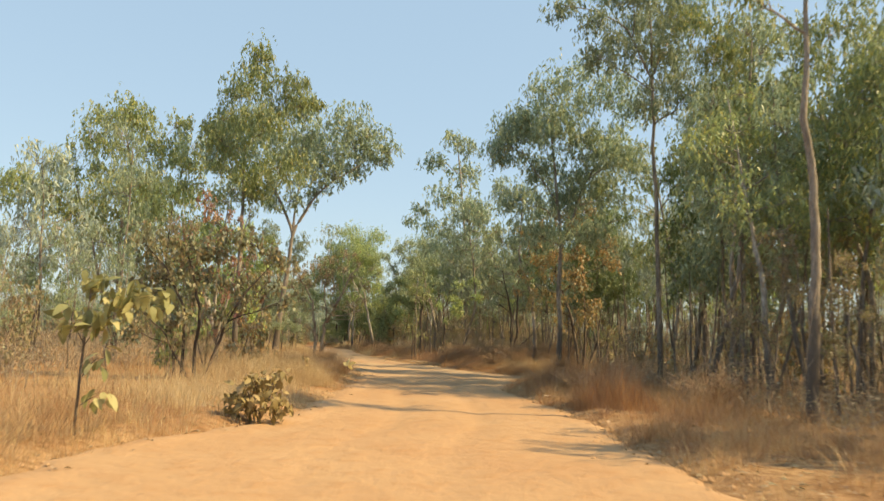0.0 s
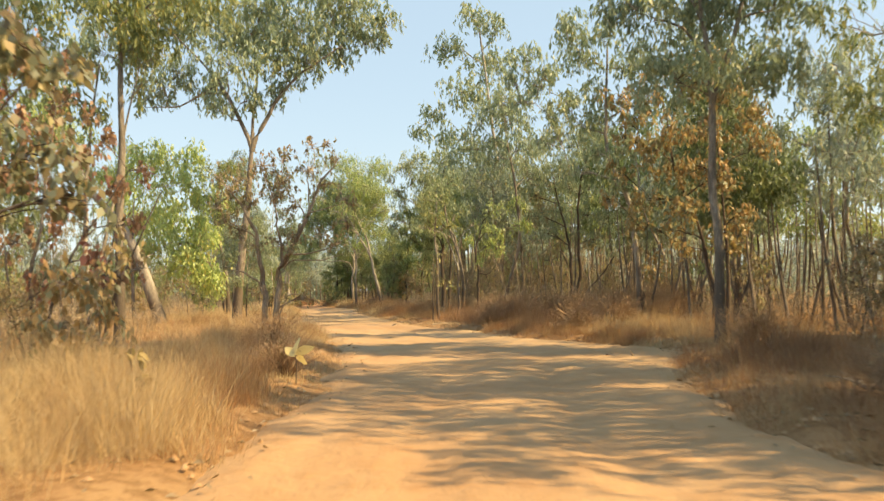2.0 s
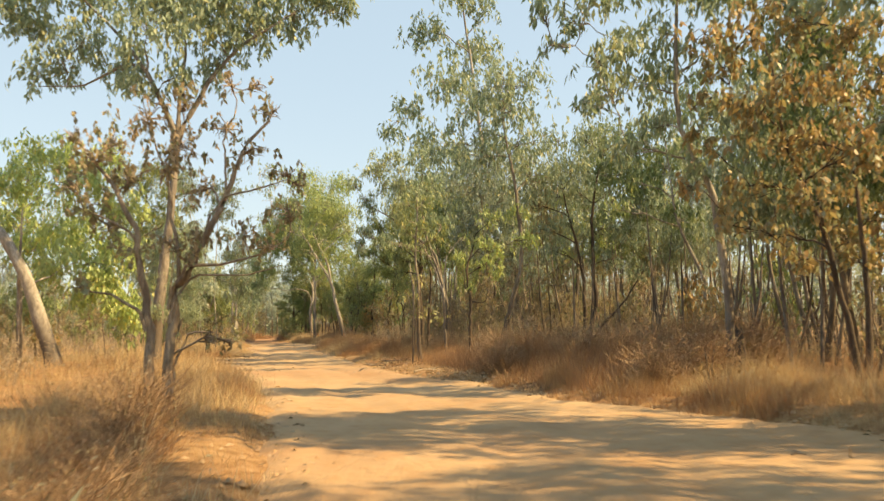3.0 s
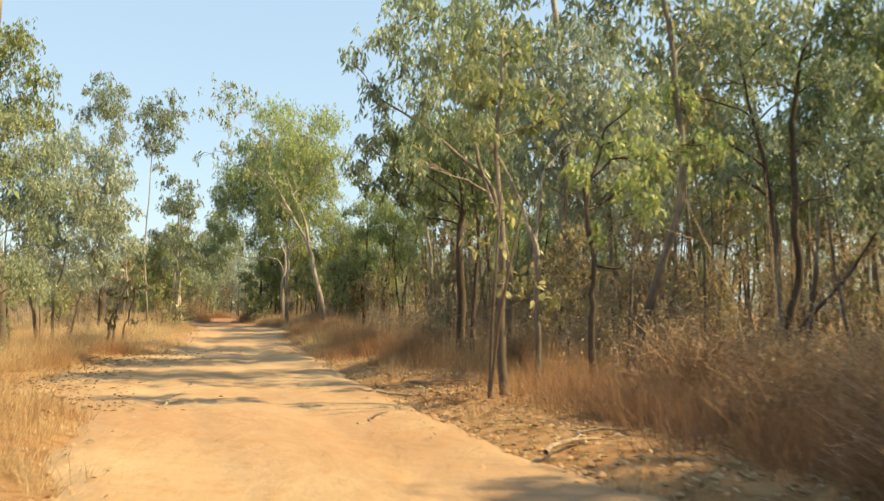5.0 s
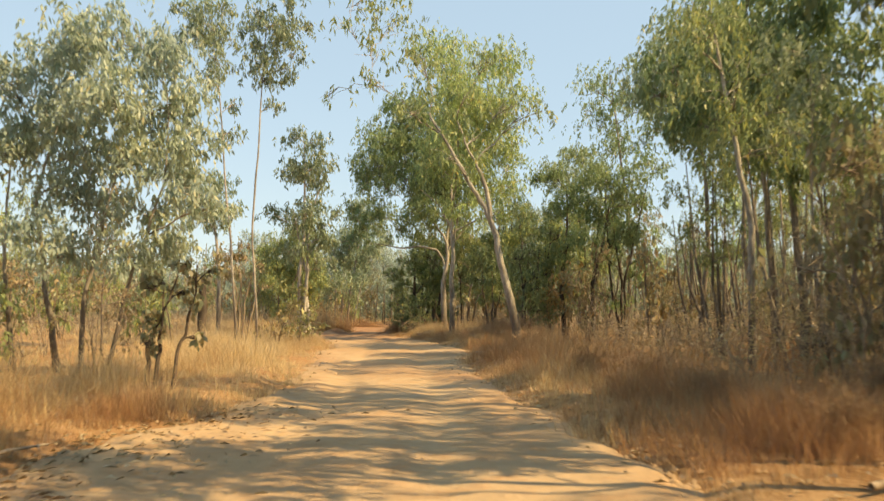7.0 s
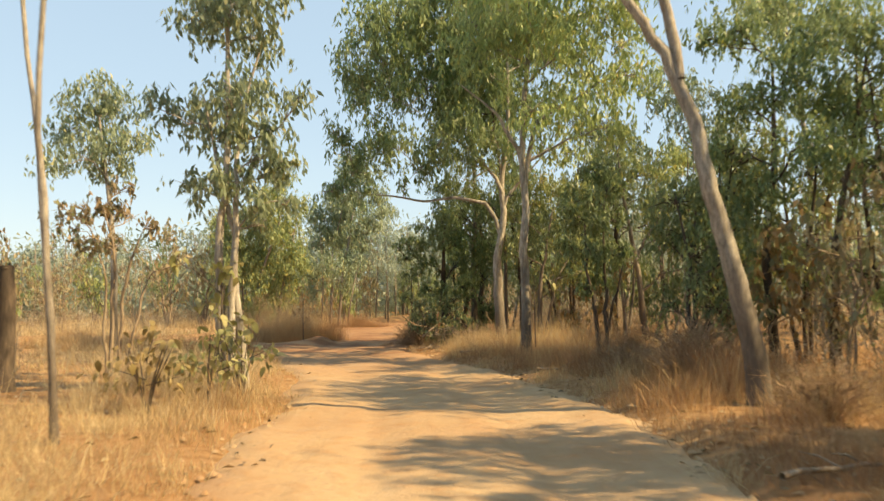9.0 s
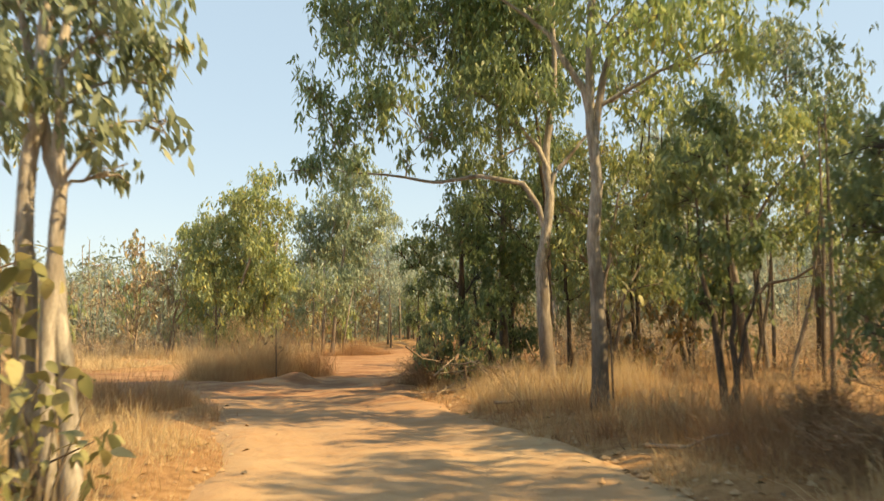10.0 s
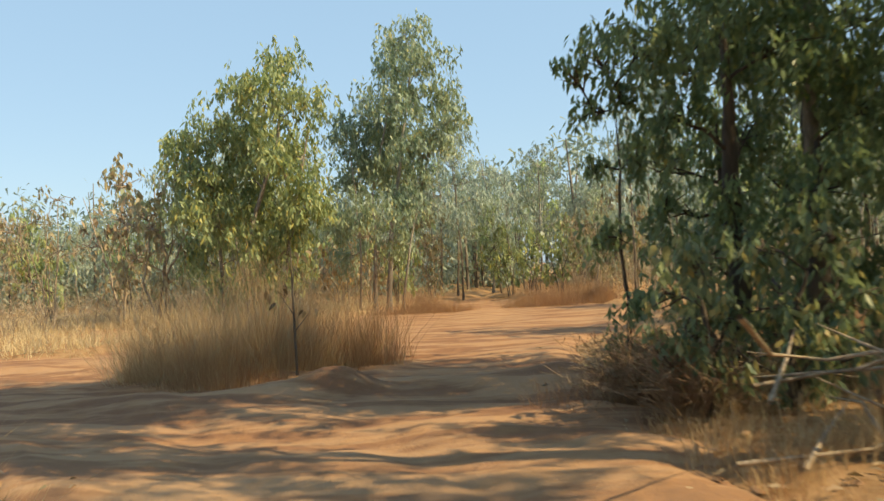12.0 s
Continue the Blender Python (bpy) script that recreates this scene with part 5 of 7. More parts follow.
tree("eucalyptus_tree", -10.33, 98.8, 0, [[(0.0, 0.0, 0, 0.14), (0.04, 0.0, 1.09, 0.105), (0.03, 0.0, 2.44, 0.07), (-0.01, 0.0, 3.48, 0.035)], [(0.46, 0.0, 0, 0.12), (0.66, 0.0, 1.16, 0.075), (0.79, 0.0, 2.38, 0.03)], [(-1.09, 0.0, 0, 0.025), (-1.04, 0.0, 1.15, 0.019), (-1.06, 0.0, 2.09, 0.013), (-1.06, 0.0, 2.81, 0.006)]],
     [(-0.76, -0.48, 3.27, 0.34), (-0.09, 0.45, 3.56, 0.45), (0.5, -0.35, 3.18, 0.56), (1.2, 0.13, 2.64, 0.56), (-0.59, -0.4, 2.65, 0.39), (0.39, 1.21, 2.59, 0.5), (0.59, -0.59, 1.87, 0.56), (-0.64, 0.05, 1.84, 0.28), (-0.02, -0.18, 1.47, 0.5), (1.21, 1.19, 1.0, 0.5), (-0.99, 0.08, 2.99, 0.25), (-0.45, -0.37, 0.82, 0.34), (-1.2, -0.1, 3.3, 0.22), (-1.48, -0.15, 3.2, 0.17), (0.23, -0.34, 0.58, 0.34), (0.12, -0.05, 4.0, 0.45), (-0.9, -0.26, 2.32, 0.17), (-1.27, 0.13, 2.85, 0.17), (-1.22, -0.44, 1.59, 0.22), (-1.07, 0.02, 0.94, 0.22), (-1.26, 0.12, 2.29, 0.15), (-0.94, 0.12, 0.37, 0.22), (-1.19, 0.33, 0.47, 0.17)],
     "dense dark green bushy tree overhanging the track edge", 46, bark=DARK_BARK, leaf=DARK_LEAF, length=0.125, width=0.04, cover=2.7, low=0.05)
tree("eucalyptus_tree", -21.49, 114.5, 0, [[(0.0, 0.0, 0, 0.1), (0.33, 0.0, 2.7, 0.075), (1.21, 0.0, 5.53, 0.05), (1.51, 0.0, 7.72, 0.025)], [(-0.72, 0.0, 0, 0.08), (-0.72, 0.0, 3.11, 0.05), (-0.96, 0.0, 5.19, 0.02)], [(1.05, 0.0, 0, 0.07), (1.58, 0.0, 2.95, 0.044), (2.18, 0.0, 5.62, 0.018)]],
     [(1.44, 0.23, 7.95, 0.62), (1.03, -1.19, 6.83, 0.68), (2.32, -0.55, 6.52, 0.62), (-0.55, 0.45, 6.26, 0.75), (0.53, 1.45, 5.97, 0.88), (-1.38, -0.21, 5.71, 0.68), (-0.03, 0.74, 4.5, 0.88), (1.74, 1.0, 5.1, 0.75), (-0.97, -0.1, 4.32, 0.75), (-2.14, 0.22, 5.66, 0.29), (0.89, 1.1, 3.76, 0.75), (-0.71, 1.34, 3.34, 0.72), (2.29, 0.14, 3.76, 0.55), (-1.56, -0.48, 3.48, 0.65), (1.33, -1.13, 6.49, 0.72), (-0.05, -0.01, 5.29, 0.78), (1.68, -1.04, 4.52, 0.78), (0.23, 0.82, 3.25, 0.78), (-0.49, -0.94, 3.05, 0.75), (1.65, -0.27, 2.6, 0.72), (0.28, -0.43, 2.02, 0.75), (-1.77, 0.99, 2.15, 0.65), (1.06, 0.28, 1.63, 0.72), (-0.83, 0.41, 1.04, 0.55), (0.29, 0.29, 0.81, 0.55), (2.18, -0.69, 3.37, 0.59), (-1.21, -0.71, 4.62, 0.59)],
     "dense rounded gum with bright green crown beyond the clearing", 47, swell=1.22, bark=BARK, leaf=GUM_LEAF, length=0.25, width=0.078, cover=2.6)
tree("eucalyptus_tree", -18.58, 119.0, 0, [[(0.0, 0.0, 0, 0.08), (0.11, 0.0, 2.45, 0.06), (0.13, 0.0, 4.43, 0.04), (1.15, 0.0, 7.92, 0.02)], [(0.48, 0.0, 0, 0.1), (0.75, 0.0, 3.0, 0.075), (1.32, 0.0, 5.73, 0.05), (1.82, 0.0, 9.05, 0.025)], [(-0.57, 0.0, 0, 0.05), (-0.39, 0.0, 2.49, 0.031), (-0.6, 0.0, 5.88, 0.013)], [(0.95, 0.0, 0, 0.05), (1.45, 0.0, 2.96, 0.031), (2.45, 0.0, 6.23, 0.013)]],
     [(1.83, -0.99, 9.37, 0.66), (0.97, 0.07, 8.55, 0.7), (2.42, -0.83, 8.4, 0.7), (1.32, -1.08, 7.11, 0.81), (2.46, 1.09, 7.62, 0.7), (0.09, 0.76, 6.75, 0.89), (1.97, -0.86, 5.75, 0.81), (3.08, -1.03, 6.2, 0.5), (-0.41, 0.82, 5.57, 0.7), (0.78, 0.99, 5.09, 0.81), (-0.87, 0.02, 6.51, 0.7), (1.98, -0.23, 4.47, 0.42), (-1.06, 0.73, 4.79, 0.58), (3.23, 0.96, 6.51, 0.31), (0.58, 1.29, 6.38, 0.77), (1.72, -0.01, 7.27, 0.77), (0.09, 0.35, 5.07, 0.77), (1.46, -0.88, 3.68, 0.7), (0.37, -2.12, 3.31, 0.7), (0.58, 0.19, 2.43, 0.62), (2.22, -0.13, 5.44, 0.66), (0.93, 1.52, 9.52, 0.58), (-1.2, 0.1, 3.14, 0.58), (-1.09, 0.99, 1.94, 0.58)],
     "tall clump of pale-stemmed gums with mixed green and tan crown", 48, swell=1.15, bark=PALE_BARK, leaf=BLUE_LEAF, length=0.25, width=0.078, cover=2.6)
tree("eucalyptus_tree", -9.23, 100.5, 0, [[(0.0, 0.0, 0, 0.1), (0.07, 0.0, 1.63, 0.075), (0.11, 0.0, 3.24, 0.05), (0.02, 0.0, 4.55, 0.025)], [(-0.92, 0.0, 0, 0.08), (-0.88, 0.0, 1.37, 0.05), (-0.9, 0.0, 3.0, 0.02)]],
     [(-1.8, -0.11, 3.99, 0.41), (-1.23, -0.34, 3.48, 0.54), (-0.42, 0.19, 3.93, 0.68), (-0.01, -0.86, 3.24, 0.74), (-0.88, 0.97, 2.74, 0.61), (-0.15, 0.48, 2.14, 0.74), (-1.46, 0.42, 2.44, 0.41), (0.29, -0.21, 1.29, 0.74), (-0.49, 1.73, 1.13, 0.68), (-0.32, -0.24, 0.39, 0.61), (-1.36, -0.3, 1.33, 0.47), (1.02, 0.63, 2.61, 0.74), (-0.59, -1.27, 4.35, 0.74), (0.39, -0.7, 4.32, 0.74), (-1.05, 0.4, 4.6, 0.54), (-1.27, -0.41, 0.2, 0.41), (0.2, -1.46, 0.47, 0.61)],
     "dense bushy green tree leafy to the ground", 49, bark=DARK_BARK, leaf=DARK_LEAF, length=0.18, width=0.05, cover=1.3, low=0.05)
tree("shrub", -10.92, 97.6, 0, [[(0.0, 0.0, 0, 0.05), (0.02, 0.0, 0.69, 0.031), (-0.01, 0.0, 1.16, 0.013)], [(0.66, 0.0, 0, 0.05), (0.75, 0.0, 0.66, 0.031), (0.87, 0.0, 1.2, 0.013)]],
     [(-0.06, -0.14, 0.71, 0.24), (-0.23, 0.1, 1.07, 0.19), (0.29, 0.04, 0.86, 0.29), (-0.04, -0.52, 1.3, 0.24), (0.66, 0.11, 0.93, 0.29), (0.9, -0.07, 0.66, 0.29), (0.36, -0.16, 0.51, 0.29), (-0.19, 0.07, 0.42, 0.21), (0.23, 0.21, 0.24, 0.24), (0.76, -0.01, 0.25, 0.29), (0.99, -0.44, 0.52, 0.29), (1.23, -0.17, 1.0, 0.29), (0.52, 0.11, 1.41, 0.24), (-0.39, 0.11, 0.7, 0.16), (1.02, -0.29, 1.45, 0.29)],
     "leafy shrub with green and yellowed leaves at the track edge", 50, bark=DARK_BARK, leaf=MIXED_GREEN, length=0.15, width=0.05, cover=1.6, low=0.05)
tree("eucalyptus_tree", -9.41, 99.5, 0, [[(0.0, 0.0, 0, 0.12), (0.04, 0.0, 2.17, 0.09), (0.07, 0.0, 4.58, 0.06), (0.13, 0.0, 7.53, 0.03)]],
     [(-0.09, 1.49, 7.98, 0.87), (0.83, 0.49, 7.27, 0.87), (-0.71, -0.05, 6.2, 0.77), (0.14, -2.09, 5.11, 0.87), (1.3, 0.82, 6.12, 0.77), (-0.22, 2.04, 5.06, 0.77), (0.81, 1.81, 4.61, 0.67), (-1.06, 0.31, 5.23, 0.58), (0.31, -0.7, 8.16, 1.06), (1.73, 0.87, 8.29, 0.87), (-0.82, -1.89, 7.5, 0.87), (-0.2, -0.3, 3.3, 0.58), (-0.73, 0.33, 3.81, 0.48)],
     "tall dense dark gum behind the arching tree", 51, bark=BARK, leaf=DARK_LEAF, length=0.17, width=0.046, cover=1.6, low=0.3)
tree("eucalyptus_tree", -9.66, 39.5, 0, [[(0.0, 0.0, 0, 0.09), (-0.2, 0.0, 2.91, 0.068), (-0.14, 0.0, 5.35, 0.045), (0.17, 0.0, 7.71, 0.022)], [(-0.07, 0.0, 1.58, 0.06), (0.5, 0.0, 3.75, 0.045), (0.82, 0.0, 5.96, 0.03), (1.27, 0.0, 7.7, 0.015)]],
     [(-0.24, 0.08, 7.75, 0.68), (1.27, -0.59, 7.99, 0.68), (1.67, 0.54, 8.01, 0.56), (0.23, -0.56, 6.31, 0.56), (-0.46, -0.83, 6.72, 0.68), (1.19, 0.23, 7.15, 0.41), (-1.9, 1.03, 8.63, 0.72), (-0.35, 1.0, 9.67, 0.72), (1.21, 0.99, 9.52, 0.68)],
     "slender pale gum with hanging olive leaves", 52, bark=PALE_BARK, leaf=GUM_LEAF, length=0.24, width=0.07, cover=1.3, low=0.45)
tree("eucalyptus_tree", -9.63, 57.0, 0, [[(0.0, 0.0, 0, 0.08), (0.03, 0.0, 3.01, 0.06), (0.2, 0.0, 5.41, 0.04), (0.43, 0.0, 7.83, 0.02)], [(-0.48, 0.0, 0, 0.06), (-0.74, 0.0, 3.5, 0.037), (-1.0, 0.0, 5.91, 0.015)]],
     [(0.42, 0.05, 8.09, 0.96), (1.29, 0.54, 6.93, 0.96), (-0.97, -0.11, 7.1, 0.96), (-0.25, -0.1, 5.4, 1.05), (1.3, 0.52, 4.96, 0.96), (-1.6, 0.45, 5.48, 0.81), (0.36, 0.39, 3.75, 1.05), (-0.38, -1.32, 3.42, 0.86), (1.75, -0.5, 3.2, 0.81), (0.04, -0.24, 2.05, 0.72), (2.03, 0.5, 5.93, 0.62)],
     "bushy sage-green gum leafy down to the grass", 53, bark=BARK, leaf=BLUE_LEAF, length=0.17, width=0.055, cover=1.8, low=0.2).scale = (0.55, 0.55, 0.6)
tree("eucalyptus_tree", 6.13, 58.0, 0, [[(0.0, 0.0, 0, 0.1), (0.33, 0.0, 2.18, 0.085), (0.31, 0.0, 3.6, 0.07), (0.25, 0.0, 5.23, 0.055), (0.5, 0.0, 6.56, 0.04), (0.88, 0.0, 8.01, 0.025)], [(-0.11, 0.0, 0, 0.08), (-0.1, 0.0, 2.74, 0.065), (-0.33, 0.0, 4.35, 0.05), (-0.64, 0.0, 5.54, 0.035), (-0.84, 0.0, 6.86, 0.02)], [(-0.65, 0.0, 0, 0.07), (0.46, 0.0, 0.92, 0.053), (1.61, 0.0, 2.2, 0.035), (2.43, 0.0, 3.51, 0.018)]],
     [(-2.74, -0.5, 6.43, 0.46), (-1.95, -0.02, 7.07, 0.57), (-0.91, 0.39, 7.35, 0.62), (-0.7, -1.25, 7.05, 0.69), (0.42, -1.1, 7.13, 0.73), (1.7, -0.76, 7.04, 0.73), (-2.0, 0.57, 6.01, 0.53), (-0.91, 0.74, 6.32, 0.62), (-0.12, 0.24, 6.33, 0.69), (1.07, 0.33, 6.38, 0.69), (1.73, -0.45, 5.82, 0.69), (-1.89, -0.67, 4.89, 0.53), (-0.5, 0.29, 5.1, 0.57), (0.87, 0.5, 5.04, 0.62), (1.8, -0.06, 4.58, 0.62), (-1.45, -0.98, 4.04, 0.46), (1.27, 0.14, 3.76, 0.5), (2.22, 0.07, 3.4, 0.5), (-0.02, -0.66, 8.33, 0.8), (2.26, 0.68, 8.95, 0.8), (-0.75, 1.0, 8.72, 0.64), (0.27, 0.38, 4.02, 0.41)],
     "large spreading gum with forked dark trunk and grey-green crown", 54, bark=DARK_BARK, leaf=BLUE_LEAF, length=0.2, width=0.056, cover=1.26, low=0.4)
tree("eucalyptus_tree", 7.51, 68.0, 0, [[(0.0, 0.0, 0, 0.1), (-0.03, 0.0, 2.74, 0.075), (-0.61, 0.0, 4.27, 0.05), (-1.11, 0.0, 5.74, 0.025)], [(0.08, 0.0, 0, 0.07), (0.5, 0.0, 3.3, 0.044), (0.83, 0.0, 5.38, 0.018)]],
     [(-0.87, 1.22, 7.11, 0.66), (-0.01, 0.81, 7.63, 0.73), (1.21, 0.87, 7.47, 0.73), (-1.15, -0.76, 5.62, 0.73), (0.06, -0.52, 5.86, 0.8), (1.2, -0.54, 5.87, 0.66), (-1.84, -1.14, 4.65, 0.62), (-0.46, -0.33, 4.39, 0.73), (1.28, 0.68, 4.7, 0.73), (2.07, 0.11, 6.75, 0.55), (1.93, -0.13, 4.99, 0.55), (-2.09, -0.79, 5.79, 0.47)],
     "middling gum with leaning trunk and yellowish olive crown", 55, bark=BARK, leaf=YELLOW_LEAF, length=0.24, width=0.08, cover=1.8, low=0.3)
tree("eucalyptus_tree", 10.2, 56.0, 0, [[(0.0, 0.0, 0, 0.1), (-0.12, 0.0, 2.7, 0.075), (-1.05, 0.0, 5.22, 0.05), (-1.35, 0.0, 7.98, 0.025)], [(1.44, 0.0, 0, 0.09), (1.81, 0.0, 3.08, 0.068), (1.56, 0.0, 6.24, 0.045), (2.17, 0.0, 9.44, 0.022)]],
     [(-2.65, -0.07, 7.77, 0.82), (-1.81, -0.89, 8.62, 0.82), (-1.11, 0.88, 7.08, 0.9), (-0.52, -0.43, 6.2, 0.9), (0.45, 1.36, 8.26, 0.9), (0.39, -1.42, 7.04, 0.9), (-2.38, 0.37, 6.36, 0.73), (1.27, -0.02, 9.02, 0.9), (2.3, 0.7, 6.34, 0.9), (2.56, -0.81, 7.75, 0.9), (-0.77, 0.22, 5.04, 0.73), (1.35, 1.2, 5.34, 0.73), (-0.35, -0.98, 9.41, 0.82), (2.24, -0.4, 9.97, 0.9), (-3.77, 0.69, 6.86, 0.61), (-3.46, -0.37, 5.42, 0.61)],
     "deep green bushy gum among pale poles", 56, bark=PALE_BARK, leaf=DARK_LEAF, length=0.26, width=0.08, cover=1.8, low=0.3)
tree("eucalyptus_tree", -7.9, 98.6, 0, [[(0.0, 0.0, 0, 0.1), (0.02, 0.0, 1.67, 0.081), (-0.1, 0.0, 3.05, 0.062), (-0.29, 0.0, 4.45, 0.044), (-0.29, 0.0, 5.84, 0.025)]],
     [(-1.88, -0.68, 4.11, 0.47), (-1.0, 0.55, 4.24, 0.55), (-0.55, -0.38, 3.95, 0.6), (0.24, 0.14, 3.89, 0.6), (0.49, -0.56, 3.43, 0.55), (-1.29, 1.14, 3.65, 0.47), (-0.89, -0.57, 3.14, 0.55), (0.0, 0.11, 3.06, 0.6), (0.45, -0.19, 2.64, 0.55), (-0.1, 1.11, 2.49, 0.47), (0.28, 0.15, 2.01, 0.47), (-1.07, -0.6, 4.6, 0.55), (-0.15, -0.26, 4.76, 0.6), (0.49, -0.55, 4.47, 0.6), (0.07, -0.65, 5.25, 0.65), (-0.59, -0.07, 5.49, 0.6), (0.61, -0.92, 3.83, 0.6)],
     "full-crowned dark green gum behind the leafy bush", 57, thick=0.6, bark=DARK_BARK, leaf=DARK_LEAF, length=0.165, width=0.044, cover=1.2, low=0.3)
tree("small_tree", -6.17, 91.0, 0, [[(0.0, 0.0, 0, 0.06), (-0.06, 0.0, 1.53, 0.045), (-0.22, 0.0, 2.16, 0.03), (-0.29, 0.0, 3.2, 0.015)], [(0.07, 0.0, 0, 0.05), (0.2, 0.0, 1.52, 0.038), (0.17, 0.0, 2.39, 0.025), (0.16, 0.0, 3.58, 0.013)], [(-0.04, 0.0, 0, 0.04), (0.35, 0.0, 1.52, 0.025), (0.54, 0.0, 2.22, 0.01)]],
     [(-0.31, -0.03, 3.76, 0.37), (0.3, 0.5, 4.0, 0.37), (-0.24, 0.8, 3.31, 0.37), (0.13, -0.02, 3.18, 0.4), (-0.23, -0.1, 2.55, 0.37), (0.35, 0.37, 2.57, 0.32), (-0.58, 0.02, 2.65, 0.27), (-0.03, 0.23, 2.01, 0.26), (0.62, 0.47, 3.32, 0.27), (0.0, 0.18, 4.36, 0.29), (0.56, 0.28, 2.56, 0.24), (-0.66, -0.61, 3.43, 0.24), (0.28, 0.24, 1.84, 0.21), (-0.33, -0.03, 1.69, 0.19)],
     "leafy dark olive small tree with several stems beside the track", 58, bark=DARK_BARK, leaf=DARK_LEAF, length=0.16, width=0.055, cover=3.4, low=0.15)


# ---------------------------------------------------------------- the bush on both sides
def random_gum(rng, height, spread, r0, count, first, size, stems=1):
    """Trunks and clumps of a slender gum: a bent pole or two with leafy masses towards the top."""
    trunks, clumps = [], []
    for _ in range(stems):
        lean = rng.normal(0, 0.06, 2) * height + (rng.normal(0, 0.5, 2) if stems > 1 else 0)
        bend = rng.normal(0, 0.03, 2) * height
        h = height * rng.uniform(0.85, 1.0)
        trunks.append([(0.12 * lean[0], 0.12 * lean[1], 0, r0), (lean[0] * 0.3 + bend[0], lean[1] * 0.3 + bend[1], h * 0.35, r0 * 0.8),
                       (lean[0] * 0.7 + bend[0] * 0.6, lean[1] * 0.7 + bend[1] * 0.6, h * 0.7, r0 * 0.5), (lean[0], lean[1], h, r0 * 0.2)])
    for k in range(count):
        t = trunks[k % stems]
        s = first + (1 - first) * ((k + rng.uniform(0.2, 0.8)) / count)
        c = along(t, s)
        out = spread * (1.15 - 0.65 * abs(2 * (s - first) / (1 - first) - 0.8)) * rng.uniform(0.35, 1.0)
        a = rng.uniform(0, 2 * np.pi)
        clumps.append((c[0] + out * np.cos(a), c[1] + out * np.sin(a), c[2] + rng.uniform(0, 0.5), size * rng.uniform(0.7, 1.25)))
    return trunks, clumps


def library_tree(name, label, seed, leaf, bark, args, **grown):
    rng = np.random.default_rng(seed)
    trunks, clumps = random_gum(rng, *args)
    return tree(name, 0, 0, 0, trunks, clumps, label, seed, bark, leaf, **grown)


def gum_library(seed, cover, length, width, hazed=None):
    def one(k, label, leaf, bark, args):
        leaf = hazed if hazed and leaf in (GUM_LEAF, BLUE_LEAF) else leaf
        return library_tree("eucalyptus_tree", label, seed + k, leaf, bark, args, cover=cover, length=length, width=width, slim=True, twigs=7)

    return [
        one(1, "slender gum with pale trunk and drooping olive leaves", GUM_LEAF, PALE_BARK, (10.5, 1.7, 0.09, 10, 0.45, 0.9)),
        one(2, "slim straight gum with grey-brown trunk among dry grass", GUM_LEAF, BARK, (9.0, 1.5, 0.075, 9, 0.4, 0.85)),
        one(3, "slim gum with grey-green drooping leaves", BLUE_LEAF, BARK, (9.5, 1.6, 0.075, 10, 0.4, 0.9)),
        one(4, "dark-trunked gum with deep green crown", DARK_LEAF, DARK_BARK, (8.0, 1.9, 0.085, 11, 0.4, 0.95)),
        one(5, "thin gum pole with yellow-green tufts", YELLOW_LEAF, PALE_BARK, (8.5, 1.1, 0.05, 8, 0.4, 0.7)),
        one(6, "tall thin bare gum pole with a small crown", BLUE_LEAF, PALE_BARK, (9.8, 1.0, 0.05, 6, 0.65, 0.7)),
    ]


GUMS = gum_library(100, 0.95, 0.24, 0.066)
# far gums take the paled leaves, haze painted into their colour
FAR_GUMS = gum_library(150, 0.95, 0.34, 0.105, HAZE_PALE_LEAF)
SAPLINGS = [
    library_tree("sapling", "thin grey sapling with few brown-olive leaves", 111, DRY_LEAF, BARK, (4.8, 0.8, 0.03, 7, 0.35, 0.5), cover=0.9, length=0.15, width=0.055, sides=5, twigs=8, slim=True, category="sapling"),
    library_tree("sapling", "spindly sapling with dry brown-olive leaves", 112, DRY_LEAF, DARK_BARK, (4.0, 0.9, 0.028, 7, 0.3, 0.5), cover=0.9, length=0.15, width=0.055, sides=5, twigs=8, slim=True, category="sapling"),
    library_tree("sapling", "thin pale sapling with small grey-green tufts", 113, BLUE_LEAF, PALE_BARK, (5.6, 0.7, 0.03, 7, 0.4, 0.5), cover=0.9, length=0.15, width=0.055, sides=5, twigs=8, slim=True, category="sapling"),
]
SHRUBS = [
    library_tree("shrub", "dry twiggy brown shrub with few leaves", 121, DRY_LEAF, DRY_TWIG, (2.3, 0.9, 0.022, 8, 0.2, 0.5, 4), cover=0.50, length=0.18, width=0.072, twigs=7, sides=4, category="shrub"),
    library_tree("shrub", "low shrub with rusty dry leaves", 122, RUST_LEAF, DRY_TWIG, (1.8, 0.8, 0.02, 7, 0.2, 0.45, 4), cover=1.15, length=0.20, width=0.090, twigs=8, sides=4, category="shrub"),
    library_tree("shrub", "low leafy green shrub among dry grass", 123, GUM_LEAF, BARK, (2.2, 0.8, 0.02, 7, 0.2, 0.5, 3), cover=1.15, length=0.21, width=0.081, twigs=9, sides=4, category="shrub"),
    library_tree("shrub", "bare grey-brown thicket of thin stems", 124, DRY_LEAF, DRY_TWIG, (3.2, 1.0, 0.02, 9, 0.25, 0.6, 6), cover=0.20, length=0.17, width=0.063, twigs=10, sides=4, category="shrub"),
]
used = set()


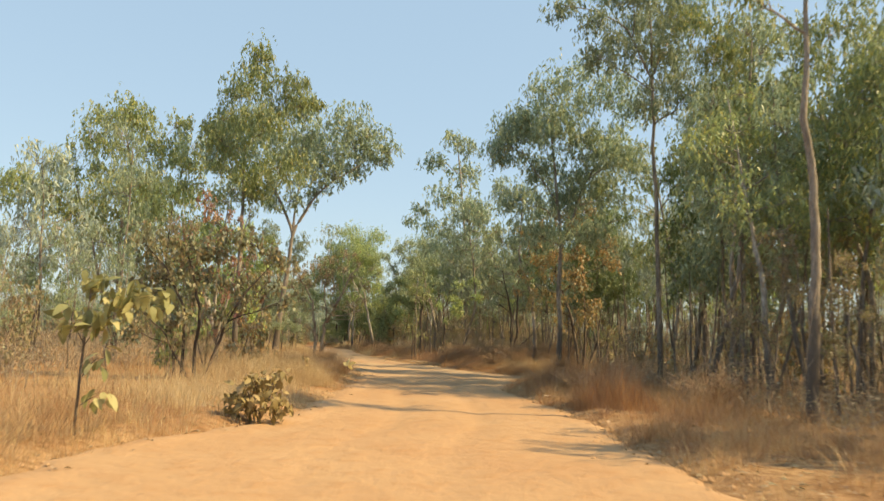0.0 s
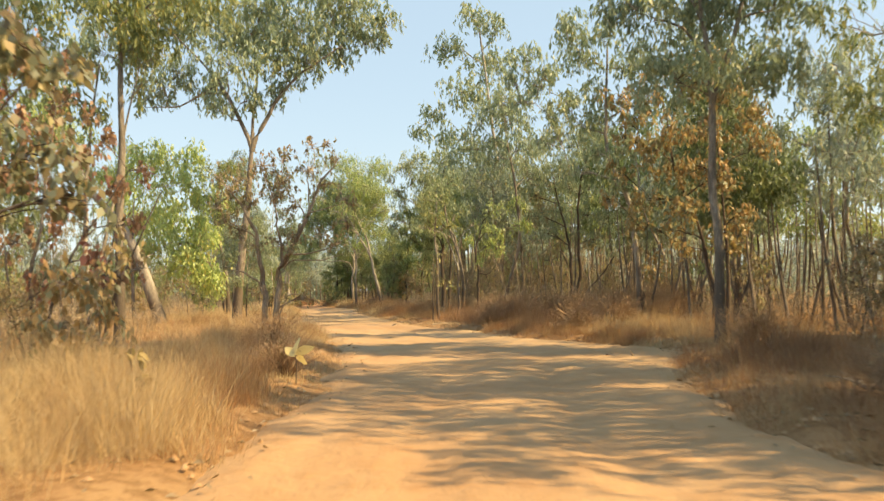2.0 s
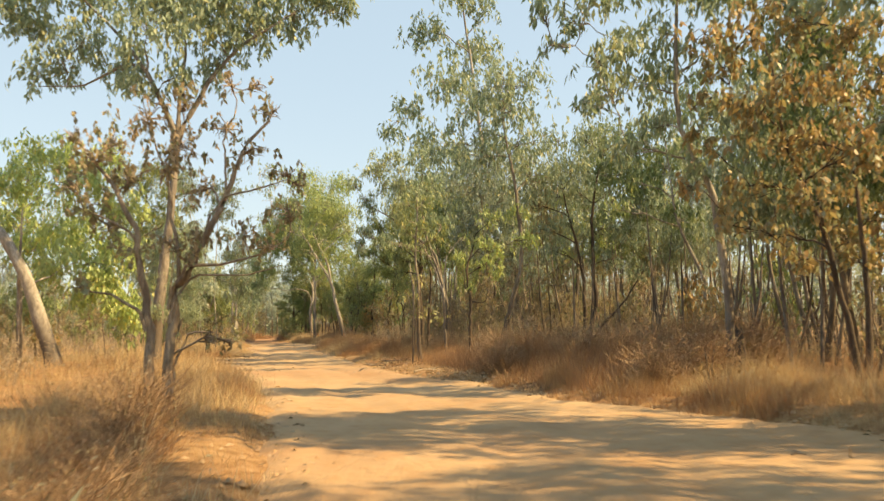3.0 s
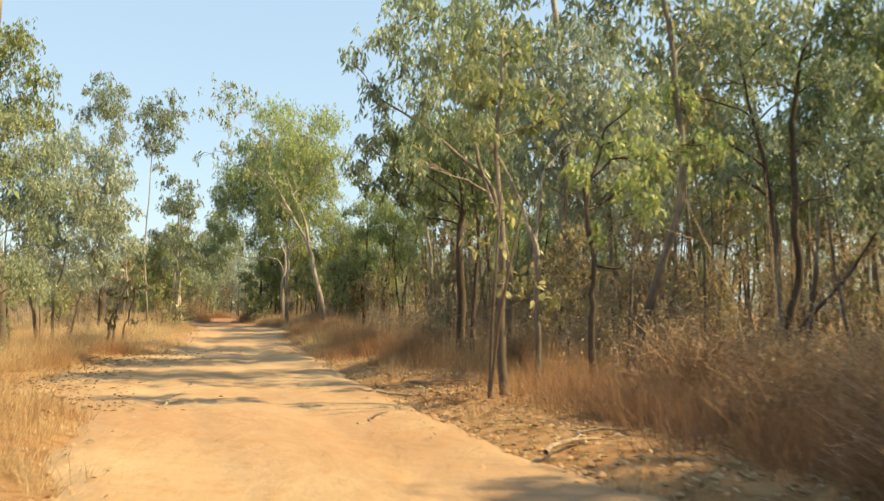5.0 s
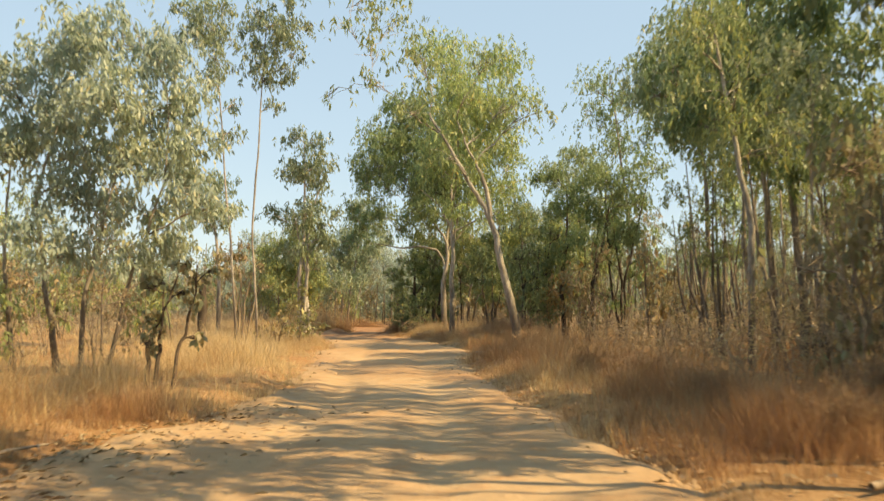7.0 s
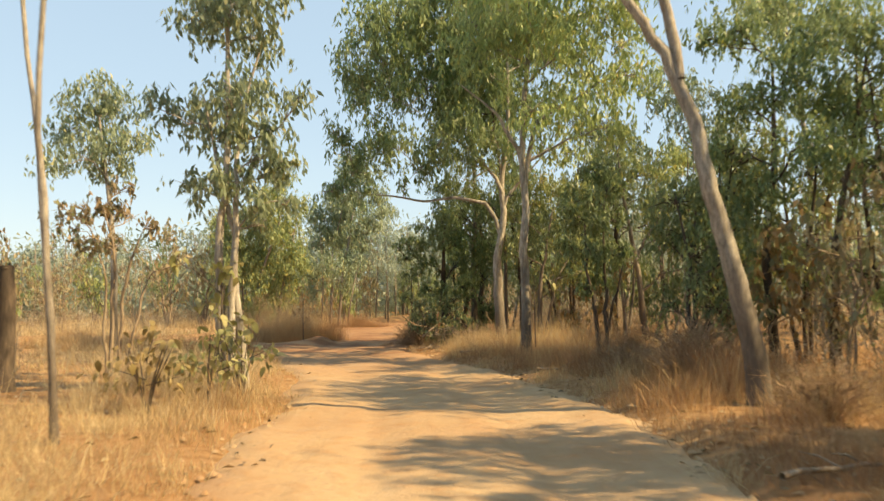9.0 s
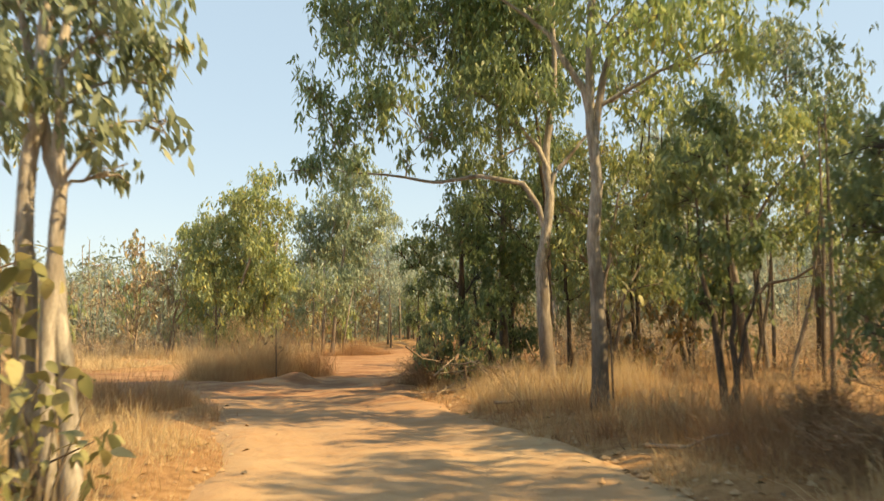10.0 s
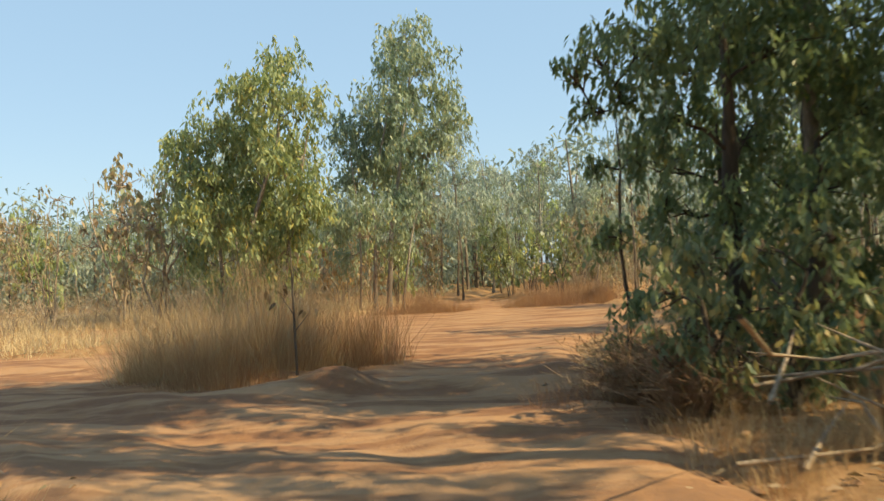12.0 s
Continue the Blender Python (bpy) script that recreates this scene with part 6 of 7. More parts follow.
def plant(kinds, x, y, scale, rng, weights=None):
    """Stands one of the kinds at a place, turned and sized at random."""
    ob = kinds[rng.choice(len(kinds), p=weights)]
    z = float(ground_z(np.array(x), np.array(y)))
    m = pose(x, y, z, rng.normal(0, 1.5), rng.normal(0, 1.5), rng.uniform(0, 360)) @ Matrix.Diagonal((scale, scale, scale * rng.uniform(0.9, 1.12), 1))
    if ob.name in used:
        return copy_thing(ob, m)
    used.add(ob.name)
    ob.matrix_basis = m
    return ob


def fill(kinds, count, xr, yr, near, far, scales, seed, weights=None, gap=1.4, skip=()):
    """Scatters plants between near and far metres off the sand inside a stretch of the plan."""
    rng = np.random.default_rng(seed)
    placed = []
    for _ in range(count * 30):
        if len(placed) >= count:
            break
        x, y = rng.uniform(*xr), rng.uniform(*yr)
        d = float(off_road(np.array(x), np.array(y)))
        if any(a < x < b and c < y < e for a, b, c, e in skip):
            continue
        if not near < d < far or any((x - a) ** 2 + (y - b) ** 2 < gap * gap for a, b in placed):
            continue
        placed.append((x, y))
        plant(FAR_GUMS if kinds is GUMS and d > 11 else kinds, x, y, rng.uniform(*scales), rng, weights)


# right of the track: a close stand of poles
RIGHT = [0.22, 0.16, 0.2, 0.04, 0.14, 0.24]
fill(GUMS, 46, (4, 24), (8, 60), 5.0, 22, (0.8, 1.25), 1, RIGHT, skip=[(-3, 13, 45, 60), (2, 11, 28, 46), (6, 11, 11, 21)])
fill(GUMS, 6, (10, 18), (15, 25), 7.0, 20, (0.85, 1.15), 19, [0.2, 0.3, 0.2, 0.2, 0.05, 0.05])
fill(GUMS, 40, (-4, 22), (58, 100), 6.5, 24, (0.7, 1.0), 2, RIGHT, skip=[(-3, 11, 57, 62), (-7, 8, 86, 98)])
fill(FAR_GUMS, 14, (9, 22), (50, 80), 6.0, 30, (0.8, 1.15), 18, RIGHT)
fill(SAPLINGS, 60, (0, 22), (12, 100), 4.0, 18, (0.7, 1.2), 3, [0.42, 0.4, 0.18], skip=[(-7, 1, 88.5, 98), (-1, 12, 36, 57)])
fill(SHRUBS, 44, (-5, 20), (14, 96), 3.5, 14, (0.7, 1.2), 4, [0.3, 0.28, 0.04, 0.38], skip=[(-1, 8, 43, 57), (-7, 4, 77, 98)])
# darker gums that shade the verges and the clearing: x, y, height, where the crown begins, leafiness, leaves where they differ
SHADE_GUMS = [(0.6, 97.6, 13.5, 0.62, 1.0), (1.2, 84.6, 10.5, 0.66, 1.7), (2.1, 79.0, 9.6, 0.62, 1.5), (2.6, 82.0, 11.0, 0.66, 1.5),
              (9.8, 45.2, 9.0, 0.4, 1.6), (10.6, 48.4, 9.5, 0.4, 1.6), (15.0, 28.4, 10.0, 0.4, 1.4),
              (11.5, 30.5, 12.0, 0.3, 1.9), (10.9, 34.0, 11.0, 0.3, 1.5), (13.2, 33.0, 12.0, 0.3, 1.9), (2.6, 63.8, 8.5, 0.5, 1.0, HAZE_PALE_LEAF), (4.3, 64.2, 9.0, 0.42, 1.2, HAZE_PALE_LEAF), (9.5, 66.0, 11.0, 0.4, 1.6), (12.0, 63.5, 11.0, 0.4, 1.6), (15.5, 33.0, 11.0, 0.55, 1.2), (-1.6, 100.4, 8.8, 0.35, 1.0, BLUE_LEAF), (-3.8, 104.6, 8.4, 0.35, 1.0, HAZE_PALE_LEAF),
              (2.4, 57.0, 11.5, 0.62, 0.85, BLUE_LEAF)]
for k, (x, y, tall, first, leafy, *other) in enumerate(SHADE_GUMS):
    shade_rng = np.random.default_rng(60 + k)
    shade_trunks, shade_clumps = random_gum(shade_rng, tall, 2.0, 0.10, 15, first, 1.05)
    tree("eucalyptus_tree", x, y, 0, shade_trunks, shade_clumps, "full-crowned gum with a slender brown trunk", 160 + k, BARK, other[0] if other else (DARK_LEAF, BLUE_LEAF)[k % 2], cover=0.75 * leafy, length=0.24, width=0.07, low=0.4)
# dense low dark trees behind the verge before the clearing: x, y, height
for k, (x, y, tall) in enumerate([(-3.6, 89.8, 4.8), (-4.7, 88.0, 3.8), (-2.0, 90.4, 6.0), (-0.9, 88.2, 6.6), (-6.2, 100.2, 7.6), (-4.6, 101.4, 7.0)]):
    bush_rng = np.random.default_rng(80 + k)
    bush_trunks, bush_clumps = random_gum(bush_rng, tall, 1.15, 0.06, 15, 0.22, 0.62, 3)
    tree("small_tree", x, y, 0, bush_trunks, bush_clumps, "dense dark olive small tree with several crooked stems", 180 + k, DARK_BARK, (GUM_LEAF, DARK_LEAF)[k % 2], cover=0.85, length=0.17, width=0.05, low=0.2)
# grey-brown twiggy thickets between the poles: x, y, scale
thicket_rng = np.random.default_rng(91)
thicket_trunks, thicket_clumps = random_gum(thicket_rng, 3.6, 1.1, 0.035, 16, 0.2, 0.6, 4)
THICKET = tree("thicket_shrub", 3.6, 58.2, 0, thicket_trunks, thicket_clumps, "bare grey-brown thicket shrub of many thin twigs", 191, DRY_TWIG, THICKET_LEAF, category="shrub", group="twiggy thicket among the gums", cover=0.16, length=0.12, width=0.04, twigs=12, low=0.2)
for k, (x, y, size) in enumerate([(7.2, 59.6, 0.8), (4.6, 60.8, 0.7), (2.2, 58.4, 0.6), (6.6, 62.8, 0.9), (9.4, 60.6, 0.9), (3.0, 61.6, 0.7), (1.0, 64.8, 0.75), (2.0, 67.6, 0.8), (0.2, 69.2, 0.75)]):
    copy_thing(THICKET, pose(x, y, 0, 0, 0, 97 * k) @ Matrix.Diagonal((size, size, size, 1)))
# left of the track: more open
fill(GUMS, 26, (-34, -8), (26, 70), 7.0, 26, (0.75, 1.1), 5, skip=[(-19, -7.2, 38.5, 62)])
fill(GUMS, 14, (-36, -14), (66, 92), 7.0, 24, (0.6, 0.85), 6)
fill(SAPLINGS, 26, (-30, -6), (22, 92), 4.0, 18, (0.7, 1.2), 7, skip=[(-19, -7.2, 38.5, 62)])
fill(SHRUBS, 22, (-28, -6), (22, 92), 3.0, 14, (0.7, 1.2), 8, skip=[(-19, -7.2, 38.5, 62)])
# round the clearing
fill(SHRUBS, 26, (-56, -24), (108, 132), 1.0, 40, (1.0, 1.9), 9, [0.3, 0.1, 0.3, 0.3])
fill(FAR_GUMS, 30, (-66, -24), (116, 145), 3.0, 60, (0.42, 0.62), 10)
fill(FAR_GUMS, 24, (-9, 16), (100, 130), 2.5, 24, (0.6, 0.85), 11)
fill(GUMS, 8, (-3, 12), (70, 84), 5.0, 12, (0.6, 0.8), 14, skip=[(-3, 3, 76, 84)])
fill(SHRUBS, 8, (-7, 6), (86, 104), 2.5, 8, (0.8, 1.3), 15, [0.3, 0.2, 0.3, 0.2], skip=[(-8, 1, 89, 98)])
fill(FAR_GUMS, 9, (-20, -11), (125, 134), -0.3, 60, (0.5, 0.8), 16)
fill(SHRUBS, 12, (-21, -9), (121, 128), 0.6, 60, (0.9, 1.5), 17)
fill(SAPLINGS, 16, (-26, 10), (108, 135), 1.5, 24, (0.7, 1.1), 12)
fill(FAR_GUMS, 46, (-36, 6), (122, 150), 1.5, 60, (0.5, 0.9), 13, skip=[(-36, -33.5, 129, 132)])


def far_woods():
    """Distant bush all round, as one mass of small trees."""
    rng = np.random.default_rng(77)
    wood, crown = Geo(), Geo()
    n = 0
    while n < 1150:
        x, y = rng.uniform(-110, 80), rng.uniform(-70, 190)
        d = float(off_road(np.array(x), np.array(y)))
        inside = (-38 < x < 26 and 4 < y < 130) or (-64 < x < 20 and 90 < y < 134)
        if inside or d < 2.5:
            continue
        n += 1
        h = rng.uniform(5, 9)
        lean = rng.normal(0, 0.3, 2)
        pts = [(x, y, -0.2), (x + lean[0], y + lean[1], h * 0.5), (x + 2 * lean[0], y + 2 * lean[1], h)]
        tube(wood, pts, [0.12, 0.09, 0.03], 4)
        for _ in range(5):
            c = np.array([x, y, h * rng.uniform(0.06, 1.0)]) + rng.normal(0, 1.0, 3) * [1, 1, 0.3]
            seen = y > 20
            leaves(crown, c + rng.normal(0, 0.7, (64 if seen else 16, 3)), rng, 0.5 if seen else 0.9, 0.2 if seen else 0.36, 0.7, 0.7, True)
    for _ in range(300):
        x, y, h = rng.uniform(-85, 40), rng.uniform(136, 168), rng.uniform(4, 8)
        tube(wood, [(x, y, -0.2), (x, y, h * 0.5), (x, y, h)], [0.10, 0.08, 0.03], 4)
        for _ in range(6):
            c = np.array([x, y, h * rng.uniform(0.05, 1.0)]) + rng.normal(0, 1.1, 3) * [1, 1, 0.3]
            leaves(crown, c + rng.normal(0, 0.75, (64, 3)), rng, 0.55, 0.22, 0.7, 0.7, True)
    ob = tagged(new("far_woods"), "distant olive green gum woodland all round the track", "woodland", kind="stuff")
    part("trunkwood", wood.mesh("trunkwood", BARK, True), ob)
    part("foliage", crown.mesh("foliage", HAZE_PALE_LEAF), ob)



far_woods()


def undergrowth():
    """Thickets of thin stems, twigs and dry leaves under the trees, too many to count."""
    rng = np.random.default_rng(31)
    wood, dry = Geo(), Geo()
    n = 7600
    x, y = rng.uniform(-44, 24, n * 5), rng.uniform(14, 140, n * 5)
    d = off_road(x, y)
    right = x > edges(y)[1]
    ok = (d > np.where(right, 3.5, 6.0)) & (d < np.where(right, 18, 30)) & (wave(x, y, 2.6, 12.0) + rng.normal(0, 0.5, len(x)) > np.where(right, -0.5, 0.3)) & ((y < 96) | right | (d > 5))
    ok &= ~((x > -8) & (x < 0) & (y > 88.5) & (y < 97.5)) & ~((x > 2) & (x < 12) & (y > 36) & (y < 46))
    for px, py in zip(x[ok][:n], y[ok][:n]):
        bare = rng.uniform() < 0.14
        h = rng.uniform(1.5, 3.3) if bare else rng.uniform(0.4, 1.0) * (1.15 + 0.6 * float(wave(np.array(px), np.array(py), 1.9, 15.0)))
        lean = rng.normal(0, 0.2, 2) * h
        z = float(ground_z(np.array(px), np.array(py)))
        foot = np.array([px, py, z])
        top = foot + [lean[0], lean[1], h]
        tube(wood, [foot - [0, 0, 0.1], foot + [lean[0] * 0.35, lean[1] * 0.35, h * 0.5], top], [0.012, 0.009, 0.003], 3)
        for k in range(4):
            o = foot + (top - foot) * (0.15 + 0.2 * k)
            tube(wood, [o, o + rng.normal(0, 0.3, 3) * [1, 1, 0.3] + [0, 0, 0.3]], [0.007, 0.003], 3)
        if not bare:
            leaves(dry, foot + (top - foot) * rng.uniform(0.3, 1.1, (28, 1)) + rng.normal(0, 0.24, (28, 3)), rng, 0.075, 0.034, 0.4, 0.8, True)
    poles = Geo()
    n = 400
    x, y = rng.uniform(-6, 26, n * 6), rng.uniform(18, 104, n * 6)
    d = off_road(x, y)
    ok = (x > edges(y)[1]) & (d > 6) & (d < 26)
    for px, py in zip(x[ok][:n], y[ok][:n]):
        tall, lean = rng.uniform(2.8, 5.4), rng.normal(0, 0.45, 2)
        z = float(ground_z(np.array(px), np.array(py)))
        tube(poles, [(px, py, z - 0.1), (px + lean[0] * 0.7, py + lean[1] * 0.7, z + tall * 0.5), (px + lean[0], py + lean[1], z + tall)], [0.055, 0.042, 0.013], 5)
    ob = tagged(new("undergrowth"), "thicket of thin grey-brown stems with dry leaves under the gums", "undergrowth", kind="stuff")
    part("stemwork", wood.mesh("stemwork", DRY_TWIG), ob)
    part("polewood", poles.mesh("polewood", POLE_BARK, True), ob)
    part("dry_foliage", dry.mesh("dry_foliage", THICKET_LEAF), ob)


undergrowth()


# ---------------------------------------------------------------- grass
# thick tussocks and russet grass mounds: x, y, half-sizes, height, tone
ISLANDS = [(-17.0, 102.2, 1.25, 1.1, 2.0, 0.32), (-15.9, 102.8, 0.9, 0.9, 2.2, 0.45), (-17.7, 102.0, 0.8, 0.8, 1.7, 0.25), (-15.1, 103.2, 0.6, 0.6, 1.6, 0.6), (-3.7, 25.4, 1.0, 1.6, 0.8, 0.2), (-4.6, 28.0, 1.2, 1.5, 0.9, 0.25), (-5.7, 26.4, 1.3, 1.6, 0.9, 0.15), (-3.3, 28.3, 0.6, 1.2, 0.65, 0.6), (-6.2, 29.6, 1.4, 1.5, 0.9, 0.2), (-4.9, 31.3, 1.1, 1.2, 0.75, 0.45), (4.6, 40.0, 1.0, 0.9, 0.6, 0.15), (5.6, 41.6, 1.1, 0.9, 0.65, 0.2), (4.2, 42.6, 0.8, 0.9, 0.6, 0.45), (1.9, 50.4, 0.9, 1.3, 0.95, 0.8), (2.5, 52.8, 1.2, 1.2, 1.05, 0.8), (1.5, 48.2, 0.6, 1.0, 0.75, 0.85), (-16.4, 101.2, 0.8, 0.4, 0.8, 0.6),
           (-16.6, 117.2, 1.7, 0.9, 0.9, 0.75), (-12.2, 118.0, 1.9, 1.2, 0.95, 0.75), (-11.6, 98.6, 0.7, 0.6, 0.8, 0.85),
           (2.6, 47.2, 1.5, 1.5, 1.05, 0.75), (4.3, 45.6, 1.6, 1.6, 1.1, 0.85), (3.6, 49.6, 1.6, 1.2, 0.9, 0.7), (1.0, 51.0, 0.9, 0.8, 0.6, 0.6),
           (-1.6, 60.2, 0.9, 1.2, 0.75, 0.7), (-2.2, 64.0, 0.8, 1.3, 0.75, 0.75), (-2.9, 67.5, 0.8, 1.4, 0.7, 0.65), (-5.4, 84.5, 0.7, 1.2, 0.85, 0.75), (-6.4, 88.0, 0.7, 1.0, 0.8, 0.8), (-8.3, 93.4, 1.5, 1.5, 0.7, 0.22), (-7.3, 95.6, 1.4, 1.1, 0.7, 0.2), (-9.3, 95.4, 0.9, 1.0, 0.6, 0.3), (5.4, 31.4, 1.0, 1.2, 0.6, 0.75), (3.5, 40.8, 1.0, 0.8, 0.6, 0.5), (5.6, 40.0, 1.2, 0.8, 0.55, 0.3), (2.4, 43.4, 0.6, 1.3, 0.65, 0.65), (4.5, 19.5, 0.9, 0.9, 1.0, 0.8), (-15.9, 93.6, 0.9, 1.3, 0.8, 0.7), (-18.4, 95.6, 1.5, 0.9, 0.65, 0.5), (-21.2, 97.6, 1.6, 0.9, 0.7, 0.45), (-23.6, 99.6, 1.6, 1.0, 0.7, 0.4), (-9.9, 61.0, 0.5, 2.2, 0.5, 0.5), (-9.9, 65.5, 0.5, 1.2, 0.55, 0.75),
           (-4.3, 35.0, 0.6, 1.2, 0.75, 0.8), (-3.6, 31.5, 0.4, 1.1, 0.6, 0.75), (3.9, 38.5, 0.7, 1.0, 0.6, 0.55), (-4.6, 43.0, 0.4, 1.5, 0.55, 0.7)]


def grass():
    """Dry grass in tufts: tall and close beside the sand, thinner under the trees."""
    rng = np.random.default_rng(5)
    geo = Geo()

    def blades(tx, ty, per, height, tone, spread, width, bend=0.62):
        """Bent blades of tufts at tx, ty."""
        n = len(tx)
        x0 = np.repeat(tx, per) + rng.normal(0, spread, n * per)
        y0 = np.repeat(ty, per) + rng.normal(0, spread, n * per)
        z0 = ground_z(x0, y0)
        h = np.repeat(height, per) * rng.uniform(0.55, 1.15, n * per)
        a = np.arctan2(y0 - np.repeat(ty, per), x0 - np.repeat(tx, per)) + rng.normal(0, 1.0, n * per)
        out = h * (0.12 + np.abs(rng.normal(0, bend, n * per)) * np.repeat(rng.uniform(0.5, 1.7, n), per))
        kink = rng.uniform(0.25, 0.5, n * per)
        ux, uy = np.cos(a), np.sin(a)
        w = width * rng.uniform(0.7, 1.4, n * per)
        b = rng.uniform(0, 2 * np.pi, n * per)
        sx, sy = np.cos(b) * w / 2, np.sin(b) * w / 2
        v = np.stack([
            np.stack([x0 - sx, y0 - sy, z0 - 0.03], -1), np.stack([x0 + sx, y0 + sy, z0 - 0.03], -1),
            np.stack([x0 + ux * out * kink + sx * 0.8, y0 + uy * out * kink + sy * 0.8, z0 + h * 0.6], -1),
            np.stack([x0 + ux * out * kink - sx * 0.8, y0 + uy * out * kink - sy * 0.8, z0 + h * 0.6], -1),
            np.stack([x0 + ux * out, y0 + uy * out, z0 + h], -1)], 1)
        k = 5 * np.arange(n * per)[:, None]
        t = np.repeat(np.clip(np.repeat(tone, per) + rng.normal(0, 0.07, n * per), 0, 1), 5)
        if width > 0.01:
            geo.add(v[:, [0, 1, 4]].reshape(-1, 3), 3 * np.arange(n * per)[:, None] + [0, 1, 2], t.reshape(-1, 5)[:, :3].ravel())
            return
        straight = v[::2]
        geo.add(straight[:, [0, 1, 4]].reshape(-1, 3), 3 * np.arange(len(straight))[:, None] + [0, 1, 2], t.reshape(-1, 5)[::2, :3].ravel())
        v, t = v[1::2], t.reshape(-1, 5)[1::2].ravel()
        k = 5 * np.arange(len(v))[:, None]
        base = geo.count
        geo.add(v.reshape(-1, 3), k + [0, 1, 2, 3], t)
        geo.f[3].append(base + k + [3, 2, 4])

    def band(count, xr, yr, near, far, per, hr, spread, width):
        x, y = rng.uniform(*xr, count * 6), rng.uniform(*yr, count * 6)
        d = off_road(x, y)
        ok = (d > near) & (d < far) & (wave(x, y, 1.1, 8.0) + 0.6 * wave(x, y, 0.4, 2.0) + rng.normal(0, 0.35, len(x)) > np.where(x > edges(y)[1], -0.5, -0.2))
        # trodden ground under the gums by the bend
        bare = (x > edges(y)[1]) & (d < 1.5) & (y > 46) & (y < 58) & (rng.uniform(0, 1, len(x)) < 0.75)
        ok &= ~bare
        x, y, d = x[ok][:count], y[ok][:count], d[ok][:count]
        right = x > edges(y)[1]
        # deeper russet at x 0-9, y 42-52: tree shade put into the grass tone
        tone = np.where(right, 0.58, 0.32) + 0.30 * wave(x, y, 2.2, 7.0) + 0.22 * wave(x, y, 0.5, 6.0) + rng.normal(0, 0.15, len(x)) + np.where((x > 0) & (x < 9) & (y > 42) & (y < 52), 0.35, 0) - np.where((y > 104) & (x < -17), 0.25, 0) - np.where(~right & (y > 66) & (y < 92), 0.30, 0) - np.where(right & (y > 90) & (y < 99) & (x < -4), 0.22, 0)
        h = rng.uniform(*hr, len(x)) * np.clip(0.62 + 0.45 * wave(x, y, 1.3, 9.0) + 0.5 * wave(x, y, 0.38, 13.0), 0.18, 1.55) * np.clip(0.4 + d * 0.45, 0.35, 1)
        blades(x, y, per, h, tone, spread, width)

    band(7400, (-16, 7), (4, 100), -0.1, 3.4, 26, (0.22, 1.0), 0.11, 0.006)
    band(4200, (-22, 12), (4, 112), 2.5, 9.0, 15, (0.35, 0.95), 0.24, 0.011)
    band(2800, (-46, 24), (6, 128), 8.0, 30, 8, (0.4, 0.85), 0.35, 0.026)
    band(1500, (-60, 20), (98, 150), 0.4, 30, 10, (0.4, 0.8), 0.3, 0.03)
    band(1700, (-38, -18), (106, 124), 0.1, 16, 12, (0.4, 0.65), 0.3, 0.02)
    for cx, cy, rx, ry, top, tone in ISLANDS:
        n = int(260 * rx * ry)
        a, r = rng.uniform(0, 2 * np.pi, n), np.sqrt(rng.uniform(0, 1, n))
        x, y = cx + rx * r * np.cos(a), cy + ry * r * np.sin(a)
        lumps = np.clip(0.8 + 0.55 * wave(x, y, 0.3, cx) + 0.25 * wave(x, y, 0.12, cy), 0.25, 1.45)
        h = top * (1.08 - 0.6 * r**2) * lumps * rng.uniform(0.35, 1.2, n)
        blades(x, y, 19, h, np.full(n, tone) + 0.12 * wave(x, y, 0.4, cy) + rng.normal(0, 0.13, n), 0.1, 0.0048, 0.42)
    return tagged(new("grass", geo.mesh("grass", GRASS)), "tall dry straw-coloured and russet grass beside the track", "grass", kind="stuff")


grass()


# ---------------------------------------------------------------- broad-leaved saplings, stump, brush and litter
def broad_leaf_mesh(name, material, seed):
    """One large leaf along +x, folded at the midrib, with a wavy rim and a drooping tip."""
    rng = np.random.default_rng(seed)
    n = 6
    t = np.linspace(0, 1, n)
    half = 0.25 * np.sin(np.pi * t**0.8) ** 0.8 + 0.01
    droop = -0.34 * t**2
    rows = []
    for k in range(n):
        w = half[k] * rng.uniform(0.88, 1.1)
        rows += [(t[k], -w, droop[k] + 0.10 * w + rng.normal(0, 0.015)), (t[k], 0, droop[k]), (t[k], w, droop[k] + 0.10 * w + rng.normal(0, 0.015))]
    quads = [(3 * k + j, 3 * k + 3 + j, 3 * k + 4 + j, 3 * k + 1 + j) for k in range(n - 1) for j in (0, 1)]
    geo = Geo()
    geo.add(rows, quads)
    return geo.mesh(name, material, True)


def broad_material(name, stops):
    """A large leaf: its own tint, dry brown blotches and paler veins."""
    M = Mat(name)
    info = M.t.nodes.new("ShaderNodeObjectInfo")
    tc = M.t.nodes.new("ShaderNodeTexCoord").outputs["Object"]
    c = M.ramp(info.outputs["Random"], stops)
    blot = M.noise(tc, 5.0, 5.0, 0.7)
    c = M.mix(M.ramp(blot, [(0.56, (0.0,)), (0.74, (0.7,))]), c, (0.22, 0.125, 0.06))
    M.link(c, M.bsdf.inputs["Base Color"])
    M.bsdf.inputs["Roughness"].default_value = 0.6
    M.bump(blot, 0.4, 0.02)
    tr = M.node("ShaderNodeBsdfTranslucent")
    M.link(c, tr.inputs["Color"])
    ms = M.node("ShaderNodeMixShader", Fac=0.3)
    M.link(M.bsdf.outputs[0], ms.inputs[1])
    M.link(tr.outputs[0], ms.inputs[2])
    M.link(ms.outputs[0], M.t.nodes["Material Output"].inputs[0])
    return M.m


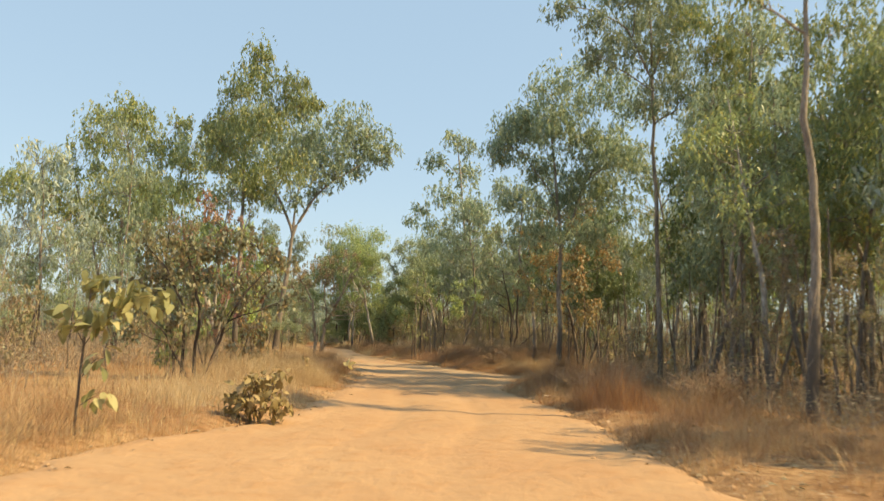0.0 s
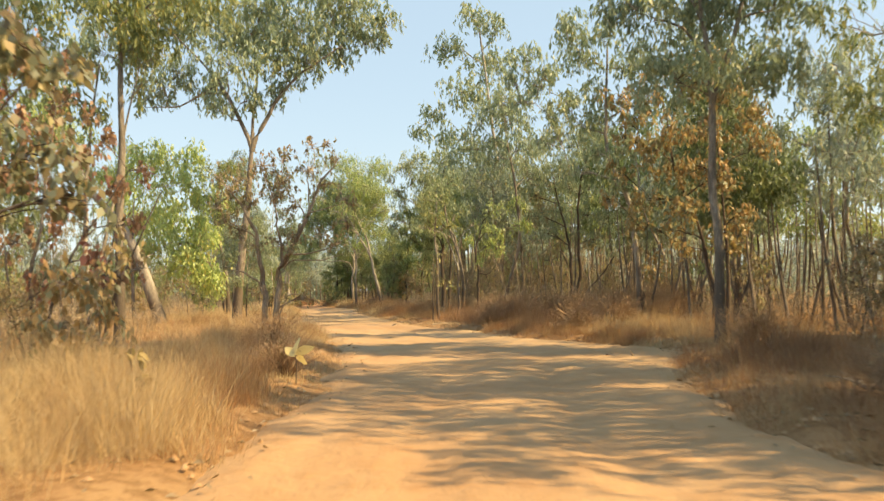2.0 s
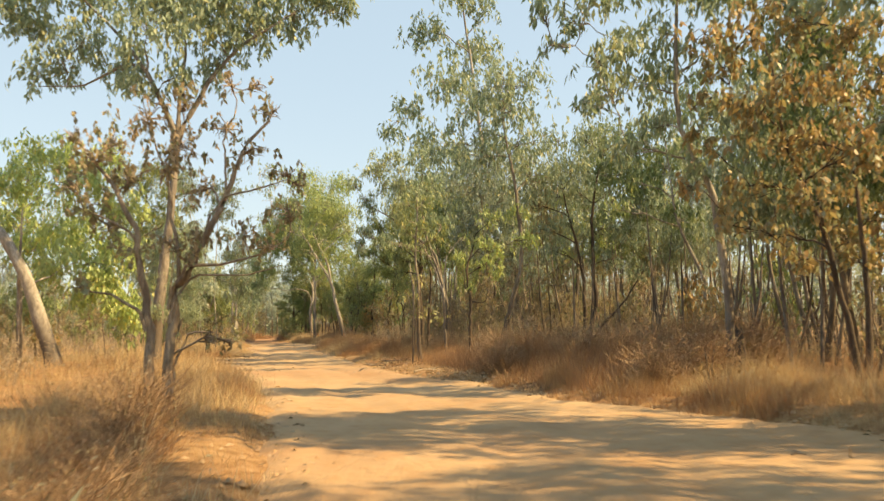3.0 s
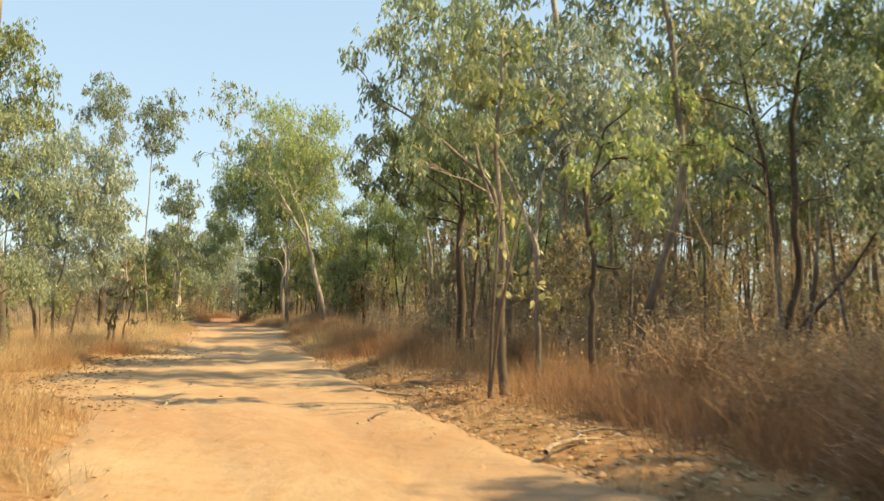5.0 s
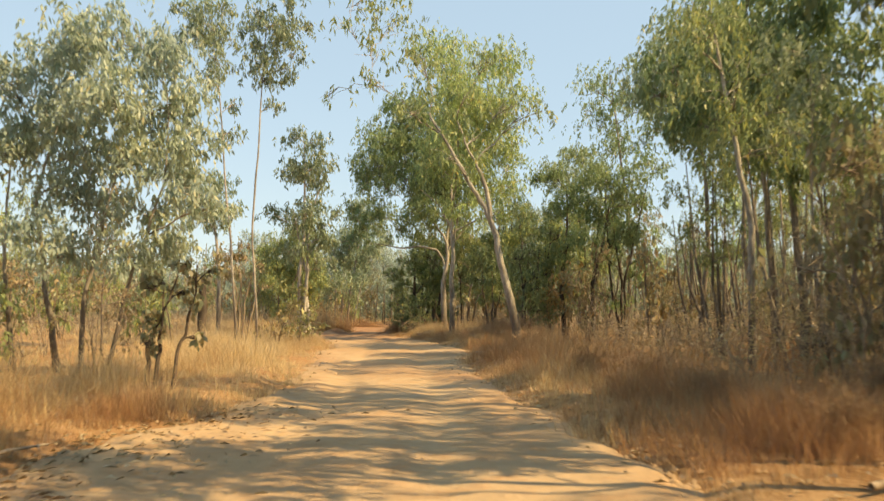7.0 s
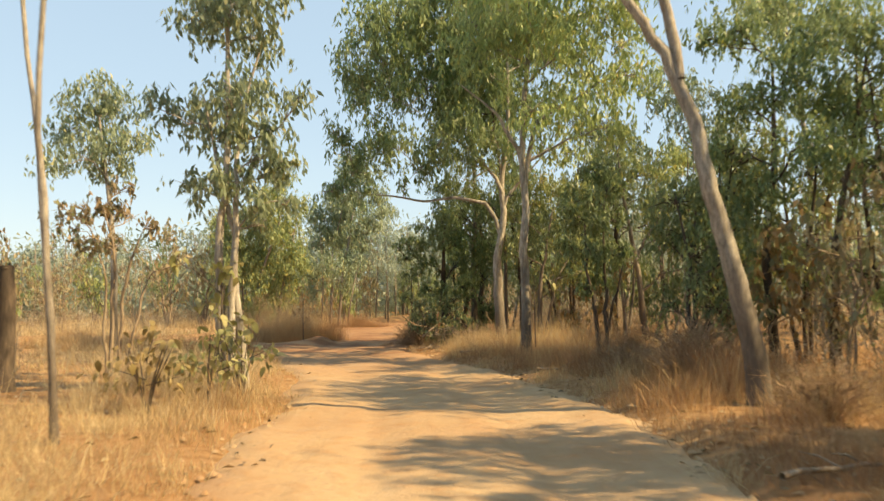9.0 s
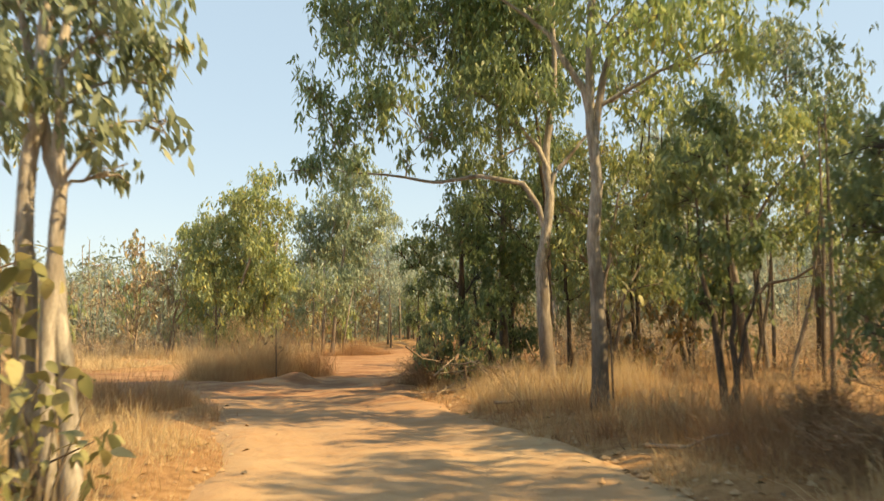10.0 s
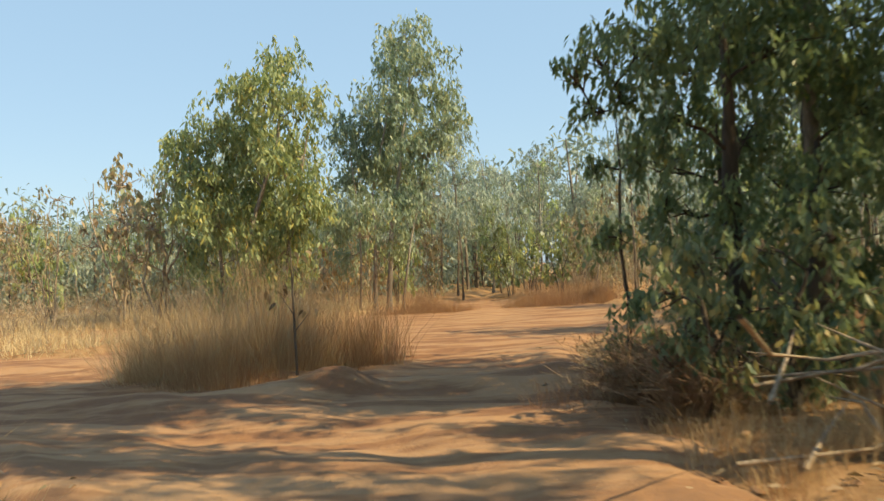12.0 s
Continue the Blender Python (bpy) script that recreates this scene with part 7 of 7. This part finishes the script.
PALE_BROAD = broad_material("pale_broad_leaf", [(0.0, (0.20, 0.21, 0.085)), (0.5, (0.33, 0.33, 0.15)), (1.0, (0.48, 0.44, 0.22))])
OLIVE_BROAD = broad_material("olive_broad_leaf", [(0.0, (0.21, 0.165, 0.07)), (0.5, (0.33, 0.255, 0.11)), (1.0, (0.46, 0.34, 0.17))])
DRY_BROAD = broad_material("dry_broad_leaf", [(0.0, (0.16, 0.10, 0.05)), (0.5, (0.33, 0.22, 0.11)), (1.0, (0.48, 0.35, 0.19))])
YELLOW_BROAD = broad_material("yellow_broad_leaf", [(0.0, (0.72, 0.58, 0.25)), (1.0, (0.85, 0.73, 0.38))])
RED_BROAD = broad_material("red_broad_leaf", [(0.0, (0.36, 0.15, 0.12)), (0.6, (0.47, 0.22, 0.17)), (1.0, (0.52, 0.34, 0.23))])
BROADS = {m.name: [broad_leaf_mesh("leaf", m, k) for k in (1, 2, 3)] for m in (PALE_BROAD, OLIVE_BROAD, DRY_BROAD, RED_BROAD, YELLOW_BROAD)}


def broad_sapling(x, y, height, masses, material, size, label, seed, stems=1, lean=(0, 0)):
    """A broad-leaved sapling: thin stems and single large leaves. masses: (dx, dy, z, radius, leaves)."""
    rng = np.random.default_rng(seed)
    z0 = float(ground_z(np.array(x), np.array(y)))
    ob = tagged(new("broadleaf_sapling"), label, "sapling")
    ob.location = (x, y, z0)
    geo = Geo()
    for k in range(stems):
        ex, ey = np.array(lean) + (rng.normal(0, 0.25 * height, 2) if stems > 1 else 0)
        geo = Geo()
        tube(geo, [(0, 0, -0.1), (ex * 0.3, ey * 0.3, height * 0.4), (ex * 0.7, ey * 0.7, height * 0.75), (ex, ey, height)], np.array([1, 0.85, 0.6, 0.3]) * (0.008 + 0.007 * height), 6)
        part("stem", geo.mesh("stem", BARK, True), ob)
    for dx, dy, z, r, n in masses:
        geo = Geo()
        tube(geo, [(lean[0] * 0.6, lean[1] * 0.6, min(z, height) * 0.75), (dx * 0.6, dy * 0.6, z * 0.9), (dx, dy, z)], [0.009, 0.007, 0.003], 4)
        twig = part("twig", geo.mesh("twig", BARK, True), ob)
        for _ in range(n):
            d = rng.normal(0, 1, 3)
            d *= r * rng.uniform(0.3, 1.0) / np.linalg.norm(d)
            s = size * rng.uniform(0.6, 1.2)
            leaf = part("leaf", BROADS[material.name][rng.integers(3)], twig)
            leaf.matrix_basis = pose(dx + d[0], dy + d[1], max(0.05, z + d[2] * 0.8), rng.normal(0, 30), rng.normal(38, 28), rng.uniform(0, 360)) @ Matrix.Diagonal((s, s, s, 1))
    return ob


broad_sapling(-4.95, 12.2, 2.2, [(0.15, 0, 2.15, 0.35, 30), (0.55, 0.1, 2.05, 0.4, 36), (1.0, 0, 2.0, 0.35, 30), (0.4, -0.1, 1.7, 0.3, 22), (0.3, -0.1, 1.1, 0.25, 9), (0.25, 0.1, 0.55, 0.25, 12), (-0.15, 0, 1.7, 0.35, 20)],
              PALE_BROAD, 0.26, "thin sapling with large pale yellow-green leaves", 201, lean=(0.1, 0))
broad_sapling(-2.95, 15.2, 0.8, [(0, 0, 0.55, 0.5, 130), (0.4, 0, 0.4, 0.35, 70), (-0.4, 0.1, 0.4, 0.35, 70), (0.35, 0.1, 0.95, 0.25, 32), (-0.1, 0, 0.9, 0.3, 40)],
              OLIVE_BROAD, 0.175, "low bushy plant with curled olive and brown leaves", 202, 5)
broad_sapling(-6.3, 10.6, 0.5, [(0, 0, 0.3, 0.3, 12)], DRY_BROAD, 0.16, "low plant with withered brown leaves in grass", 203, 3)
broad_sapling(-3.7, 26.0, 0.9, [(0, 0, 0.75, 0.2, 8), (0.1, 0, 0.45, 0.22, 8)], OLIVE_BROAD, 0.18, "low green-leaved seedling in tall grass", 205)
broad_sapling(-7.6, 34.6, 3.6, [(0, 0, 2.2, 0.45, 16), (0.3, 0.2, 1.6, 0.4, 12), (-0.5, 0, 3.1, 0.5, 14), (-0.2, 0.2, 3.8, 0.5, 12)],
              RED_BROAD, 0.22, "small tree with withered red-brown leaves", 206, 2)
broad_sapling(-0.75, 53.0, 2.9, [(-0.1, 0, 2.2, 0.35, 22), (0.35, 0, 1.7, 0.4, 26), (0.9, 0.1, 1.55, 0.4, 22), (0.2, 0, 2.7, 0.3, 18)],
              PALE_BROAD, 0.15, "leafy yellow-green sapling against the gum trunks", 207, 2)
broad_sapling(-12.75, 85.0, 2.2, [(0.1, 0, 1.9, 0.4, 20), (-0.3, 0, 1.5, 0.4, 18), (0.2, 0.1, 1.1, 0.35, 14), (-0.6, 0, 2.1, 0.3, 10)],
              PALE_BROAD, 0.21, "young sapling with large pale hanging leaves", 210)
broad_sapling(-12.3, 84.6, 0.9, [(0, 0, 0.6, 0.45, 34), (0.4, 0, 0.7, 0.3, 20), (-0.6, 0.1, 0.6, 0.45, 34), (-0.2, 0, 1.0, 0.4, 30)], PALE_BROAD, 0.15, "low spreading green-brown plant beside the track", 211, 6)
broad_sapling(-13.0, 82.8, 0.9, [(0, 0, 0.6, 0.45, 34), (-0.6, 0.2, 0.6, 0.45, 30), (0.5, -0.1, 0.5, 0.35, 22), (0.1, 0, 1.0, 0.4, 30)], OLIVE_BROAD, 0.15, "low spreading plant with olive and brown leaves", 212, 6)
broad_sapling(-10.9, 98.2, 1.2, [(0, 0, 0.9, 0.35, 14), (0.3, -0.1, 0.6, 0.35, 14), (-0.1, 0.1, 1.3, 0.3, 10)], PALE_BROAD, 0.15, "leafy plant with yellowing leaves beneath the dark bush", 213, 4)
broad_sapling(-7.6, 92.2, 1.9, [(0.2, 0, 1.8, 0.3, 7), (0.5, 0, 1.6, 0.25, 5)], PALE_BROAD, 0.16, "thin twig with a few pale leaves", 214)
broad_sapling(4.2, 40.2, 0.8, [(0, 0, 0.5, 0.35, 14), (0.4, 0, 0.35, 0.25, 8)], DRY_BROAD, 0.16, "low dry-leaved plant on the sandy verge", 215, 3)

broad_sapling(-15.7, 101.6, 1.9, [(0.05, 0, 1.75, 0.22, 7), (-0.2, 0, 1.3, 0.2, 5), (0.2, 0.1, 1.0, 0.2, 4)], DRY_BROAD, 0.15, "thin dark-stemmed sapling standing in the grass tussock", 216)
broad_sapling(-12.5, 83.7, 1.0, [(0, 0, 0.6, 0.4, 36), (0.4, 0, 0.55, 0.35, 28), (-0.4, 0.1, 0.6, 0.35, 28), (0.1, 0, 1.0, 0.3, 20)], PALE_BROAD, 0.15, "leafy yellow-green seedling clump at the track edge", 218, 4)


def dry_brush(seed, label, high, wide, stems, material):
    """A low dry shrub: many thin arching stems from one foot, forked, with a few withered leaves."""
    rng = np.random.default_rng(seed)
    ob = tagged(new("dry_shrub"), label, "shrub", "dry brush along the verges")
    wood, withered = Geo(), Geo()
    for _ in range(stems):
        a, h = rng.uniform(0, 2 * np.pi), high * rng.uniform(0.35, 1.05)
        o = wide * np.abs(rng.normal(0.45, 0.3)) * np.array([np.cos(a), np.sin(a), 0])
        foot = o * 0.25 + [0, 0, -0.05]
        mid = foot + o * 0.35 + [0, 0, h * 0.65] + rng.normal(0, 0.05, 3)
        tip = foot + o + [0, 0, h] + rng.normal(0, 0.08, 3)
        tube(wood, [foot, mid, tip], [0.008, 0.006, 0.002], 3)
        for _ in range(3):
            q = mid + (tip - mid) * rng.uniform(-0.3, 0.8)
            e = q + rng.normal(0, 0.16, 3) + [0, 0, 0.1]
            tube(wood, [q, e], [0.005, 0.002], 3)
            leaves(withered, e + rng.normal(0, 0.05, (1, 3)), rng, 0.05, 0.02, 0.4, 0.9, True)
    tagged(part("stemwork", wood.mesh("stemwork", RUSSET_TWIG), ob), kind="stuff")
    tagged(part("withered_leaves", withered.mesh("withered_leaves", material), ob), kind="stuff")
    return ob


RUSSET_TWIG = bark_material("russet_twigs", (0.32, 0.19, 0.11), (0.58, 0.40, 0.26), 0.5)
RUSSET_LEAF = leaf_material("russet_withered_leaves", [(0.0, (0.11, 0.055, 0.03)), (0.5, (0.21, 0.115, 0.06)), (0.85, (0.32, 0.19, 0.10)), (1.0, (0.20, 0.17, 0.06))], 0.3)
BRUSH = [dry_brush(301, "tangled russet dry shrub with withered leaves", 1.2, 0.9, 240, RUSSET_LEAF),
         dry_brush(302, "low brown dry shrub of thin arching stems", 0.85, 0.8, 220, RUSSET_LEAF),
         dry_brush(303, "straggling dry brush with tan withered leaves", 1.0, 1.0, 200, THICKET_LEAF)]
# x, y, size
BRUSH_AT = [(2.2, 47.6, 1.0), (3.4, 46.4, 1.2), (4.6, 47.8, 1.15), (3.6, 49.4, 1.0), (5.6, 46.2, 1.25), (5.2, 49.6, 1.1), (6.6, 48.0, 1.2), (2.2, 50.6, 0.85), (4.4, 51.6, 1.0), (6.4, 51.0, 1.1), (1.6, 49.2, 0.7), (2.0, 52.4, 0.9), (3.4, 53.2, 1.0), (1.4, 46.6, 0.75), (7.6, 46.4, 1.2), (8.0, 49.8, 1.2),
            (3.6, 41.2, 0.9), (4.7, 42.0, 1.0), (6.6, 43.6, 0.9), (5.4, 32.8, 0.8), (-3.05, 30.8, 0.62), (-3.4, 32.4, 0.62), (-3.9, 34.4, 0.65), (-4.4, 36.4, 0.7),
            (-6.2, 86.2, 0.7), (-5.5, 84.9, 0.8), (-5.0, 86.8, 0.9), (-5.9, 88.2, 0.7), (-4.6, 81.9, 0.7),
            (-1.4, 60.6, 0.62), (-1.9, 63.6, 0.55), (-2.6, 66.0, 0.5), (-3.0, 68.6, 0.6), (-0.9, 65.2, 0.7), (-3.6, 72.0, 0.6), (0.6, 58.8, 0.7),
            (-11.4, 98.4, 0.75), (-11.0, 97.6, 0.7), (4.4, 20.6, 0.8), (5.2, 23.4, 0.9), (4.6, 26.4, 0.7), (6.4, 18.4, 0.9)]
for k, (x, y, size) in enumerate(BRUSH_AT):
    m = pose(x, y, float(ground_z(np.array(x), np.array(y))), 0, 0, 137.5 * k) @ Matrix.Diagonal((size, size, size * (0.9 + 0.07 * (k % 4)), 1))
    if k < 3:
        BRUSH[k].matrix_basis = m
    else:
        copy_thing(BRUSH[k % 3], m)


def yellow_seedling(x, y):
    """A seedling of four large bright leaves held up and outwards."""
    ob = tagged(new("seedling"), "small seedling with four bright yellow leaves", "seedling")
    ob.location = (x, y, float(ground_z(np.array(x), np.array(y))))
    geo = Geo()
    tube(geo, [(0, 0, -0.05), (0.01, 0.01, 0.2), (0, 0, 0.42)], [0.009, 0.008, 0.005], 6)
    part("stem", geo.mesh("stem", BARK, True), ob)
    for turn, tilt, size, at in ((100, -78, 0.26, 0.44), (12, -32, 0.30, 0.42), (-25, 8, 0.27, 0.38), (165, -40, 0.24, 0.40)):
        leaf = part("leaf", BROADS[YELLOW_BROAD.name][0 if tilt < -50 else 1], ob)
        leaf.matrix_basis = pose(0, 0, at, -62, tilt, turn) @ Matrix.Diagonal((size, size * 1.15, size, 1))


yellow_seedling(-2.66, 29.85)


def stump(x, y, height, r, label, seed):
    """A burnt broken stump with a splintered top."""
    rng = np.random.default_rng(seed)
    geo = Geo()
    tube(geo, [(0, 0, -0.1), (0.01, 0, 0.2), (0.03, 0.02, height * 0.7), (0.02, 0.03, height)], [r * 1.5, r * 1.1, r, r * 0.75], 9)
    for _ in range(5):
        a = rng.uniform(0, 6.28)
        p = np.array([0.02 + 0.6 * r * np.cos(a), 0.03 + 0.6 * r * np.sin(a), height - 0.05])
        tube(geo, [p, p + [0, 0, rng.uniform(0.05, 0.2)]], [r * 0.35, 0.004], 4)
    ob = tagged(new("tree_stump", geo.mesh("tree_stump", DARK_BARK, True)), label, "stump")
    ob.location = (x, y, float(ground_z(np.array(x), np.array(y))))


stump(5.65, 42.4, 1.05, 0.10, "burnt broken tree stump in dry grass", 1)
stump(-16.6, 85.3, 2.1, 0.15, "tall dark burnt stump standing in pale grass", 2)


def fallen_branch(x, y, length, turn, label, seed, r=0.03):
    rng = np.random.default_rng(seed)
    geo = Geo()
    t = np.linspace(0, 1, 7)
    p = np.stack([length * (t - 0.5), rng.normal(0, 0.04 * length, 7), r + 0.02 + 0.03 * np.abs(rng.normal(0, 1, 7))], -1)
    tube(geo, p, np.linspace(r, r * 0.3, 7), 6)
    for k in (2, 3, 4, 5):
        d = rng.normal(0, 1, 3) * [1, 1, 0.35]
        tube(geo, [p[k], p[k] + d * 0.18 * length / 2 + [0, 0, 0.05], p[k] + d * 0.18 * length + [0, 0, 0.04]], [r * 0.5, r * 0.35, 0.004], 4)
    ob = tagged(new("fallen_branch", geo.mesh("fallen_branch", DRY_TWIG, True)), label, "branch")
    ob.matrix_basis = pose(x, y, float(ground_z(np.array(x), np.array(y))), 0, 0, turn)


for k, (x, y, ln, turn) in enumerate([(3.9, 22.3, 1.6, 20), (4.6, 27.5, 1.3, 70), (3.2, 34.6, 1.8, -15), (-0.4, 49.5, 1.4, 60), (-1.2, 55.8, 1.2, 15), (-2.0, 62.0, 1.5, 40),
                                      (-5.3, 79.0, 1.8, 25), (-7.0, 88.3, 1.4, -20), (-8.6, 92.6, 1.7, 10), (-7.2, 37.4, 1.5, 35), (-9.5, 62.5, 1.2, 80), (3.0, 46.6, 1.9, 15), (4.4, 47.4, 1.6, -20), (2.2, 48.6, 1.3, 40), (5.2, 45.0, 1.8, 5), (-2.4, 52.2, 0.9, 70), (-2.0, 54.6, 0.8, -30), (-2.8, 85.4, 1.7, 30)]):
    fallen_branch(x, y, ln, turn, "dry grey fallen branch lying in the grass", 40 + k)


def brush_pile(x, y):
    """A heap of cut pale branches, each a part of its own."""
    rng = np.random.default_rng(9)
    ob = tagged(new("brush_pile"), "heap of dry pale cut branches under the bush", "brush pile")
    ob.location = (x, y, float(ground_z(np.array(x), np.array(y))))
    for _ in range(34):
        geo = Geo()
        a, ln = rng.uniform(0, 3.14), rng.uniform(0.7, 1.7)
        c = np.array([rng.normal(0, 0.55), rng.normal(0, 0.35), abs(rng.normal(0.25, 0.22)) + 0.08])
        d = np.array([np.cos(a), np.sin(a) * 0.6, rng.normal(0.05, 0.28)])
        bend = rng.normal(0, 0.1, 3)
        tube(geo, [c - d * ln / 2, c + bend, c + d * ln / 2 + [0, 0, rng.uniform(0, 0.15)]], [0.018, 0.013, 0.004], 5)
        part("branch", geo.mesh("branch", DRY_TWIG, True), ob)


brush_pile(-9.4, 96.2)


def litter():
    """Fallen leaves and bark along the verges and under the trees."""
    rng = np.random.default_rng(12)
    n = 12000
    x, y = rng.uniform(-20, 10, n * 4), rng.uniform(6, 104, n * 4)
    d = off_road(x, y)
    ok = (d > -0.5) & (d < 4.5) & (rng.uniform(0, 1, len(x)) < np.where((x > edges(y)[1]), 1.0, 0.35))
    x, y = x[ok][:n], y[ok][:n]
    # deeper litter under the gums by the bend
    y2 = rng.uniform(45, 58, 2600)
    y3 = rng.uniform(53, 67, 1500)
    x = np.r_[x, edges(y2)[1] + rng.uniform(0, 3.0, 2600), edges(y3)[0] + np.abs(rng.normal(0, 1.0, 1500)) - 0.3]
    y = np.r_[y, y2, y3]
    m = len(x)
    z = np.maximum(ground_z(x, y), np.where(off_road(x, y) < 0, 0.02, -1)) + 0.012
    a = rng.uniform(0, 2 * np.pi, m)
    ln, w = rng.uniform(0.05, 0.15, m), rng.uniform(0.02, 0.05, m)
    c, s = np.cos(a), np.sin(a)
    lift = rng.uniform(0, 0.035, (m, 2))
    v = np.stack([np.stack([x, y, z], -1), np.stack([x + c * ln / 2 - s * w / 2, y + s * ln / 2 + c * w / 2, z + lift[:, 0]], -1),
                  np.stack([x + c * ln, y + s * ln, z + 0.004], -1), np.stack([x + c * ln / 2 + s * w / 2, y + s * ln / 2 - c * w / 2, z + lift[:, 1]], -1)], 1)
    geo = Geo()
    geo.add(v.reshape(-1, 3), np.arange(4 * m).reshape(-1, 4))
    tagged(new("leaf_litter", geo.mesh("leaf_litter", LITTER)), "dry brown and tan fallen leaves along the verge", "leaf litter", kind="stuff")


def clods():
    """Crumbs and clods of earth along the berms."""
    rng = np.random.default_rng(14)
    n = 3200
    y = rng.uniform(5, 100, n)
    l, r = edges(y)
    x = np.where(rng.uniform(0, 1, n) < 0.65, r, l) + rng.normal(0, 0.3, n)
    ball = np.array([(1, 0, 0), (0.3, 0.9, 0), (-0.8, 0.6, 0), (-0.8, -0.6, 0), (0.3, -0.9, 0), (0, 0, 0.8)])
    tri = np.array([(0, 1, 5), (1, 2, 5), (2, 3, 5), (3, 4, 5), (4, 0, 5)])
    geo = Geo()
    z = np.maximum(ground_z(x, y), 0.0)
    for k in range(n):
        geo.add(ball * rng.uniform(0.012, 0.05) * rng.uniform(0.7, 1.3, (6, 1)) + [x[k], y[k], z[k]], tri)
    tagged(new("earth_crumb", geo.mesh("earth_crumb", SAND)), "small clods of orange earth along the berms", "earth clods", kind="stuff")


LITTER = leaf_material("fallen_leaves", [(0.0, (0.10, 0.055, 0.03)), (0.4, (0.19, 0.10, 0.05)), (0.8, (0.27, 0.155, 0.08)), (1.0, (0.36, 0.24, 0.14))], 0.1, 0.7)
litter()
clods()
